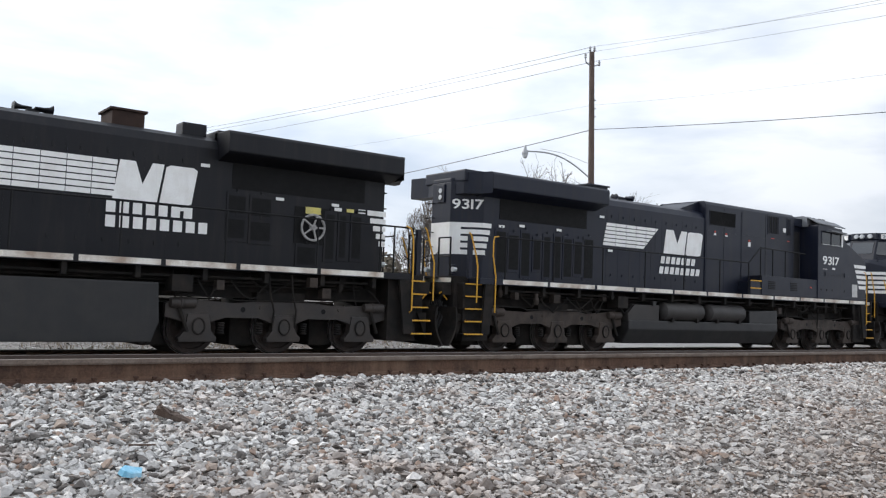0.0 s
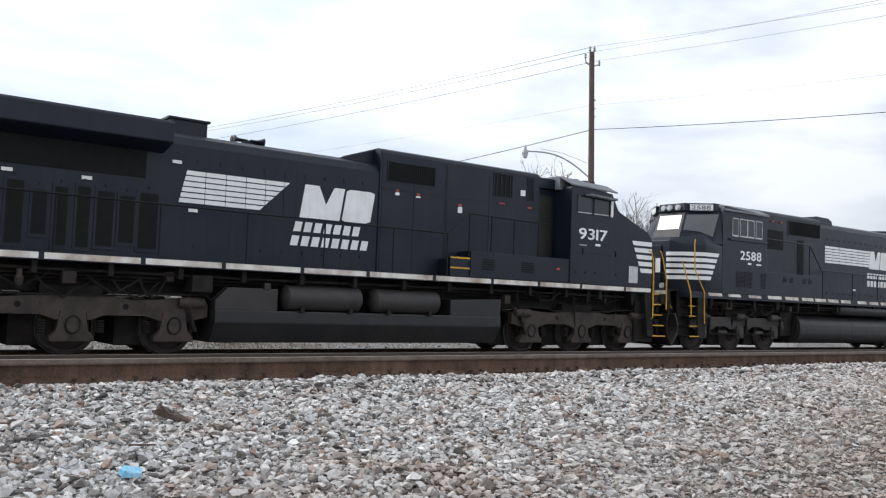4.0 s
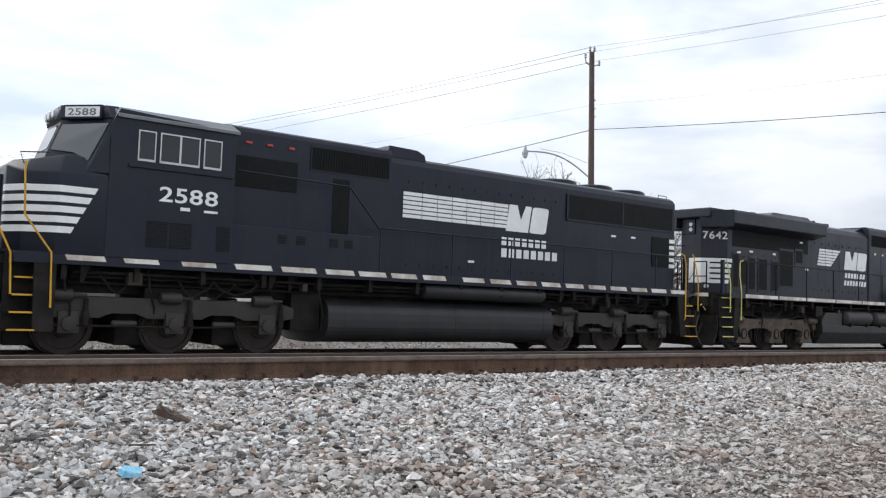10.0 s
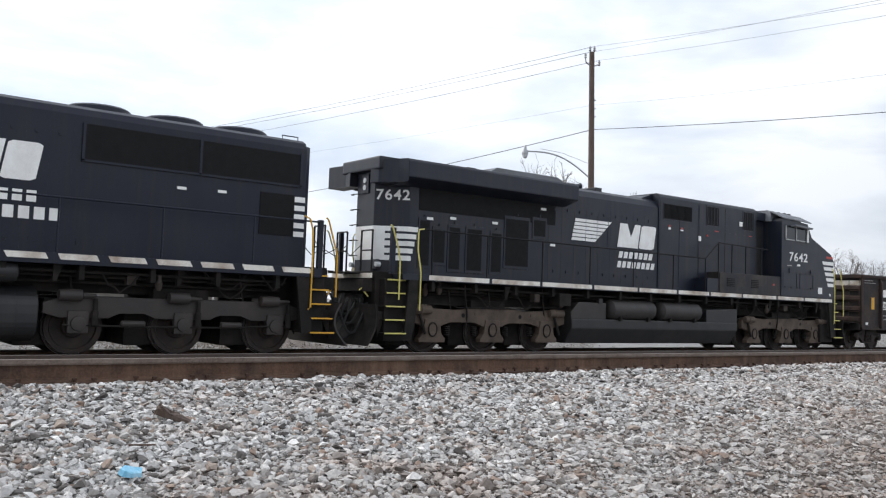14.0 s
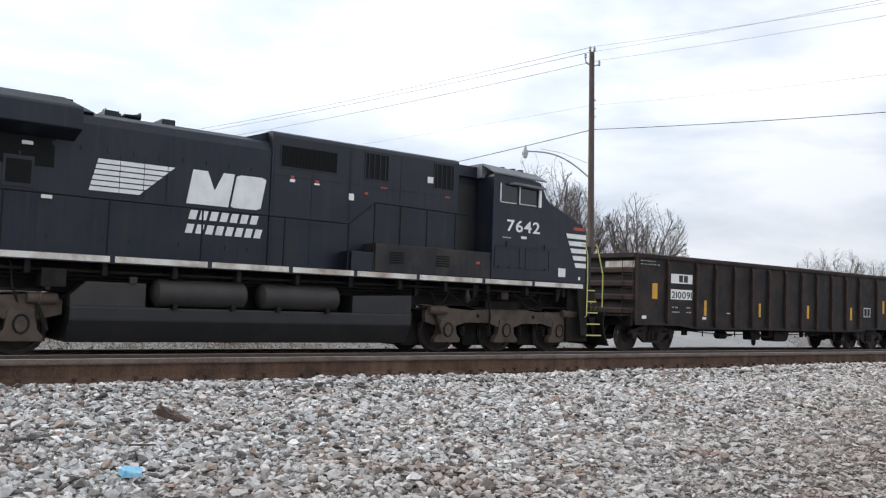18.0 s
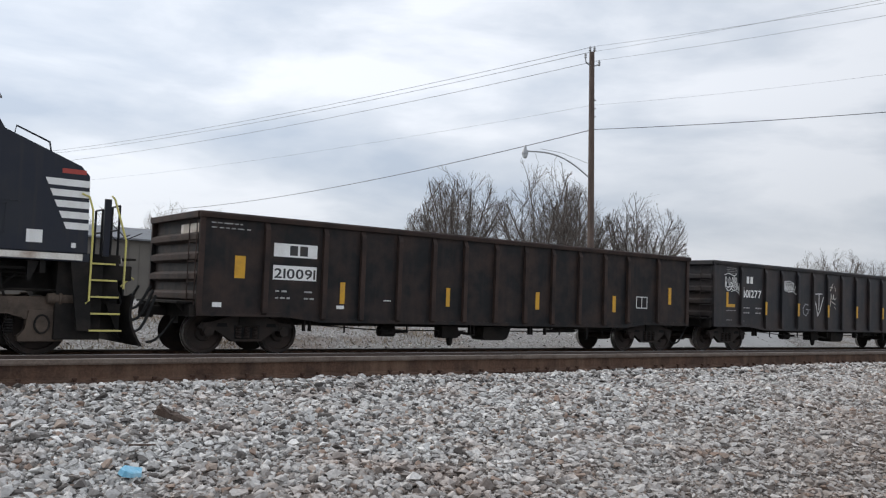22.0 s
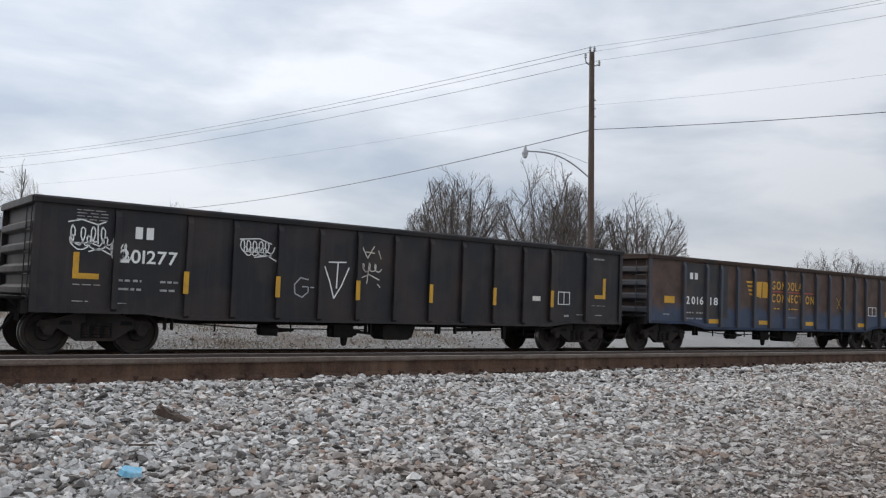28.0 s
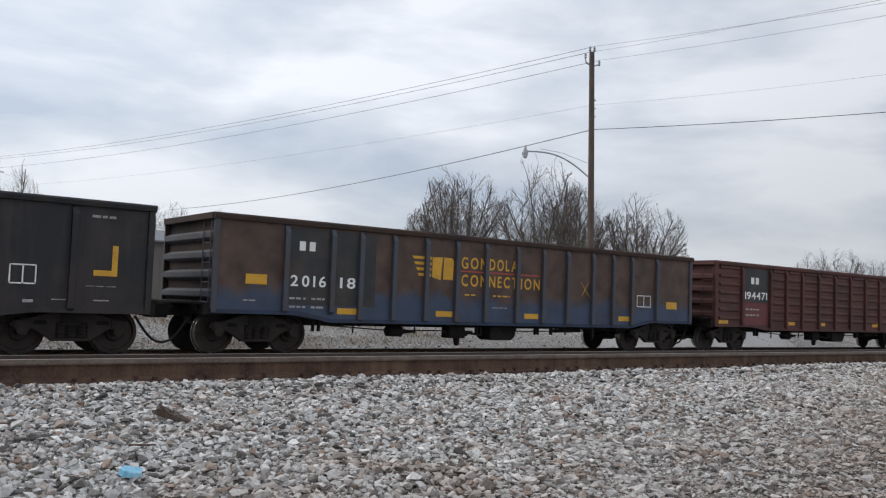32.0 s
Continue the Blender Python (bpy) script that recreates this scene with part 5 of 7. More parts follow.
        letter_blocks(L, -1.68 if later else -2.12, 0.12 if later else 0.03, 2.5 if later else 2.41, 2.7 if later else 2.64, -hy - 0.012, 8, WHITE, gap=0.3, slant=0.05)
    else:
        emblem(L, 0.0, 4.65, 3.13, 3.9, -hy - 0.012, 0.0, 2.9)
        letter_blocks(L, 2.83, 4.7, 2.8, 3.03, -hy - 0.012, 7, WHITE, gap=0.3)
        letter_blocks(L, 2.83, 5.05, 2.5, 2.74, -hy - 0.012, 8, WHITE, gap=0.3)
    # stripes and number on the chamfered hood end
    sl = math.atan2(hy - 0.42, 0.7)
    for k in range(5):
        z = (2.24 if later else 2.54) + k * 0.185
        lap = 0.3 - 0.05 * (4 - k)
        out = [(-10.2 - 0.004, 0.42), (-10.204, -0.42), (-9.503, -hy - 0.005), (-9.5 + lap, -hy - 0.006), (-9.5 + lap, -hy + 0.02), (-9.5, -hy + 0.02), (-10.19, -0.4), (-10.19, 0.42)]
        if lead:
            out = [(-9.6, -hy + 0.06), (-9.503, -hy - 0.005), (-9.38 + 0.09 * k, -hy - 0.006), (-9.38 + 0.09 * k, -hy + 0.02), (-9.5, -hy + 0.02)]
        part("hood_stripe", prism([(F * x, y) for x, y in out], z, z + 0.125, "z"), WHITE, L, "white stripe round the hood end")
    if not lead:
        ze = 2.24 if later else 2.54
        em = prism([(-0.42, ze), (0.42, ze), (0.42, ze + 0.865), (-0.42, ze + 0.865)], F * -10.209, F * -10.2, "x")
        part("hood_end_emblem", em, WHITE, L, "white emblem patch on the hood end")
        patch = prism([(F * x, y) for x, y in ((-10.206, -0.42), (-9.97, -0.605), (-9.965, -0.595), (-10.19, -0.415))], ze, ze + 0.865, "z")
        part("hood_end_emblem", patch, WHITE, L, "white emblem patch round the hood corner")
        part("lamp_bracket", prism([(F * x, y) for x, y in ((-10.21, -0.62), (-10.1, -0.62), (-10.1, -0.4), (-10.21, -0.4))], 2.0, 2.25, "z", 0.02), hood_mat, L)
        n_ = Vector((-(hy - 0.42), -0.7, 0)).normalized()
        o_ = Vector((-10.17, -0.445, 0)) + 0.008 * n_
        ob = writing(number, 0.27, WHITE, L, o_.x, o_.y, 3.78, "road_number", "white painted road number", 0.0085, width=0.86, yaw=-math.degrees(sl))
    for z in (4.1, 4.28):
        part("headlight", rod((F * xn_, 0, z), (F * (xn_ - 0.06), 0, z), 0.07, 14), LENS, L, "round headlight", True)
    part("headlight_box", box(min(F * (xn_ - 0.04), F * (xn_ + 0.02)), max(F * (xn_ - 0.04), F * (xn_ + 0.02)), -0.16, 0.16, 3.95, 4.45, 0.02), hood_mat, L)
    for y in (-0.62, 0.62):
        part("ditch_light", rod((F * (xn_ + 0.1), y, 2.12), (F * (xn_ - 0.02), y, 2.12), 0.065, 12), LENS, L, "small ditch light", True)
    for z in (2.35, 2.75, 3.15, 3.55, 3.95):
        y = 0.45 if not lead else -0.36
        part("grab_iron", pipe([(F * xn_, y - 0.14, z), (F * (xn_ - 0.09), y - 0.14, z), (F * (xn_ - 0.09), y + 0.14, z), (F * xn_, y + 0.14, z)], 0.014, 6), HANDRAIL, L, "black grab iron on the hood end", True)
    # fuel tank and air reservoirs
    if lead:
        tk = [(-3.85, 1.42), (3.8, 1.42), (3.9, 0.5), (3.7, 0.2), (-3.75, 0.2), (-3.9, 0.6)]
        part("fuel_tank", fp(tk, -1.38, 1.38, 0.03), TANK, L, "black belly fuel tank")
    else:
        belly = [(-1.4, 0.9), (1.4, 0.9), (1.4, 0.62), (1.12, 0.18), (-1.12, 0.18), (-1.4, 0.62)]
        tank = part("fuel_tank", prism(belly, min(F * -4.0, F * 4.0), max(F * -4.0, F * 4.0), "x", 0.04), TANK, L, "black belly fuel tank")
        part("tank_shoulder", fp([(-4.0, 0.88), (-4.0, 1.1), (-3.72, 1.38), (-2.55, 1.38), (-2.55, 0.88)], -1.38, 1.38, 0.03), RESERVOIR, tank, "dusty raised end of the tank")
        part("tank_shoulder", fp([(2.3, 0.88), (2.3, 1.3), (4.0, 1.36), (4.0, 0.88)], -1.38, 1.38, 0.03), TANK, tank)
        part("tank_core", fb(-2.5, 2.25, -0.8, 0.8, 0.85, 1.5), UNDER, tank)
        part("fuel_filler", fb(-2.9, -2.75, -1.42, -1.3, 1.36, 1.5, 0.01), TANK, tank)
    if not lead:
        for x0, x1 in ((-2.42, -0.35), (-0.08, 1.95)):
            b = turned([(x0, 0.06), (x0 + 0.03, 0.2), (x0 + 0.1, 0.285), (x1 - 0.1, 0.285), (x1 - 0.03, 0.2), (x1, 0.06)] if F > 0 else [(-x1, 0.06), (-x1 + 0.03, 0.18), (-x1 + 0.1, 0.285), (-x0 - 0.1, 0.285), (-x0 - 0.03, 0.18), (-x0, 0.06)], "x", 20, (0, -1.26, 1.2))
            rs_ = part("air_reservoir", b, RESERVOIR, L, "dusty cylindrical air reservoir", True)
            for x in (x0 + 0.45, x1 - 0.35):
                part("reservoir_strap", fb(x - 0.05, x + 0.05, -1.48, -0.9, 0.86, 1.0, 0.01), UNDER, rs_)
    part("bell_box", fb(-4.55, -4.1, -1.45, -1.0, 1.25, 1.6, 0.02), UNDER, L, "small equipment box under the sill")
    if lead:
        # the recess behind the wheel is a flat plate, its shade painted
        hw = part("handbrake_recess", fb(-7.95, -7.05, -hy - 0.012, -hy, 2.45, 3.32), GRILL_SHADE, L, "flat black plate as painted shade of the handbrake recess")
        ring = pipe([(F * -7.5 + 0.3 * math.cos(k * math.tau / 24), -hy - 0.09, 2.85 + 0.3 * math.sin(k * math.tau / 24)) for k in range(25)], 0.03, 6)
        for k in range(5):
            a0 = k * math.tau / 5
            rod((F * -7.5, -hy - 0.09, 2.85), (F * -7.5 + 0.29 * math.cos(a0), -hy - 0.09, 2.85 + 0.29 * math.sin(a0)), 0.025, 6, bm=ring)
        rod((F * -7.5, -hy, 2.85), (F * -7.5, -hy - 0.14, 2.85), 0.07, 10, bm=ring)
        part("handbrake_wheel", ring, STENCIL, L, "grey spoked handbrake wheel", True)
        part("handbrake_label", fb(-7.72, -7.32, -hy - 0.02, -hy - 0.013, 3.17, 3.33), YELLOW_PALE, L, "yellow handbrake label")
        for x0 in (-8.95, -8.62, -8.28):
            part("warning_label", fb(x0, x0 + 0.2, -hy - 0.03, -hy - 0.022, 3.3, 3.38), YELLOW_PALE if x0 == -8.62 else WHITE, L, "small label")
    # walkway rails
    if F > 0:
        handrail(L, [(-9.45, 3.02), (2.05, 2.98), (2.75, 3.55), (5.6, 3.5)], -1.49, (-9.1, -7.3, -5.3, -3.4, -1.5, 0.4, 2.05, 2.75, 3.5, 4.3, 5.2))
    else:
        handrail(L, [(-2.0, 3.0), (10.05, 3.02)], -1.49, (-1.0, 1.0, 3.0, 5.2, 7.4, 9.1, 9.5, 10.05))
    ge_bogie(L, F * -6.8, F, bogie_mat)
    ge_bogie(L, F * 7.3, -F, bogie_mat)
    for e in (-1, 1):
        xe = 10.72 if e * F > 0 or lead else 10.48
        end_steps(L, e * xe, e, yellow, UNDER, rails=GE_FRONT_RAILS if e < 0 else GE_RAILS)
        end_platform(L, e * (xe + 0.03), e, UNDER, 0.08)
        coupler(L, e * 11.14, e)
    underframe_clutter(L, int(number), ((-9.2, -4.2), (4.2, 9.2)))
    return L


def emd_loco(c, number, label):
    """A six-axle diesel with its wide cab at -x and radiators at the rear."""
    L = thing("locomotive", label, "locomotive", group="diesel locomotives", m=Matrix.Translation((c, TRAIN_Y, 0)))
    M = BLACK
    part("frame", box(-10.0, 10.0, -0.75, 0.75, 1.15, 1.68, 0.02), UNDER, L, "dusty steel underframe")
    deck = part("walkway_deck", box(-9.9, 10.0, -1.53, 1.53, 1.68, 1.89, 0.01), M, L, "black walkway and side sill")
    dashes = [(-8.97, -8.25), (-7.89, -7.2), (-6.72, -5.99), (-5.55, -4.7), (-4.46, -3.6), (-3.35, -2.6), (-2.46, -1.7), (-1.54, -0.8), (-0.6, 0.1)]
    for a, c_ in dashes + [(0.66 + k * 0.93, 1.37 + k * 0.93) for k in range(10)]:
        part("sill_stripe", prism([(a, 1.765), (c_, 1.765), (c_ - 0.06, 1.88), (a - 0.06, 1.88)], -1.538, -1.53), SILLWHITE, deck, "grimy slanted white sill dash")
    b = bmesh.new()
    for k in range(14):
        x = -9.0 + k * 1.38
        box(x - 0.05, x + 0.05, -1.45, -0.7, 1.4, 1.7, 0, b)
    for z, y in ((1.56, -1.3), (1.48, -1.15), (1.36, -1.0)):
        pipe([(-8.8, y, z), (-3.0, y, z - 0.03), (4.0, y, z), (9.2, y, z - 0.02)], 0.03, 6, b)
    part("underframe_piping", b, UNDER, L, "", True)
    # wide nose and cab
    cy = 1.55
    plan = [(-9.98, 0.7), (-9.98, -0.7), (-9.75, -1.15), (-9.2, -cy + 0.004)]
    nose_plan = plan + [(-8.3, -cy + 0.004), (-8.3, cy - 0.004), (-9.2, cy - 0.004), (-9.75, 1.15)]
    nb = bmesh.new()
    lo = [nb.verts.new((x, y, 1.86)) for x, y in nose_plan]
    hi = [nb.verts.new((x, y, 3.42 if abs(y) > 1 else 3.56)) for x, y in nose_plan]
    top = [nb.verts.new((max(x + 0.12, -9.85), y * 0.86, 3.68 if x < -9.5 else 3.8)) for x, y in nose_plan]
    nb.faces.new(lo)
    nb.faces.new(top[::-1])
    for ra, rb in ((lo, hi), (hi, top)):
        for k in range(8):
            nb.faces.new((ra[k], ra[(k + 1) % 8], rb[(k + 1) % 8], rb[k]))
    bmesh.ops.bevel(nb, geom=nb.edges[:], offset=0.03, segments=2, affect="EDGES", profile=0.6)
    nose = part("nose", nb, M, L, "black wide safety nose", True)
    part("nose_door", box(-10.03, -9.96, -0.38, 0.38, 1.95, 3.4, 0.02), M, nose, "black nose door")
    ws = [(-8.31, 1.86), (-8.31, 4.5), (-8.16, 4.82), (-5.7, 4.7), (-5.7, 1.86)]
    cab = part("cab", prism(ws, -cy, cy, "y", 0.02), M, L, "black wide driving cab")
    half_rings = (((-9.4, -0.55, 3.5), (-8.72, -1.5, 3.5), (-8.29, -1.546, 3.5)), ((-9.0, -0.55, 4.6), (-8.25, -1.42, 4.6), (-8.12, -1.5, 4.6)), ((-9.06, -0.55, 4.64), (-8.3, -1.4, 4.64), (-8.12, -1.45, 4.64)), ((-9.02, -0.5, 4.9), (-8.3, -1.22, 4.9), (-8.12, -1.25, 4.9)))
    fb_ = bmesh.new()
    rings = []
    for r_ in half_rings:
        full = list(r_) + [(x, -y, z) for x, y, z in reversed(r_)]
        rings.append([fb_.verts.new(v) for v in full])
    for r0, r1 in zip(rings, rings[1:]):
        for k in range(6):
            fb_.faces.new((r0[k], r0[(k + 1) % 6], r1[(k + 1) % 6], r1[k]))
    fb_.faces.new(rings[0])
    fb_.faces.new(rings[-1][::-1])
    part("cab_front", fb_, M, L, "black angled cab front")

    def front_pane(p0, p1, q1, q0, corners):
        p0, p1, q1, q0 = (Vector(v) for v in (p0, p1, q1, q0))
        n = (p1 - p0).cross(q0 - p0).normalized()
        if n.x > 0:
            n = -n
        b = bmesh.new()
        pts = [p0.lerp(p1, u).lerp(q0.lerp(q1, u), v) for u, v in corners]
        lo_, hi_ = [b.verts.new(p - 0.02 * n) for p in pts], [b.verts.new(p + 0.014 * n) for p in pts]
        b.faces.new(lo_)
        b.faces.new(hi_[::-1])
        for k in range(len(pts)):
            b.faces.new((lo_[k], lo_[(k + 1) % len(pts)], hi_[(k + 1) % len(pts)], hi_[k]))
        part("windscreen", b, WINDSCREEN, L, "windscreen pane that mirrors the sky")
    r0, r1 = half_rings[0], half_rings[1]
    near_c = ((0.06, 0.42), (0.55, 0.36), (0.93, 0.2), (0.96, 0.92), (0.06, 0.9))
    front_pane(r0[0], r0[1], r1[1], r1[0], near_c)
    m_ = [[(x, -y, z) for x, y, z in r_] for r_ in (r0, r1)]
    front_pane(m_[0][0], m_[0][1], m_[1][1], m_[1][0], near_c)
    front_pane(m_[0][0], r0[0], r1[0], m_[1][0], ((0.08, 0.45), (0.92, 0.45), (0.92, 0.9), (0.08, 0.9)))
    part("cab_roof", prism([(-1.1, 4.93), (1.1, 4.93), (1.61, 4.7), (1.61, 4.64), (1.1, 4.87), (-1.1, 4.87), (-1.61, 4.64), (-1.61, 4.7)], -8.2, -5.65, "x"), GREYROOF, L, "grey roof with sloped sides")
    for s in (-1, 1):
        a0, a1 = Vector((-8.98, s * 0.66)), Vector((-8.42, s * 1.28))
        d_ = (a1 - a0).normalized()
        n_ = Vector((-abs(d_.y), s * d_.x)) if s > 0 else Vector((d_.y, -d_.x))
        board = prism([tuple(a0 - 0.05 * n_), tuple(a1 - 0.05 * n_), tuple(a1 + 0.05 * n_), tuple(a0 + 0.05 * n_)], 4.6, 4.88, "z", 0.01)
        nbx = part("number_board", board, M, L, "number board over the windscreen")
        f0, f1 = a0 + 0.04 * d_, a1 - 0.04 * d_
        part("board_face", prism([tuple(f0 + 0.045 * n_), tuple(f1 + 0.045 * n_), tuple(f1 + 0.056 * n_), tuple(f0 + 0.056 * n_)], 4.64, 4.84, "z"), WHITE, nbx, "cream number board face")
        if s < 0:
            w0 = f0 + 0.06 * d_ + 0.059 * n_
            writing(number, 0.14, GREYROOF, nbx, w0.x, w0.y, 4.67, "board_number", "dark number on the board", 0.003, width=0.62, yaw=math.degrees(math.atan2(d_.y, d_.x)))
    for y in (-0.3, 0.05, 0.3):
        part("headlight", turned([(-9.0, 0.1), (-9.12, 0.1), (-9.14, 0.08)], "x", 14, (0, y, 4.75)), LENS, L, "round headlight", True)
    for y in (-0.55, 0.55):
        part("ditch_light", rod((-10.1, y, 2.05), (-10.2, y, 2.05), 0.09, 12), LENS, L, "small ditch light", True)
    for x0, x1 in ((-7.78, -7.42), (-7.34, -6.5), (-6.42, -6.02)):
        w = part("side_window", box(x0, x1, -cy - 0.015, -cy + 0.02, 3.82, 4.45, 0.01), ALU, L, "cab side window in a bright frame")
        part("pane", box(x0 + 0.028, x1 - 0.028, -cy - 0.02, -cy - 0.012, 3.87, 4.42), GLASS, w)
    part("window_post", box(-6.94, -6.9, -cy - 0.024, -cy - 0.012, 3.85, 4.42), ALU, L)
    part("window_ledge", box(-7.95, -5.75, -cy - 0.05, -cy, 3.68, 3.75, 0.01), M, cab)
    writing(number, 0.31, WHITE, L, -7.3, -cy - 0.006, 3.06, "road_number", "white painted road number", 0.0105, width=1.24)
    part("data_bar", box(-6.35, -6.05, -cy - 0.006, -cy, 2.9, 2.95), WHITE, L, "small unreadable white data line")
    part("data_bar", box(-6.85, -6.65, -cy - 0.006, -cy, 2.9, 2.97), WHITE, L, "small white mark")
    for x0, w_ in ((-7.52, 0.42), (-7.05, 0.46), (-6.05, 0.3)):
        b = bmesh.new()
        for k in range(12):
            box(x0, x0 + w_, -cy - 0.016, -cy, 2.12 + k * 0.045, 2.14 + k * 0.045, 0, b)
        part("louvre", b, GRILL_SHADE, cab, "pressed louvres")
    # stripes round the nose
    for k in range(5):
        z = 2.27 + k * 0.195
        x_r = -8.95 + 0.1 * k
        g = 0.006
        ring = [(-9.98 - g, -0.55), (-9.98 - g, -0.7 - g), (-9.75 - g, -1.15 - g), (-9.2, -cy - g), (x_r, -cy - g), (x_r, -cy + 0.03), (-9.2, -cy + 0.03), (-9.7, -1.12), (-9.93, -0.68), (-9.93, -0.55)]
        st = prism(ring, z, z + 0.125, "z")
        for v in st.verts:
            if v.co.x > -9.19 and v.co.z > z + 0.06:
                v.co.x += 0.06
        part("nose_stripe", st, WHITE, L, "white nose stripe")
    part("nose_emblem", box(-10.04, -10.025, -0.36, 0.3, 2.45, 3.0, 0.005), WHITE, L, "white emblem patch on the nose door")
    # equipment section and hood
    hy = 1.06
    part("equipment_hood", prism(hood_outline(hy + 0.05, 4.97, 0.14, 1.84), -5.75, -1.4, "x", 0.012), M, L, "black equipment hood behind the cab")
    part("walkway_box", prism([(-5.75, 1.84), (-5.75, 2.72), (-2.1, 2.72), (-1.95, 2.6), (-1.95, 1.84)], -1.5, -hy, "y", 0.015), M, L, "black battery box on the walkway")
    part("walkway_box", box(-5.75, -1.95, hy, 1.5, 1.84, 2.7, 0.015), M, L)
    b = bmesh.new()
    for x in (-4.6, -4.15, -3.3, -2.9):
        for k in range(4):
            box(x, x + 0.22, -1.515, -1.5, 2.4 + k * 0.05, 2.425 + k * 0.05, 0, b)
    part("louvre", b, GRILL_SHADE, L)
    # no real recess: the intake's shade is the plate's black colour
    part("air_intake", box(-5.6, -4.0, -hy - 0.07, -hy, 3.6, 4.3, 0.02), GRILL_SHADE, L, "air intake as a flat plate, its recess shade painted black")
    louvres(L, -3.65, -1.5, 4.2, 4.72, -hy - 0.055, 30, GRILL_SHADE, M)
    # a plate proud of the hood; black paints the shade of a set-back door
    part("blower_door", box(-3.05, -2.6, -hy - 0.06, -hy, 2.75, 4.05, 0.01), GRILL_SHADE, L, "door as a flat plate, its recess shade painted black")
    part("hood", prism(hood_outline(hy, 4.87, 0.22, 1.84), -1.42, 9.72, "x", 0.012), M, L, "black engine hood")
    part("inertial_housing", prism([(-1.45, 4.8), (-1.4, 5.1), (-0.55, 5.08), (-0.3, 4.98), (-0.25, 4.8)], -0.95, 0.95, "y", 0.02), M, L)
    part("hood_end", prism([(9.7, -hy), (9.85, -hy + 0.1), (9.85, hy - 0.1), (9.7, hy)], 1.84, 4.72, "z", 0.01), M, L)
    b = bmesh.new()
    for k in range(14):
        x = -1.0 + k * 0.43
        box(x - 0.003, x + 0.003, -hy - 0.002, -hy, 1.9, 4.4, 0, b)
        for z in (2.1, 4.2):
            box(x + 0.15, x + 0.21, -hy - 0.02, -hy, z, z + 0.07, 0, b)
    part("door_seam", b, M, L)
    rg = part("radiator_grille", box(4.78, 9.6, -hy - 0.03, -hy + 0.02, 3.78, 4.5, 0.01), GRILL_SHADE, L, "long dark radiator grille")
    b = bmesh.new()
    for k in range(3):
        box(4.78 + k * 2.4 - 0.03, 4.78 + k * 2.4 + 0.03, -hy - 0.04, -hy - 0.02, 3.76, 4.52, 0, b)
    box(4.75, 9.63, -hy - 0.04, -hy - 0.02, 3.74, 3.79, 0, b)
    part("grille_frame", b, M, rg)
    part("rear_intake", box(8.6, 9.45, -hy - 0.02, -hy, 2.6, 3.55, 0.01), GRILL_SHADE, L)
    for x in (5.3, 6.9, 8.45):
        fan = part("radiator_fan", turned([(4.84, 0.68), (5.0, 0.66), (5.04, 0.6), (5.0, 0.52), (4.96, 0.1)], "z", 24, (x, 0, 0)), M, L, "round roof fan", True)
    for x in (1.4, 2.4, 2.9):
        part("exhaust_outlet", turned([(4.84, 0.2), (4.98, 0.18), (5.0, 0.12)], "z", 14, (x, 0, 0)), M, L, "", True)
    pipe_ = pipe([(9.2, -0.8, 4.72), (9.2, -0.8, 4.95), (9.6, -0.8, 4.95), (9.6, -0.8, 4.7)], 0.015, 6)
    part("lifting_rail", pipe_, M, L, "", True)
    for x in (-5.3, -4.8, -4.25):
        part("marker_light", box(x, x + 0.14, -hy - 0.09, -hy - 0.05, 4.58, 4.63), RED, L, "small red marker")
    emblem(L, -1.0, 4.0, 3.32, 4.0, -hy - 0.01, 0.0, 2.4)
    letter_blocks(L, 2.3, 4.05, 2.85, 3.07, -hy - 0.01, 7, WHITE, gap=0.3)
    letter_blocks(L, 2.3, 4.5, 2.52, 2.76, -hy - 0.01, 8, WHITE, gap=0.3)
    for x, z in ((1.15, 2.3), (6.7, 3.4), (7.6, 3.42)):
        part("warning_label", box(x, x + 0.2, -hy - 0.014, -hy - 0.006, z, z + 0.06), WHITE, L, "small white label")
    for k in range(5):
        z = 2.6 + k * 0.2
        part("hood_stripe", box(9.45, 9.72, -hy - 0.008, -hy, z, z + 0.12), WHITE, L, "white stripe at the hood end")
    # tank and reservoirs
    shell = [(1.34 * math.copysign(abs(math.cos(a)) ** 0.62, math.cos(a)), 0.725 + 0.565 * math.copysign(abs(math.sin(a)) ** 0.62, math.sin(a))) for a in [k * math.tau / 44 for k in range(44)]]
    tank = part("fuel_tank", prism(shell, -3.15, 4.08, "x", 0.012), TANK, L, "long black rounded belly fuel tank", True)
    for x in (-2.7, 0.6, 3.7):
        part("tank_weld", prism([(y_ * 1.004, 0.725 + (z_ - 0.725) * 1.006) for y_, z_ in shell], x, x + 0.03, "x"), TANK, tank, "", True)
    part("air_reservoir", turned([(-0.5, 0.05), (-0.45, 0.17), (-0.38, 0.2), (3.6, 0.2), (3.68, 0.17), (3.72, 0.05)], "x", 18, (0, -1.26, 1.5)), TANK, L, "dusty cylindrical air reservoir", True)
    handrail(L, [(-2.0, 2.95), (9.9, 2.95)], -1.49, (-1.9, 0.3, 2.3, 4.3, 6.3, 8.3, 9.9), 1.82, M)
    handrail(L, [(-5.6, 3.9), (-2.8, 3.85), (-1.95, 2.95)], -1.47, (-2.8,), 2.7, M)
    emd_bogie(L, -6.7, BOGIE_BLACK)
    part("equipment_rack", box(-3.95, -3.2, -1.0, 1.0, 0.45, 1.3, 0.03), UNDER, L)
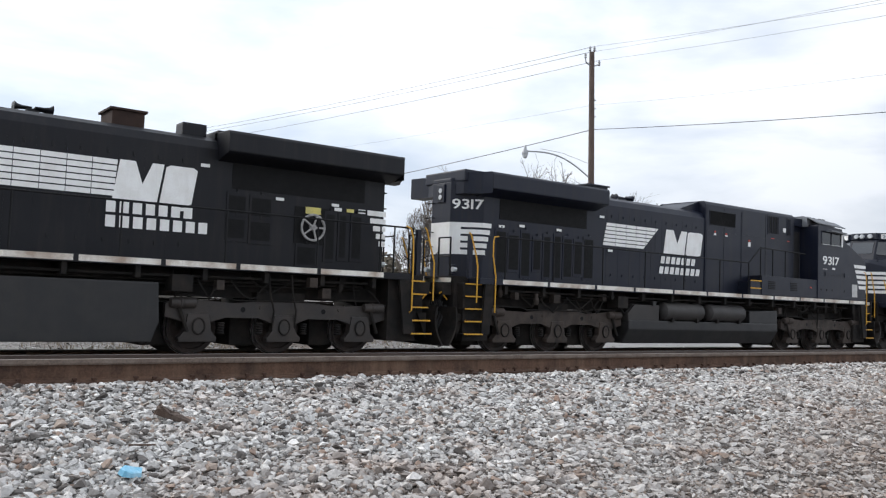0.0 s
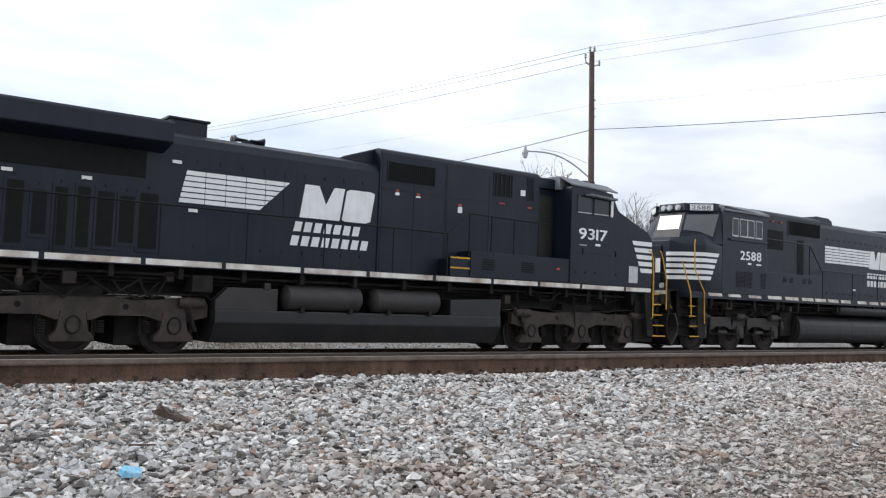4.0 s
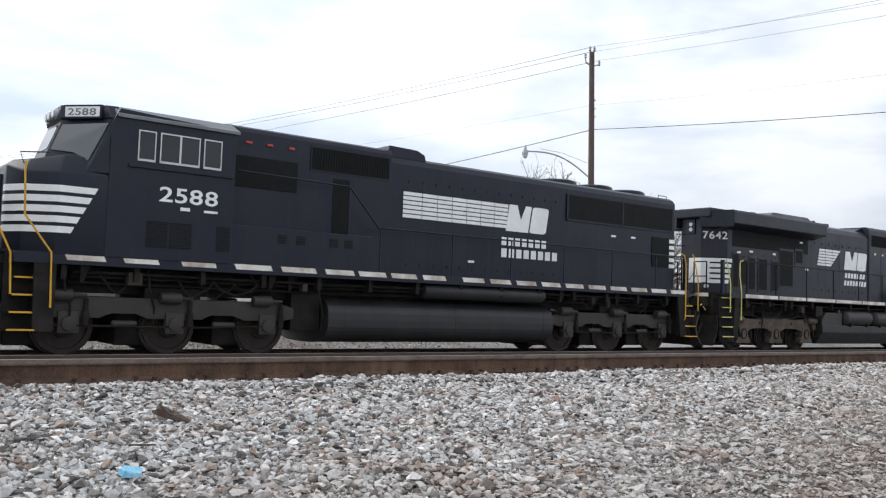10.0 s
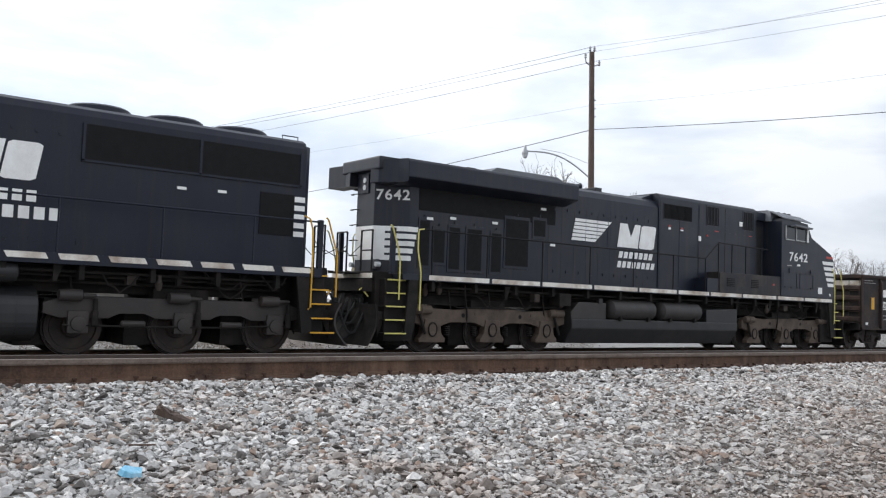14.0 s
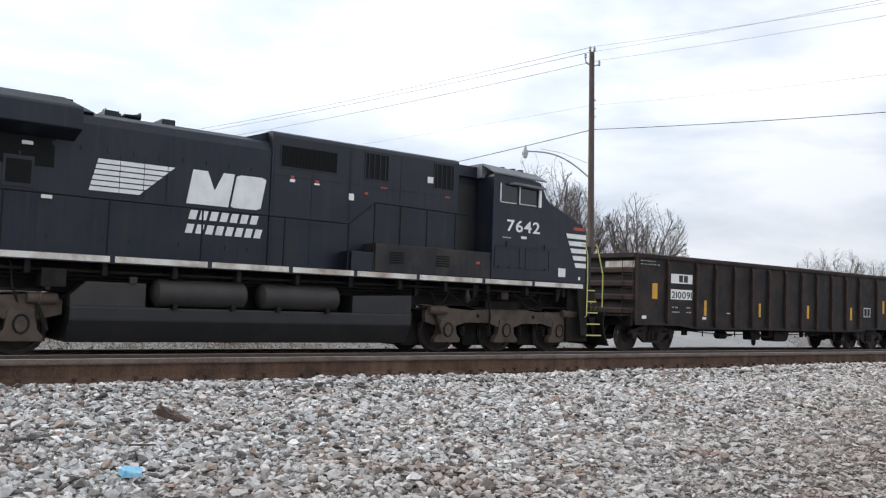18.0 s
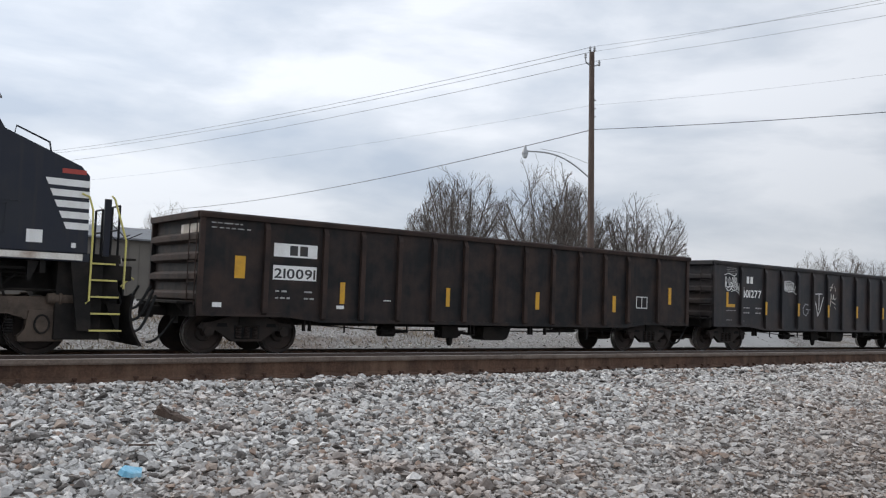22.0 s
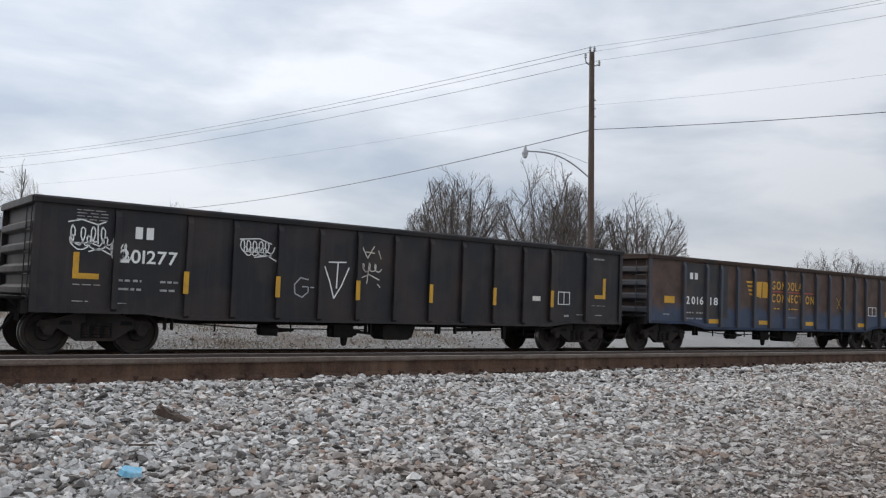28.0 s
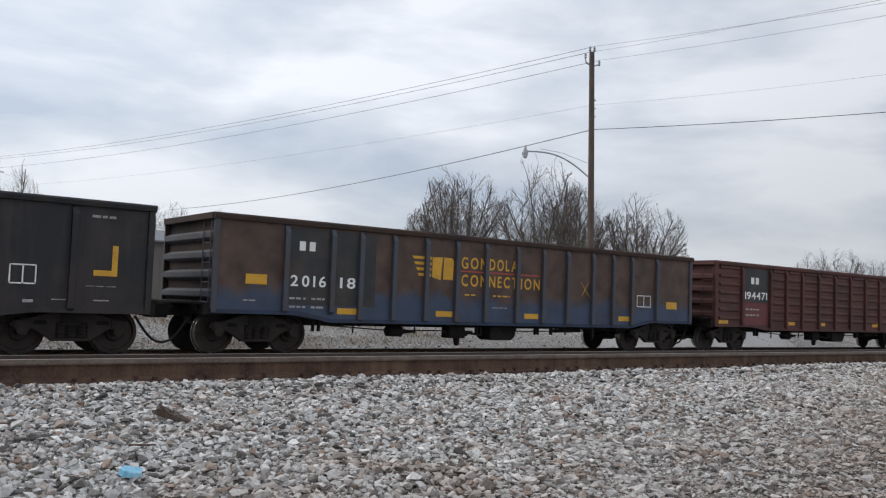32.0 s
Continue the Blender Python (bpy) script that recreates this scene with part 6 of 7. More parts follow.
    part("sand_box", box(9.6, 10.2, -1.3, 1.3, 0.45, 1.7, 0.03), UNDER, L)
    emd_bogie(L, 6.95, BOGIE_BLACK)
    for e in (-1, 1):
        if e < 0:
            end_steps(L, -9.97, e, YELLOW, UNDER, EMD_PLATE, EMD_RAILS, 0.5, False)
        else:
            end_steps(L, 10.4, e, YELLOW, UNDER)
        end_platform(L, e * 10.42, e, UNDER)
        coupler(L, e * 11.0, e)
    underframe_clutter(L, 2588, ((-9.0, -3.4), (4.3, 9.4)))
    part("nose_rail", pipe([(-9.7, -0.95, 3.5), (-9.8, -0.95, 3.8), (-9.3, -1.0, 3.85)], 0.014, 6), M, L, "", True)
    return L


LEAD = ge_loco(2.2, -1, "9000", "black six-axle diesel locomotive with brown exhaust stack, coupled ahead", hood_mat=BLACK_SOOTY, bogie_mat=BOGIE_BLACK, lead=True)
LOCO_A = ge_loco(24.4, 1, "9317", "black six-axle diesel locomotive 9317 with white hood stripes")
LOCO_B = emd_loco(46.27, "2588", "black wide-cab diesel locomotive 2588 with round roof fans")
LOCO_C = ge_loco(68.5, 1, "7642", "faded black six-axle diesel locomotive 7642 with deep radiator wings", wing=(-9.95, -4.0), hood_mat=BLACK_OLD, bogie_mat=TRUCK_BROWN, yellow=YELLOW_PALE, later=True)


# ---- gondolas ----
def freight_bogie(car, cx):
    bm = bmesh.new()
    outline = [(-1.12, 0.5), (-1.05, 0.62), (-0.75, 0.62), (-0.4, 0.78), (0.4, 0.78), (0.75, 0.62), (1.05, 0.62), (1.12, 0.5), (0.9, 0.42), (0.7, 0.46), (0.36, 0.2), (-0.36, 0.2), (-0.7, 0.46), (-0.9, 0.42)]
    for s in (-1, 1):
        prism(outline, s * 0.95, s * 1.07, "y", 0.02, bm)
    box(-0.15, 0.15, -1.0, 1.0, 0.52, 0.76, 0, bm)
    side = part("bogie", bm, STEELWHEEL, car, "rusty brown cast freight bogie", True)
    side.matrix_basis = Matrix.Translation((cx, 0, 0))
    for s in (-1, 1):
        # black plate behind the springs paints the pocket's shaded depth
        part("window", prism([(-0.3, 0.26), (0.3, 0.26), (0.3, 0.56), (-0.3, 0.56)], s * 1.066, s * 1.074), GRILL_SHADE, side, "spring pocket as a flat plate of painted shade")
        for dx in (-0.2, 0.0, 0.2):
            part("coil_spring", coil(dx, s * 1.06, 0.27, 0.55, 0.08), STEELWHEEL, side, "", True)
        for a in (-0.89, 0.89):
            b = box(a - 0.14, a + 0.14, min(s * 0.93, s * 1.09), max(s * 0.93, s * 1.09), 0.42, 0.6, 0.01)
            turned([(s * 0.98, 0.11), (s * 1.12, 0.11), (s * 1.13, 0.08)], "y", 12, (a, 0, 0.42), b)
            part("journal_cap", b, STEELWHEEL, side, "", True)
        for a in (-0.58, 0.58):
            # openings are painted as dark shade on the solid frame
            part("frame_opening", prism([(a - 0.13, 0.52), (a + 0.13, 0.52), (a + 0.1, 0.6), (a - 0.1, 0.6)], s * 1.066, s * 1.073), GRILL_SHADE, side)
    part("bolster", box(-0.2, 0.2, -1.1, 1.1, 0.5, 0.8, 0.03), UNDER, side)
    part("brake_beam", box(-0.42, -0.34, -0.8, 0.8, 0.35, 0.45), UNDER, side)
    for a in (-0.89, 0.89):
        wheelset(side, a, 0.457)


def gondola(c, label, side_mat, rib_mat, chord_mat, ribs, half=8.16, zb=0.78, belly=0.68, ztop=2.96, corrugated=False, panel_mats=None, end_rails=False):
    G = thing("gondola_car", label, "gondola car", group="freight gondolas", m=Matrix.Translation((c, TRAIN_Y, 0)))
    sy = 1.48
    out = [(-half, zb), (-6.0, zb), (-5.2, belly), (5.2, belly), (6.0, zb), (half, zb), (half, ztop - 0.1), (-half, ztop - 0.1)]
    if panel_mats:
        edges = [-half] + list(ribs) + [half]
        for k, (a, b) in enumerate(zip(edges, edges[1:])):
            def low(x):
                return belly if abs(x) < 5.2 else (zb if abs(x) > 6.0 else zb + (belly - zb) * (6.0 - abs(x)) / 0.8)
            part("side_panel", prism([(a, low(a)), (b, low(b)), (b, ztop - 0.1), (a, ztop - 0.1)], -sy, -sy + 0.03), panel_mats[0], G, "side panel, rust over faded blue paint")
        part("side_wall", prism(out, sy - 0.03, sy), side_mat, G)
    else:
        for s in (-1, 1):
            part("side_wall", prism(out, min(s * sy, s * (sy - 0.03)), max(s * sy, s * (sy - 0.03))), side_mat, G)
    for s in (-1, 1):
        b = prism([(s * (sy - 0.08), ztop - 0.13), (s * (sy + 0.08), ztop - 0.13), (s * (sy + 0.1), ztop - 0.04), (s * (sy + 0.07), ztop), (s * (sy - 0.08), ztop)], -half - 0.02, half + 0.02, "x", 0.008)
        part("top_chord", b, chord_mat, G, "top chord")
        b = prism([(-half, zb - 0.02), (-6.0, zb - 0.02), (-5.2, belly - 0.02), (5.2, belly - 0.02), (6.0, zb - 0.02), (half, zb - 0.02), (half, zb + 0.07), (6.02, zb + 0.07), (5.2, belly + 0.07), (-5.2, belly + 0.07), (-6.02, zb + 0.07), (-half, zb + 0.07)],
                  min(s * (sy - 0.02), s * (sy + 0.035)), max(s * (sy - 0.02), s * (sy + 0.035)))
        part("bottom_chord", b, side_mat if not panel_mats else panel_mats[1], G)
    for s in (-1, 1):
        for x in ribs:
            zl = belly if abs(x) < 5.2 else zb
            b = prism([(s * sy, zl), (s * (sy + 0.1), zl + 0.07), (s * (sy + 0.1), ztop - 0.3), (s * (sy + 0.02), ztop - 0.13), (s * sy, ztop - 0.13)], x - 0.06, x + 0.06, "x", 0.012)
            part("side_rib", b, rib_mat, G)
        for e in (-1, 1):
            b = box(min(e * half, e * (half - 0.12)), max(e * half, e * (half - 0.12)), min(s * sy, s * (sy + 0.05)), max(s * sy, s * (sy + 0.05)), zb, ztop - 0.12, 0.01)
            part("corner_post", b, rib_mat, G)
    for e in (-1, 1):
        hw = half - 0.11
        x0, x1 = sorted((e * hw, e * (hw - 0.03)))
        w = part("end_wall", box(x0, x1, -sy + 0.03, sy - 0.03, zb + 0.1, ztop - 0.1), side_mat, G)
        for k in range(4):
            z = zb + 0.38 + k * 0.42
            b = prism([(e * hw, z - 0.12), (e * (hw + 0.12), z - 0.06), (e * (hw + 0.12), z + 0.06), (e * hw, z + 0.12)], -sy + 0.04, sy - 0.04, "y", 0.015)
            part("end_rib", b, rib_mat, w)
        x0, x1 = sorted((e * (half + 0.05), e * (half - 0.08)))
        part("end_chord", box(x0, x1, -sy, sy, ztop - 0.14, ztop - 0.002, 0.012), chord_mat, w)
        part("brake_step" if e < 0 else "end_sill", box(min(e * half, e * (half + 0.12)), max(e * half, e * (half + 0.12)), -1.45, 1.45, zb - 0.05, zb + 0.2, 0.01), UNDER, G)
        coupler(G, e * (half + 0.64), e, 0.82)
        part("crossover_step", box(min(e * half, e * (half + 0.34)), max(e * half, e * (half + 0.34)), -1.3, 1.3, 1.0, 1.05, 0.006), UNDER, G, "narrow steel step across the car end")
        for y in (-1.1, 0.0, 1.1):
            part("step_bracket", prism([(e * half, 0.7), (e * (half + 0.3), 1.0), (e * half, 1.0)], y - 0.03, y + 0.03), UNDER, G)
        if e > 0:
            xb = half + 0.16
            part("brake_wheel", pipe([(xb, -0.55 + 0.28 * math.cos(k * math.tau / 20), 2.15 + 0.28 * math.sin(k * math.tau / 20)) for k in range(21)], 0.024, 6), UNDER, G, "dark hand brake wheel", True)
            part("brake_housing", box(half - 0.2, half + 0.08, -0.8, -0.3, 1.75, 2.5, 0.03), UNDER, G, "dark hand brake gear box")
            part("brake_chain_rod", rod((half + 0.05, -0.55, 1.0), (half + 0.05, -0.55, 1.8), 0.025, 8), UNDER, G)
        for x in (-1.42, -1.0):
            part("ladder_rail", rod((e * (half + 0.03), x, zb + 0.15), (e * (half + 0.03), x, ztop - 0.2), 0.012, 6), rib_mat, G, "", True)
        for k in range(4):
            z = 1.05 + k * 0.42
            b = bmesh.new()
            pipe([(e * (half + 0.03), -1.42, z), (e * (half + 0.03), -1.0, z)], 0.01, 6, b)
            part("grab_iron", b, rib_mat, G, "", True)
    if corrugated:
        edges = [-half + 0.1] + list(ribs) + [half - 0.1]
        for a, b2 in zip(edges, edges[1:]):
            if b2 - a < 0.5 or abs((a + b2) / 2 + 5.8) < 0.6:
                continue
            b = bmesh.new()
            for k in range(7):
                z = 1.05 + k * 0.285
                prism([(-sy, z - 0.075), (-sy - 0.05, z - 0.03), (-sy - 0.05, z + 0.03), (-sy, z + 0.075)], a + 0.16, b2 - 0.16, "x", 0.01, b)
            part("pressed_ribs", b, side_mat, G, "row of pressed horizontal corrugations")
    part("floor", box(-half, half, -sy + 0.03, sy - 0.03, 0.98, 1.06), UNDER, G)
    part("centre_sill", box(-half + 0.1, half - 0.1, -0.25, 0.25, 0.55, 0.98), UNDER, G)
    b = bmesh.new()
    for x in (-3.6, -1.8, 0.0, 1.8, 3.6):
        box(x - 0.08, x + 0.08, -1.4, 1.4, 0.66, 0.95, 0, b)
    part("cross_bearer", b, UNDER, G)
    b = prism([(-0.02, 0.62), (-0.04, 0.32), (0.06, 0.25), (0.72, 0.25), (0.84, 0.32), (0.96, 0.62)], -1.1, -0.55, "y", 0.04)
    part("air_reservoir", b, UNDER, G, "dark hung air reservoir", True)
    b = box(-1.38, -0.84, -1.05, -0.7, 0.3, 0.62, 0.04)
    turned([(0.1, 0.04), (0.14, 0.07), (0.3, 0.09), (0.4, 0.1)], "z", 10, (-1.02, -0.9, 0), b)
    rod((-1.45, -0.9, 0.42), (-0.7, -0.9, 0.42), 0.08, 10, bm=b)
    part("brake_valve", b, UNDER, G, "dark hung brake valve with a filter bowl", True)
    b = turned([(-3.3, 0.05), (-3.26, 0.13), (-2.85, 0.14), (-2.8, 0.06), (-2.4, 0.03)], "x", 14, (0, -0.95, 0.46))
    part("brake_cylinder", b, UNDER, G, "", True)
    for x in (-0.62, -0.5, 1.5, 1.58, 2.1):
        part("pipe_clamp", box(x - 0.02, x + 0.02, -1.28, -1.18, 0.42, 0.7), UNDER, G)
    part("uncoupling_bracket", prism([(3.68, 0.72), (3.82, 0.72), (3.78, 0.3), (3.72, 0.3)], -1.3, -1.2), UNDER, G)
    for x in (-4.4, -2.6, 2.7, 4.5):
        part("rigging_hanger", box(x - 0.015, x + 0.015, -1.22, -1.19, 0.42, 0.7), UNDER, G)
    part("brake_lever", prism([(-0.9, 0.42), (-0.3, 0.36), (-0.28, 0.42), (-0.88, 0.5)], -1.05, -1.02), UNDER, G)
    part("slack_adjuster", rod((2.3, -1.0, 0.52), (3.5, -1.0, 0.54), 0.05, 8), UNDER, G, "", True)
    b = bmesh.new()
    pipe([(-5.6, -1.2, 0.62), (-3.6, -1.2, 0.5), (-0.4, -0.8, 0.48)], 0.016, 6, b)
    pipe([(-5.6, -1.25, 0.72), (5.6, -1.25, 0.6)], 0.016, 6, b)
    pipe([(1.0, -1.0, 0.5), (5.5, -1.0, 0.55)], 0.016, 6, b)
    for x in (-5.5, -5.35):
        box(x - 0.02, x + 0.02, -1.3, -1.2, 0.45, 0.8, 0, b)
    part("brake_rigging", b, UNDER, G, "", True)
    for e in (-1, 1):
        freight_bogie(G, e * 6.8)
    return G


SY = -1.484
R_A = (-6.63, -5.17, -4.16, -3.11, -2.07, -1.06, -0.01, 1.05, 2.08, 3.15, 4.2, 5.23, 6.63)
R_C = (-6.38, -5.2, -4.43, -3.49, -2.52, -1.55, -0.58, 0.52, 1.49, 2.44, 3.47, 4.34, 5.18, 6.34)


def mark(G, x0, x1, z0, z1, mat, name="painted_mark", label=""):
    return decal([(x0, z0), (x1, z0), (x1, z1), (x0, z1)], SY, name, mat, G, label)


def frame_mark(G, x0, x1, z0, z1, t=0.025):
    b = bmesh.new()
    for q in ((x0, x1, z0, z0 + t), (x0, x1, z1 - t, z1), (x0, x0 + t, z0, z1), (x1 - t, x1, z0, z1), ((x0 + x1) / 2 - t / 2, (x0 + x1) / 2 + t / 2, z0, z1)):
        box(q[0], q[1], SY - 0.003, SY + 0.003, q[2], q[3], 0, b)
    part("consolidated_stencil", b, WHITE, G, "white framed stencil box")


def scrawl(G, strokes, mat, r=0.018, label="white sprayed scrawl"):
    b = bmesh.new()
    for st in strokes:
        pts = []
        for a, c in zip(st, st[1:]):
            pts.append((a[0], SY, a[1]))
        pts.append((st[-1][0], SY, st[-1][1]))
        for p_, q_ in zip(pts, pts[1:]):
            d = Vector((q_[0] - p_[0], 0, q_[2] - p_[2]))
            if d.length < 1e-4:
                continue
            n = Vector((-d.z, 0, d.x)).normalized() * r
            prism([(p_[0] + n.x, p_[2] + n.z), (q_[0] + n.x, q_[2] + n.z), (q_[0] - n.x, q_[2] - n.z), (p_[0] - n.x, p_[2] - n.z)], SY - 0.004, SY + 0.002, "y", 0, b)
    part("graffiti", b, mat, G, label)


def loops(x0, x1, z0, z1, n, seed):
    """A looping scrawl inside a box."""
    rg = random.Random(seed)
    pts = []
    for k in range(n * 10 + 1):
        t = k / (n * 10)
        a = t * n * math.tau
        pts.append((x0 + (x1 - x0) * t + 0.11 * math.cos(a) * (x1 - x0), (z0 + z1) / 2 + (z1 - z0) * 0.42 * math.sin(a + rg.uniform(-0.15, 0.15)) * rg.uniform(0.75, 1.0)))
    return pts


def car_one():
    G = gondola(88.85, "weathered dark brown open gondola car with black side sheets", GONPATCHY, GONRUSTRIB, GONRUSTRIB, R_A)
    for z0, z1 in ((2.1, 2.4), (1.59, 1.91)):
        mark(G, -6.44, -5.36, z0, z1, WHITE, "number_panel", "cream panel behind stencilled number")
    letter_blocks(G, -6.05, -5.55, 2.14, 2.36, SY - 0.004, 2, PATCHBLACK, label="black stencil bars")
    writing("210091", 0.22, PATCHBLACK, G, -6.41, SY - 0.006, 1.63, "car_number", "black stencilled car number", 0.004, width=1.02)
    for z in (1.32, 1.17):
        letter_blocks(G, -6.36, -6.0, z, z + 0.06, SY, 3, WHITE, "data_bar")
        letter_blocks(G, -5.65, -5.4, z, z + 0.06, SY, 3, WHITE, "data_bar")
    for x0, x1, z0, z1 in ((-7.34, -7.1, 1.58, 2.06), (-4.72, -4.59, 1.1, 1.6), (-1.62, -1.5, 1.12, 1.59), (1.48, 1.62, 1.12, 1.6), (4.6, 4.74, 1.12, 1.6), (7.18, 7.32, 1.42, 1.94)):
        mark(G, x0, x1, z0, z1, YELLOW, "reflector_stripe", "worn yellow reflective stripe")
    frame_mark(G, 5.66, 6.17, 1.26, 1.62)
    letter_blocks(G, -7.9, -7.2, 2.72, 2.76, SY, 6, WHITE, "data_bar")
    letter_blocks(G, -7.9, -7.0, 2.62, 2.66, SY, 8, WHITE, "data_bar")
    mark(G, -7.8, -7.6, 0.95, 1.05, WHITE)
    part("end_panel", box(-8.08, -8.062, -1.4, -0.2, 2.5, 2.72), SILLWHITE, G, "weathered white panel on the end wall")
    mark(G, -4.8, -4.6, 0.98, 1.06, WHITE)
    mark(G, -3.5, -3.3, 1.2, 1.22, WHITE)
    return G


def car_two():
    G = gondola(106.5, "charcoal grey open gondola car with white graffiti and yellow corner marks", GONGREY, GONGREY, GONGREY, R_A)
    letter_blocks(G, -6.27, -5.83, 2.26, 2.5, SY, 2, WHITE, gap=0.35, label="white reporting mark bars")
    writing("201277", 0.27, WHITE, G, -6.55, SY - 0.003, 1.78, "car_number", "white painted car number", 0.006, width=1.16)
    for z in (1.4, 1.23):
        letter_blocks(G, -6.55, -6.1, z, z + 0.07, SY, 4, WHITE, "data_bar")
        letter_blocks(G, -5.72, -5.35, z, z + 0.07, SY, 5, WHITE, "data_bar")
    decal([(-7.42, 1.42), (-6.93, 1.42), (-6.93, 1.53), (-7.31, 1.53), (-7.31, 1.93), (-7.42, 1.93)], SY, "corner_mark", YELLOW, G, "yellow L-shaped corner mark")
    decal([(7.48, 1.49), (7.03, 1.49), (7.03, 1.6), (7.37, 1.6), (7.37, 2.09), (7.48, 2.09)], SY, "corner_mark", YELLOW, G, "yellow L-shaped corner mark")
    for x in (-5.22, -3.15, -1.09, 1.04, 3.12, 5.22):
        decal([(x - 0.055, 1.2), (x + 0.055, 1.2), (x + 0.055, 1.66), (x - 0.055, 1.66)], SY - 0.1, "reflector_stripe", YELLOW, G, "yellow reflective stripe")
    frame_mark(G, 5.54, 6.01, 1.28, 1.65)
    mark(G, 4.57, 4.86, 1.36, 1.49, SILLWHITE, "data_plate", "small cream data plate")
    for k in range(6):
        mark(G, 6.64, 6.68, 1.02 + k * 0.08, 1.07 + k * 0.08, WHITE, "data_bar", "small unreadable white stencil")
    for x0, x1, z0, z1 in ((5.8, 5.98, 0.94, 1.0), (6.3, 6.55, 1.0, 1.02), (7.05, 7.35, 1.0, 1.02)):
        mark(G, x0, x1, z0, z1, STENCIL, "data_bar", "small unreadable white stencil")
    letter_blocks(G, 6.95, 7.4, 2.62, 2.7, SY, 5, WHITE, "data_bar")
    letter_blocks(G, 6.9, 7.5, 1.28, 1.3, SY, 8, WHITE, "data_bar")
    letter_blocks(G, -7.4, -6.9, 1.3, 1.33, SY, 8, WHITE, "data_bar")
    for k in range(4):
        letter_blocks(G, -7.4, -6.82, 2.56 + k * 0.06, 2.585 + k * 0.06, SY, 6, WHITE, "data_bar")
    letter_blocks(G, -7.4, -7.1, 0.98, 1.01, SY, 5, WHITE, "data_bar")
    letter_blocks(G, -6.55, -6.3, 0.96, 0.99, SY, 5, WHITE, "data_bar")
    scrawl(G, [loops(-7.5, -6.75, 2.0, 2.5, 4, 3), loops(-7.55, -6.6, 1.95, 2.3, 3, 17), [(-7.55, 2.5), (-7.3, 2.56), (-7.0, 2.48), (-6.85, 2.55)], loops(-6.75, -6.35, 1.75, 2.2, 3, 21), [(-7.5, 2.12), (-7.3, 2.1), (-7.0, 2.15)], [(-7.15, 1.95), (-6.95, 2.02), (-6.7, 1.9), (-6.5, 1.8)], [(-7.0, 2.5), (-6.98, 2.1)], loops(-6.6, -6.4, 1.75, 2.05, 2, 8)], WHITE, 0.012)
    scrawl(G, [loops(-4.02, -3.3, 2.1, 2.45, 5, 5), loops(-3.95, -3.35, 2.05, 2.3, 4, 25), [(-4.05, 2.42), (-3.6, 2.46), (-3.3, 2.36)], [(-3.5, 2.15), (-3.15, 1.98)], [(-3.7, 2.05), (-3.3, 2.1)]], WHITE, 0.012)
    scrawl(G, [[(-2.35, 1.62), (-2.55, 1.66), (-2.7, 1.5), (-2.68, 1.3), (-2.5, 1.22), (-2.35, 1.34), (-2.35, 1.46), (-2.5, 1.46)], [(-2.3, 1.45), (-2.2, 1.45)]], GALV, 0.014, "grey sprayed scrawl")
    scrawl(G, [[(-1.95, 1.95), (-1.8, 1.6), (-1.68, 1.22), (-1.5, 1.5), (-1.3, 1.95)], [(-1.85, 2.05), (-1.38, 2.07)], [(-1.6, 2.05), (-1.62, 1.45)]], WHITE, 0.016)
    scrawl(G, [[(-0.95, 2.45), (-0.8, 2.2), (-0.62, 2.5)], [(-0.85, 2.35), (-0.6, 2.33)], [(-0.5, 2.4), (-0.42, 2.2)], loops(-0.95, -0.45, 1.85, 2.1, 3, 12), [(-0.98, 1.72), (-0.75, 1.82), (-0.45, 1.7)], [(-0.75, 2.1), (-0.8, 1.6)], [(-0.5, 1.6), (-0.42, 1.52)]], SILLWHITE, 0.012)
    return G


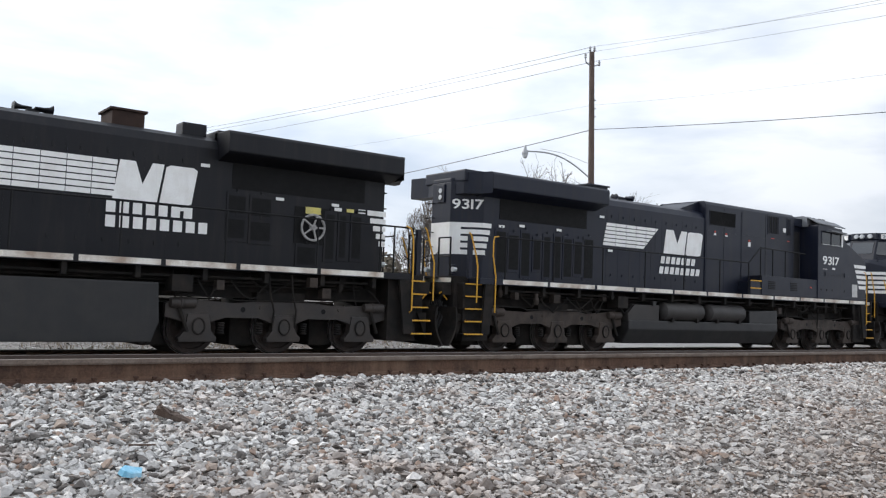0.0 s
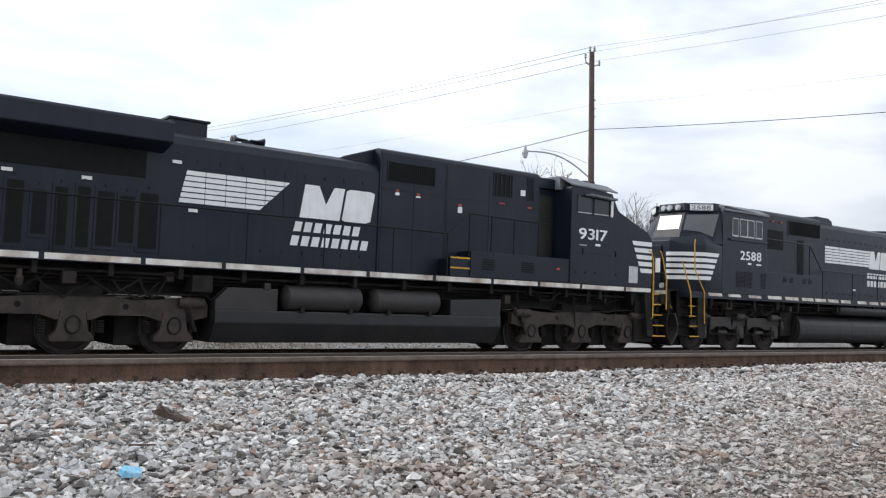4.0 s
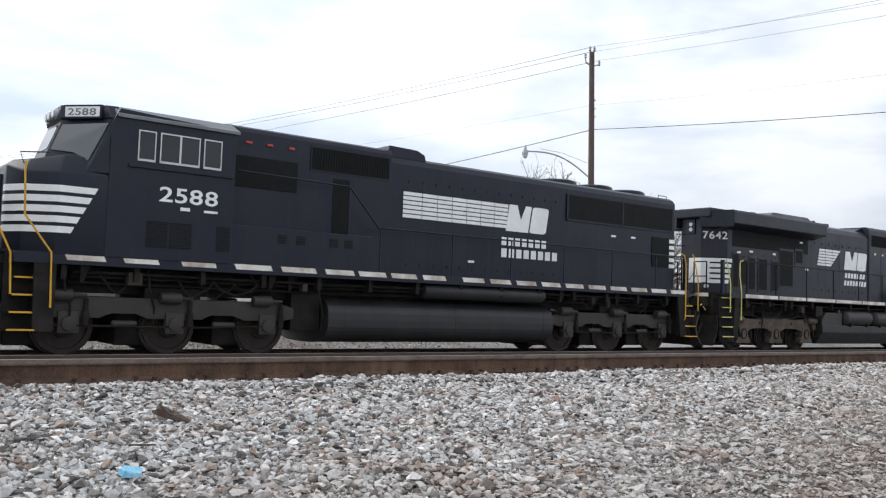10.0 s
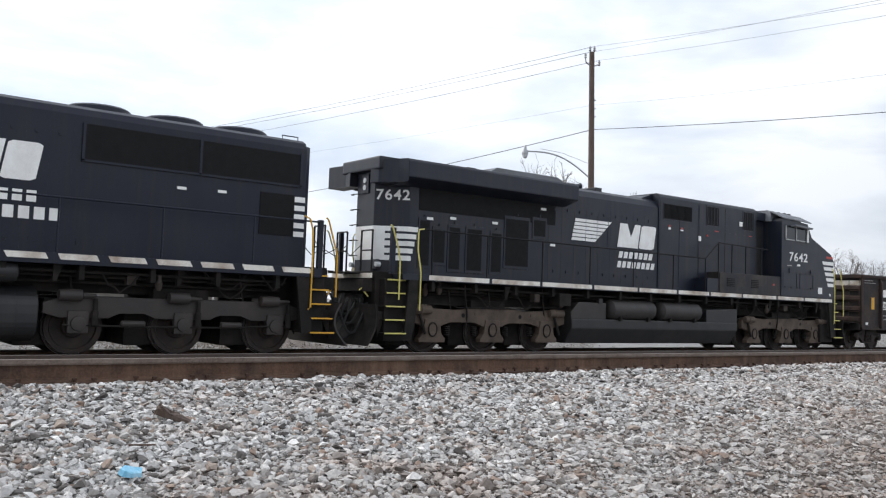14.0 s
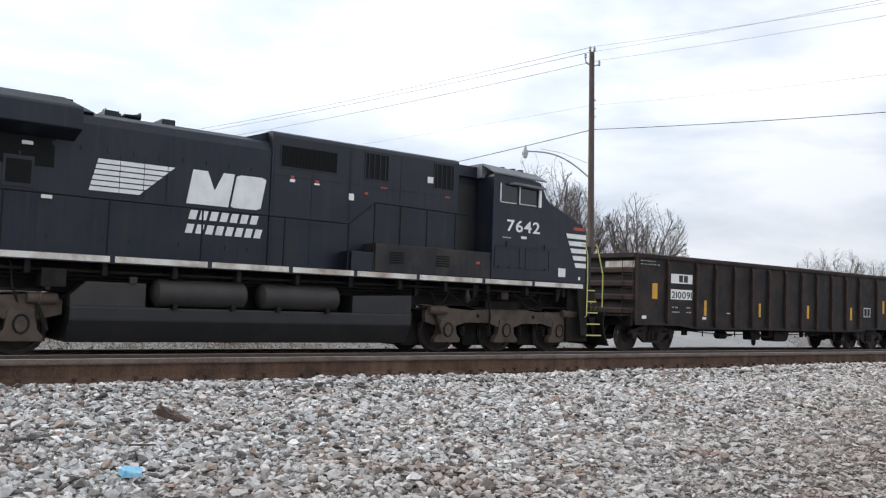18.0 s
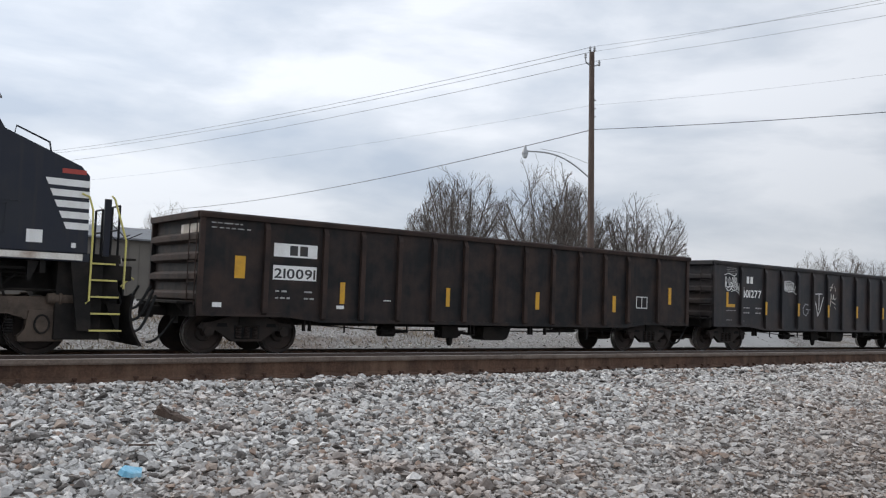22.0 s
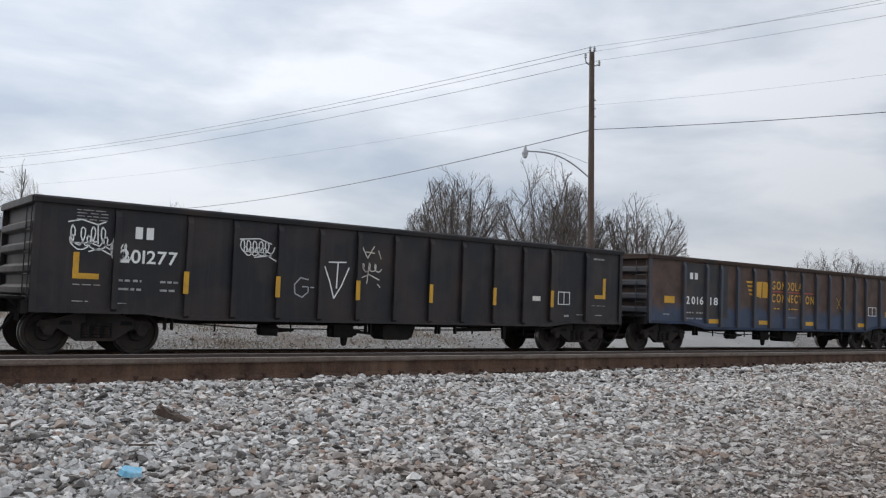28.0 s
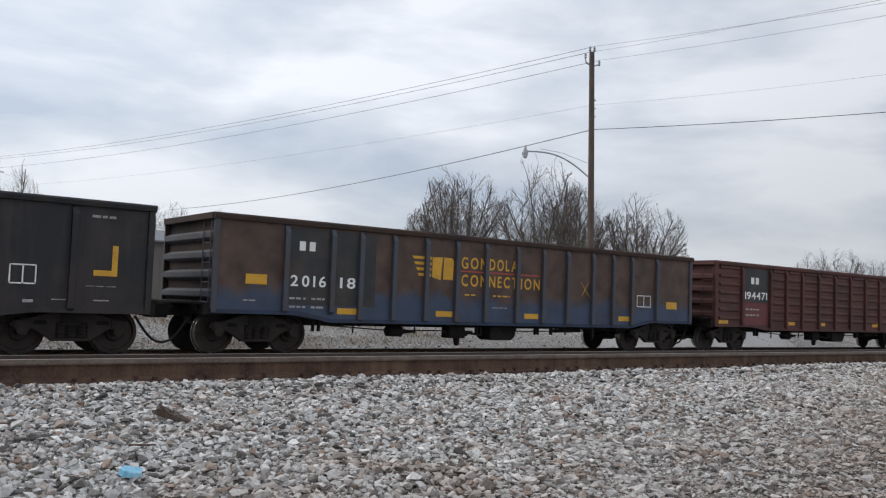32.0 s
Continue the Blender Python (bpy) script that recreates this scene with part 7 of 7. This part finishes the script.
def car_three():
    G = gondola(124.0, "faded blue and rust-brown open gondola car with yellow lettering", GONRUST, GONRIB, GONRUST, R_C, half=8.08, zb=0.84, belly=0.68, panel_mats=(GONTWO, GONBLUE))
    mark(G, -6.32, -4.0, 1.05, 2.78, PATCHBLACK, "paint_patch", "dark repainted patch")
    global SY
    keep = SY
    SY = SY - 0.006
    letter_blocks(G, -6.05, -5.55, 2.27, 2.48, SY, 2, WHITE, gap=0.4, label="white reporting mark bars")
    writing("2016", 0.25, WHITE, G, -6.24, SY - 0.003, 1.47, "car_number", "white painted car number", 0.008, width=0.9, apart=1.5)
    writing("18", 0.25, WHITE, G, -4.97, SY - 0.003, 1.47, "car_number", "white painted car number", 0.008, width=0.42, apart=1.5)
    for z in (1.17, 0.98):
        letter_blocks(G, -6.25, -5.85, z, z + 0.07, SY, 4, WHITE, "data_bar")
        letter_blocks(G, -5.7, -5.35, z, z + 0.07, SY, 5, WHITE, "data_bar")
    SY = keep
    mark(G, -7.31, -6.81, 1.47, 1.69, YELLOW, "reflector_mark", "yellow reflective rectangle")
    mark(G, 6.85, 7.36, 1.27, 1.49, YELLOW, "reflector_mark", "yellow reflective rectangle")
    for x in (-4.75, -1.9, 1.1, 4.9):
        mark(G, x - 0.26, x + 0.26, 0.86, 1.0, YELLOW, "reflector_mark", "yellow reflective rectangle")
    for k in range(4):
        z = 1.86 + k * 0.14
        decal([(-2.9 + 0.06 * (3 - k), z), (-2.35, z), (-2.35, z + 0.07), (-2.95 + 0.06 * (3 - k), z + 0.07)], SY, "wing_bar", YELLOW, G, "yellow wing bar of the emblem")
    decal([(-2.32, 1.84), (-2.05, 1.78), (-2.0, 2.36), (-2.32, 2.34)], SY, "emblem_block", YELLOW, G, "yellow emblem block")
    decal([(-1.97, 1.8), (-1.66, 1.8), (-1.64, 2.28), (-1.7, 2.35), (-1.96, 2.36)], SY, "emblem_block", YELLOW, G, "yellow emblem block")
    writing("GON", 0.3, YELLOW, G, -1.39, SY - 0.003, 2.12, "lettering", "yellow condensed lettering", 0.014, width=0.86, apart=1.5)
    writing("DOLA", 0.3, YELLOW, G, -0.45, SY - 0.003, 2.12, "lettering", "yellow condensed lettering", 0.014, width=0.98, apart=1.5)
    writing("CON", 0.3, YELLOW, G, -1.38, SY - 0.003, 1.67, "lettering", "yellow condensed lettering", 0.014, width=0.86, apart=1.5)
    writing("NECT", 0.3, YELLOW, G, -0.45, SY - 0.003, 1.67, "lettering", "yellow condensed lettering", 0.014, width=1.0, apart=1.5)
    writing("ION", 0.3, YELLOW, G, 0.68, SY - 0.003, 1.66, "lettering", "yellow condensed lettering", 0.014, width=0.7, apart=1.5)
    mark(G, -1.65, 1.4, 2.025, 2.06, RED, "pin_stripe", "thin red stripe")
    for x0, x1 in ((-1.25, -0.9), (-0.3, 0.3)):
        letter_blocks(G, x0, x1, 1.42, 1.48, SY, 5, YELLOW, "data_bar", label="yellow lettering bars")
    frame_mark(G, 5.45, 6.1, 1.3, 1.66)
    letter_blocks(G, -0.3, 0.2, 1.12, 1.15, SY, 8, WHITE, "data_bar")
    letter_blocks(G, -7.35, -7.0, 1.1, 1.15, SY, 5, WHITE, "data_bar")
    mark(G, -7.9, -7.6, 2.83, 2.86, WHITE)
    scrawl(G, [[(3.0, 1.95), (3.4, 1.5)], [(3.35, 1.98), (3.05, 1.55)]], YELLOW, 0.005, "thin yellow chalk cross")
    return G


def car_four():
    ribs = (-6.65, -4.95, -3.95, -2.9, -1.75, -0.6, 0.55, 1.7, 2.85, 4.0, 5.1, 6.3)
    G = gondola(141.5, "oxide red open gondola car with pressed corrugated sides", GONRED, GONRED, GONRED, ribs, corrugated=True)
    mark(G, -6.55, -5.05, 1.62, 2.78, PATCHBLACK, "paint_patch", "black patch behind the car number")
    decal([(-6.55, 0.84), (-5.05, 0.84), (-5.05, 1.6), (-6.55, 1.6)], SY, "paint_patch", PATCHRED, G, "fresh red paint patch")
    letter_blocks(G, -6.1, -5.55, 2.25, 2.48, SY - 0.006, 2, WHITE, gap=0.35, label="white reporting mark bars")
    writing("194471", 0.26, WHITE, G, -6.45, SY - 0.009, 1.73, "car_number", "white painted car number", 0.004, width=1.32)
    for z in (1.35, 1.15):
        letter_blocks(G, -6.4, -5.6, z, z + 0.08, SY - 0.006, 6, WHITE, "data_bar")
    for x in (-7.66, -3.6, -1.5, 2.6):
        mark(G, x - 0.26, x + 0.26, 0.86, 1.02, YELLOW, "reflector_mark", "yellow reflective rectangle")
    return G


CARS = [car_one(), car_two(), car_three(), car_four()]
CARS.append(gondola(159.0, "plain dark brown open gondola car at the tail", GONPATCHY, GONRUSTRIB, GONRUSTRIB, R_A))


# ---- beyond the tracks ----
def bare_tree(x, y, height, half, seed, limbs=14, base=0.35, spread=1.0, label="bare winter tree with a rounded crown of fine twigs"):
    """Long limbs that fan out from low on the trunk to the rim of a rounded crown, with acute side branches and twigs."""
    rg = random.Random(seed)
    T = thing("bare_tree", label, "tree", group="bare winter trees", m=Matrix.Translation((x, y, ground_height(x, y) - 0.08)))
    wood, twigs = bmesh.new(), bmesh.new()
    middle = Vector((0, 0, height * base))
    wave = [rg.uniform(0, math.tau) for _ in range(3)]

    def inside(p):
        d = p - middle
        a = math.atan2(d.y, d.x)
        u = d.z / height
        rag = 1 + 0.07 * math.sin(3 * a + wave[0]) + 0.06 * math.sin(6 * a + 7 * u + wave[1]) + 0.05 * math.sin(17 * u + 2 * a + wave[2])
        return (d.x * d.x + d.y * d.y) / half ** 2 + d.z * d.z / (height - middle.z) ** 2 < rag * rag

    def turned_by(d, angle):
        """d tilted by about the angle to a random side."""
        o = d.orthogonal().normalized()
        a = rg.uniform(0, math.tau)
        side = o * math.cos(a) + d.cross(o) * math.sin(a)
        return (d * math.cos(angle) + side * math.sin(angle)).normalized()

    def bough(p, d, length, r0, r1, steps, bm, sides, rise, wander):
        pts = [p]
        for k in range(steps):
            d = (d + Vector((rg.gauss(0, wander), rg.gauss(0, wander), rg.gauss(rise, wander)))).normalized()
            n = pts[-1] + d * length / steps
            if not inside(n) and n.z > 0.25 * height:
                break
            rod(pts[-1], n, r0 + (r1 - r0) * k / steps, sides, r0 + (r1 - r0) * (k + 1) / steps, bm, caps=False)
            pts.append(n)
        return pts

    thick = 0.012 + 0.0058 * height
    rod((0, 0, 0), (0, 0, height * 0.16), thick * 2.2, 8, thick * 1.8, wood, caps=False)
    for k in range(limbs):
        a = k * 2.39996 + rg.uniform(-0.2, 0.2)
        out_ = spread * half / height * 1.7 * math.sqrt((k + 0.5) / limbs)
        d = Vector((math.cos(a) * out_, math.sin(a) * out_, 1)).normalized()
        limb = bough(Vector((0, 0, height * rg.uniform(0.06, 0.16))), d, height * 1.15, thick, 0.012, 18, wood, 5, 0.012 - 0.02 * spread * out_, 0.045)
        for i in range(3, len(limb)):
            for _ in range(1 if i < 7 else 2):
                along = (limb[i] - limb[i - 1]).normalized()
                b0 = limb[i - 1].lerp(limb[i], rg.random())
                sub = bough(b0, turned_by(along, rg.uniform(0.4, 0.95)), height * rg.uniform(0.16, 0.32), 0.014, 0.007, 5, twigs, 3, 0.012, 0.07)
                for j in range(1, len(sub)):
                    for _ in range(2):
                        c0 = sub[j - 1].lerp(sub[j], rg.random())
                        v = turned_by((sub[j] - sub[j - 1]).normalized(), rg.uniform(0.4, 1.0))
                        tw = bough(c0, v, height * rg.uniform(0.06, 0.13), 0.0065, 0.0045, 3, twigs, 3, 0.02, 0.09)
                        if len(tw) > 2:
                            bough(tw[1], turned_by((tw[1] - tw[0]).normalized(), 0.55), height * 0.06, 0.0055, 0.004, 2, twigs, 3, 0.05, 0.08)
    part("trunk", wood, BARK, T, "grey-brown trunk and limbs")
    part("crown", twigs, BARK, T, "fine bare twigs")


bare_tree(27.9, 35.8, 7.75, 2.85, 11, 26, 0.36, 1.2, "bare winter tree with upright fanning branches")
bare_tree(26.0, 36.4, 5.4, 1.7, 13, 10, 0.4, 1.2, "low bare winter tree beside a taller one")
bare_tree(30.3, 31.8, 7.9, 2.6, 23, 27, 0.48, 1.6)
bare_tree(32.9, 32.4, 7.4, 2.5, 5, 24, 0.48, 1.45)
bare_tree(35.5, 30.0, 6.9, 2.65, 29, 29, 0.48, 1.6, "bare winter tree with wide spreading branches")
for tx_, ty_, th_, tw_, seed_ in ((12.7, 67.8, 9.3, 1.9, 31), (10.6, 68.4, 9.3, 1.8, 37), (13.2, 60.5, 6.6, 2.0, 33), (16.4, 60.0, 6.0, 1.8, 39), (93.2, 53.2, 8.2, 2.2, 41), (97.4, 51.6, 8.6, 2.2, 43), (101.0, 50.3, 8.0, 2.2, 47), (21.0, 60.0, 7.0, 2.2, 51), (24.4, 59.0, 6.4, 2.2, 53)):
    bare_tree(tx_, ty_, th_, tw_, seed_, 8, 0.5, 1.1)


def far_hedge(x, y, w, h, seed, mat=None, name="evergreen_clump", label="dark low clump of far evergreen shrubs"):
    """A clump of far evergreens: many small leafy flakes with an uneven outline."""
    rs = np.random.RandomState(seed)
    T = thing(name, label, "shrub", m=Matrix.Translation((x, y, ground_height(x, y) - 0.1)))
    b = bmesh.new()
    for _ in range(1500):
        a = rs.uniform(-1, 1)
        top = h * (1 - a * a * 0.6) * (0.75 + 0.25 * math.sin(a * 9 + seed))
        p_ = Vector((a * w, rs.uniform(-1, 1) * w * 0.4, rs.uniform(0.05, 1) ** 0.7 * top))
        d = Vector(rs.normal(0, 1, 3)).normalized() * rs.uniform(0.15, 0.35)
        e = d.orthogonal().normalized() * rs.uniform(0.1, 0.2)
        b.faces.new([b.verts.new(p_ + v) for v in (d, e, -d, -e)])
    part("crown", b, mat or EVERGREEN, T)
    part("trunk", rod((0, 0, 0), (0, 0, h * 0.5), 0.12, 8, 0.06), BARK, T)


for k in range(7):
    far_hedge(99 + k * 4.2, 58.5 - k * 2.4, 4.5, 4.6 + (k * 37 % 5) * 0.35, k)


for k in range(6):
    far_hedge(27.0 + k * 4.0, 41.0 - k * 1.6, 2.6, 3.3 + (k * 29 % 5) * 0.12, 20 + k, BRUSH, "dry_brush", "low clump of dry brown winter brush")


def utility_pole():
    x, y = 27.0, 25.3
    P = thing("utility_pole", "brown wooden utility pole with a lamp arm and insulators", "utility pole", m=Matrix.Translation((x, y, -0.35)))
    part("pole", rod((0, 0, 0.55), (-0.55, -0.2, 12.35), 0.155, 14, 0.11), POLEWOOD, P, "weathered brown wooden pole", True)
    tx, ty = -0.52, -0.19
    part("crossarm", pipe([(tx - 0.4, ty, 12.05), (tx - 0.36, ty, 11.85), (tx, ty, 11.72), (tx + 0.36, ty, 11.88), (tx + 0.44, ty, 11.9)], 0.03, 8), GALV, P, "short grey insulator bracket", True)
    for dx, z in ((-0.4, 12.0), (0.44, 11.85), (-0.13, 12.36), (0.13, 12.4)):
        part("insulator", turned([(z, 0.03), (z + 0.05, 0.06), (z + 0.1, 0.04), (z + 0.16, 0.06), (z + 0.22, 0.03)], "z", 10, (tx + dx, ty, 0)), GALV, P, "grey insulator", True)
    b = bmesh.new()
    for z in (9.6, 9.95, 10.3):
        box(tx + 0.1, tx + 0.26, ty - 0.05, ty + 0.02, z, z + 0.05, 0, b)
    part("pole_step", b, GALV, P)
    a0, a1 = Vector((-0.35, -0.12, 6.98)), Vector((-2.85, 1.2, 7.98))
    pts = [a0.lerp(a1, t) + Vector((0, 0, 0.42 * math.sin(t * math.pi) * (1 - 0.2 * t))) for t in [k / 12 for k in range(13)]]
    lamp = part("lamp_arm", pipe(pts, 0.032, 8), GALV, P, "grey curved lamp arm", True)
    part("arm_stay", pipe([(-0.38, -0.12, 7.6), (-1.5, 0.45, 8.0), (-2.3, 0.9, 8.12)], 0.01, 6), GALV, lamp, "", True)
    hx, hy_ = -2.88, 1.22
    part("lamp_head", turned([(7.84, 0.13), (7.92, 0.14), (8.0, 0.11), (8.08, 0.07), (8.2, 0.05), (8.24, 0.02)], "z", 14, (hx, hy_, 0)), GALV, lamp, "grey street lamp head", True)
    part("lamp_globe", turned([(7.68, 0.04), (7.72, 0.09), (7.84, 0.12)], "z", 14, (hx, hy_, 0)), LENS, lamp, "pale lamp globe", True)
    return P


utility_pole()


def wire(p, q, sag, r=0.012):
    p, q = Vector(p), Vector(q)
    pts = []
    for k in range(25):
        t = k / 24
        v = p.lerp(q, t)
        v.z -= sag * 4 * t * (1 - t)
        pts.append(v)
    ob = new("overhead_wire", as_mesh("overhead_wire", pipe(pts, r, 5), WIRE))
    tagged(ob, "thin dark overhead wire strung from the pole", "wire", "overhead wires")


LINES = (((26.15, 25.0, 11.9), (13.49, 79.4, 11.81), (26.71, 12.94, 11.42)), ((26.55, 25.0, 12.25), (13.3, 79.4, 11.95), (26.72, 12.95, 11.3)), ((26.95, 25.1, 11.75), (13.54, 79.42, 11.06), (26.74, 12.96, 10.9)))
for top, left, right in LINES:
    wire(top, left, 0.62, 0.0095)
    wire(top, Vector(top) + (Vector(right) - Vector(top)) * 2.2, 0.25, 0.005)
wire((26.62, 25.1, 8.72), (25.0, 71.0, 8.1), 0.55, 0.017)
wire((26.62, 25.1, 8.72), (32.0, 7.5, 8.34), 0.15, 0.013)
wire((26.58, 25.1, 9.75), (26.95, 2.0, 8.4), 0.25, 0.003)
wire((26.58, 25.1, 9.75), (14.5, 79.0, 9.6), 0.5, 0.004)


def small_post(x, y, h, label):
    P = thing("utility_pole", label, "utility pole", m=Matrix.Translation((x, y, ground_height(x, y) - 0.08)))
    part("pole", rod((0, 0, 0), (0, 0, h), 0.075, 10, 0.06), GALV, P, "", True)
    part("crossarm", box(-0.4, 0.4, -0.05, 0.05, h - 1.0, h - 0.92), GALV, P)


small_post(35.5, 30.8, 5.75, "slim grey pole with a crossarm among the trees")
small_post(13.45, 79.4, 10.9, "distant utility pole with a crossarm")


def shed(x0, x1, y, h):
    S = thing("metal_shed", "long low shed with pale corrugated metal siding", "shed", m=Matrix.Translation(((x0 + x1) / 2, y, ground_height(0, y) - 0.1)))
    w = (x1 - x0) / 2
    part("wall", box(-w, w, 0, 8, 0, h), SHEDWALL, S, "pale metal wall")
    b = bmesh.new()
    k = -w
    while k < w:
        box(k, k + 0.06, -0.03, 0.0, 0, h, 0, b)
        k += 0.6
    part("siding_rib", b, SHEDWALL, S)
    part("roof", prism([(-0.4, h), (4, h + 0.9), (8.4, h), (8.4, h + 0.1), (4, h + 1.0), (-0.4, h + 0.1)], -w - 0.3, w + 0.3, "x"), GREYROOF, S, "shallow grey metal roof")


shed(-8.0, 20.5, 50.0, 3.4)


def dry_grass():
    """Thin patches of dry grass beyond the tracks: single bent blades, too many to count."""
    rs = np.random.RandomState(31)
    verts, faces = [], []
    spots = [(rs.uniform(2.0, 17.0), rs.uniform(21.8, 32.0), rs.uniform(0.5, 1.6)) for _ in range(46)]
    for sx, sy_, sr in spots:
        for _ in range(int(150 * sr)):
            gx, gy = sx + rs.normal(0, sr), sy_ + rs.normal(0, sr * 0.5)
            if gy < 21.4:
                continue
            h, a = rs.uniform(0.06, 0.2), rs.uniform(0, math.tau)
            dx, dy = 0.012 * math.cos(a), 0.012 * math.sin(a)
            lx, ly = rs.normal(0, 0.08, 2)
            gz = ground_height(gx, gy) - 0.01
            n = len(verts)
            verts += [(gx - dx, gy - dy, gz), (gx + dx, gy + dy, gz), (gx + lx, gy + ly, gz + h)]
            faces.append((n, n + 1, n + 2))
    me = bpy.data.meshes.new("dry_grass")
    me.from_pydata(verts, [], faces)
    me.materials.append(DRYGRASS)
    tagged(new("dry_grass", me), "patchy dry tan winter grass on gravel", "grass", kind="stuff")


dry_grass()


# ---- litter on the ballast ----
def litter():
    b = bmesh.new()
    rg = random.Random(3)
    pts = [(-0.06, -0.03), (-0.02, -0.045), (0.05, -0.04), (0.07, 0.0), (0.03, 0.035), (-0.03, 0.04), (-0.07, 0.01)]
    lo = [b.verts.new((x, y, 0.004 * rg.random())) for x, y in pts]
    hi = [b.verts.new((x * 0.9, y * 0.9, 0.02 + 0.02 * rg.random())) for x, y in pts]
    b.faces.new(lo)
    b.faces.new(hi[::-1])
    for k in range(7):
        b.faces.new((lo[k], lo[(k + 1) % 7], hi[(k + 1) % 7], hi[k]))
    ob = new("plastic_scrap", as_mesh("plastic_scrap", b, CYAN))
    ob.matrix_basis = pose(1.36, 4.2, ground_height(1.36, 4.2) + 0.055, 20, 6, 10) @ Matrix.Scale(0.85, 4)
    tagged(ob, "crumpled scrap of light blue plastic on the ballast", "litter")
    b = prism([(-0.11, 0.0), (0.03, -0.006), (0.1, 0.0), (0.115, 0.02), (0.04, 0.034), (-0.02, 0.03), (-0.085, 0.062), (-0.1, 0.04)], -0.028, 0.026, "y", 0.006)
    for v in b.verts:
        v.co += Vector((rg.uniform(-0.008, 0.008), rg.uniform(-0.008, 0.008), rg.uniform(-0.006, 0.006)))
    ob = new("broken_wood", as_mesh("broken_wood", b, OLDWOOD))
    ob.matrix_basis = pose(1.95, 5.3, ground_height(1.95, 5.3) + 0.045, 5, 14, -20)
    tagged(ob, "short broken piece of dark wood on the ballast", "wood scrap")
    for x, y, l, turn in ((1.58, 4.7, 0.07, -34),):
        ob = new("twig", as_mesh("twig", rod((-l, 0, 0), (l, 0, 0.015), 0.008, 6, 0.005), OLDWOOD))
        ob.matrix_basis = pose(x, y, ground_height(x, y) + 0.05, 0, 3, turn)
        tagged(ob, "thin dark twig lying on the ballast", "twig")


litter()


# ---- movement: the whole train rolls slowly past, towards -x ----
def rolled(t):
    return 3.26288 * t + 0.0044587 * t * t - 5.46e-6 * t ** 3


def motions():
    times = [0.0, 0.1] + [0.5 * k for k in range(1, 64)] + [31.9, 32.0]
    for v in [LEAD, LOCO_A, LOCO_B, LOCO_C] + CARS:
        x0 = v.matrix_basis.translation.x
        walk(v, [(t, Matrix.Translation((x0 - rolled(t), TRAIN_Y, 0))) for t in times])
    turns = [k / 6 for k in range(193)]
    for ob, x, r in rolling:
        walk(ob, [(t, Matrix.Translation((x, 0, TRAIN_Z + r)) @ Matrix.Rotation(-rolled(t) / r, 4, "Y")) for t in turns])


motions()
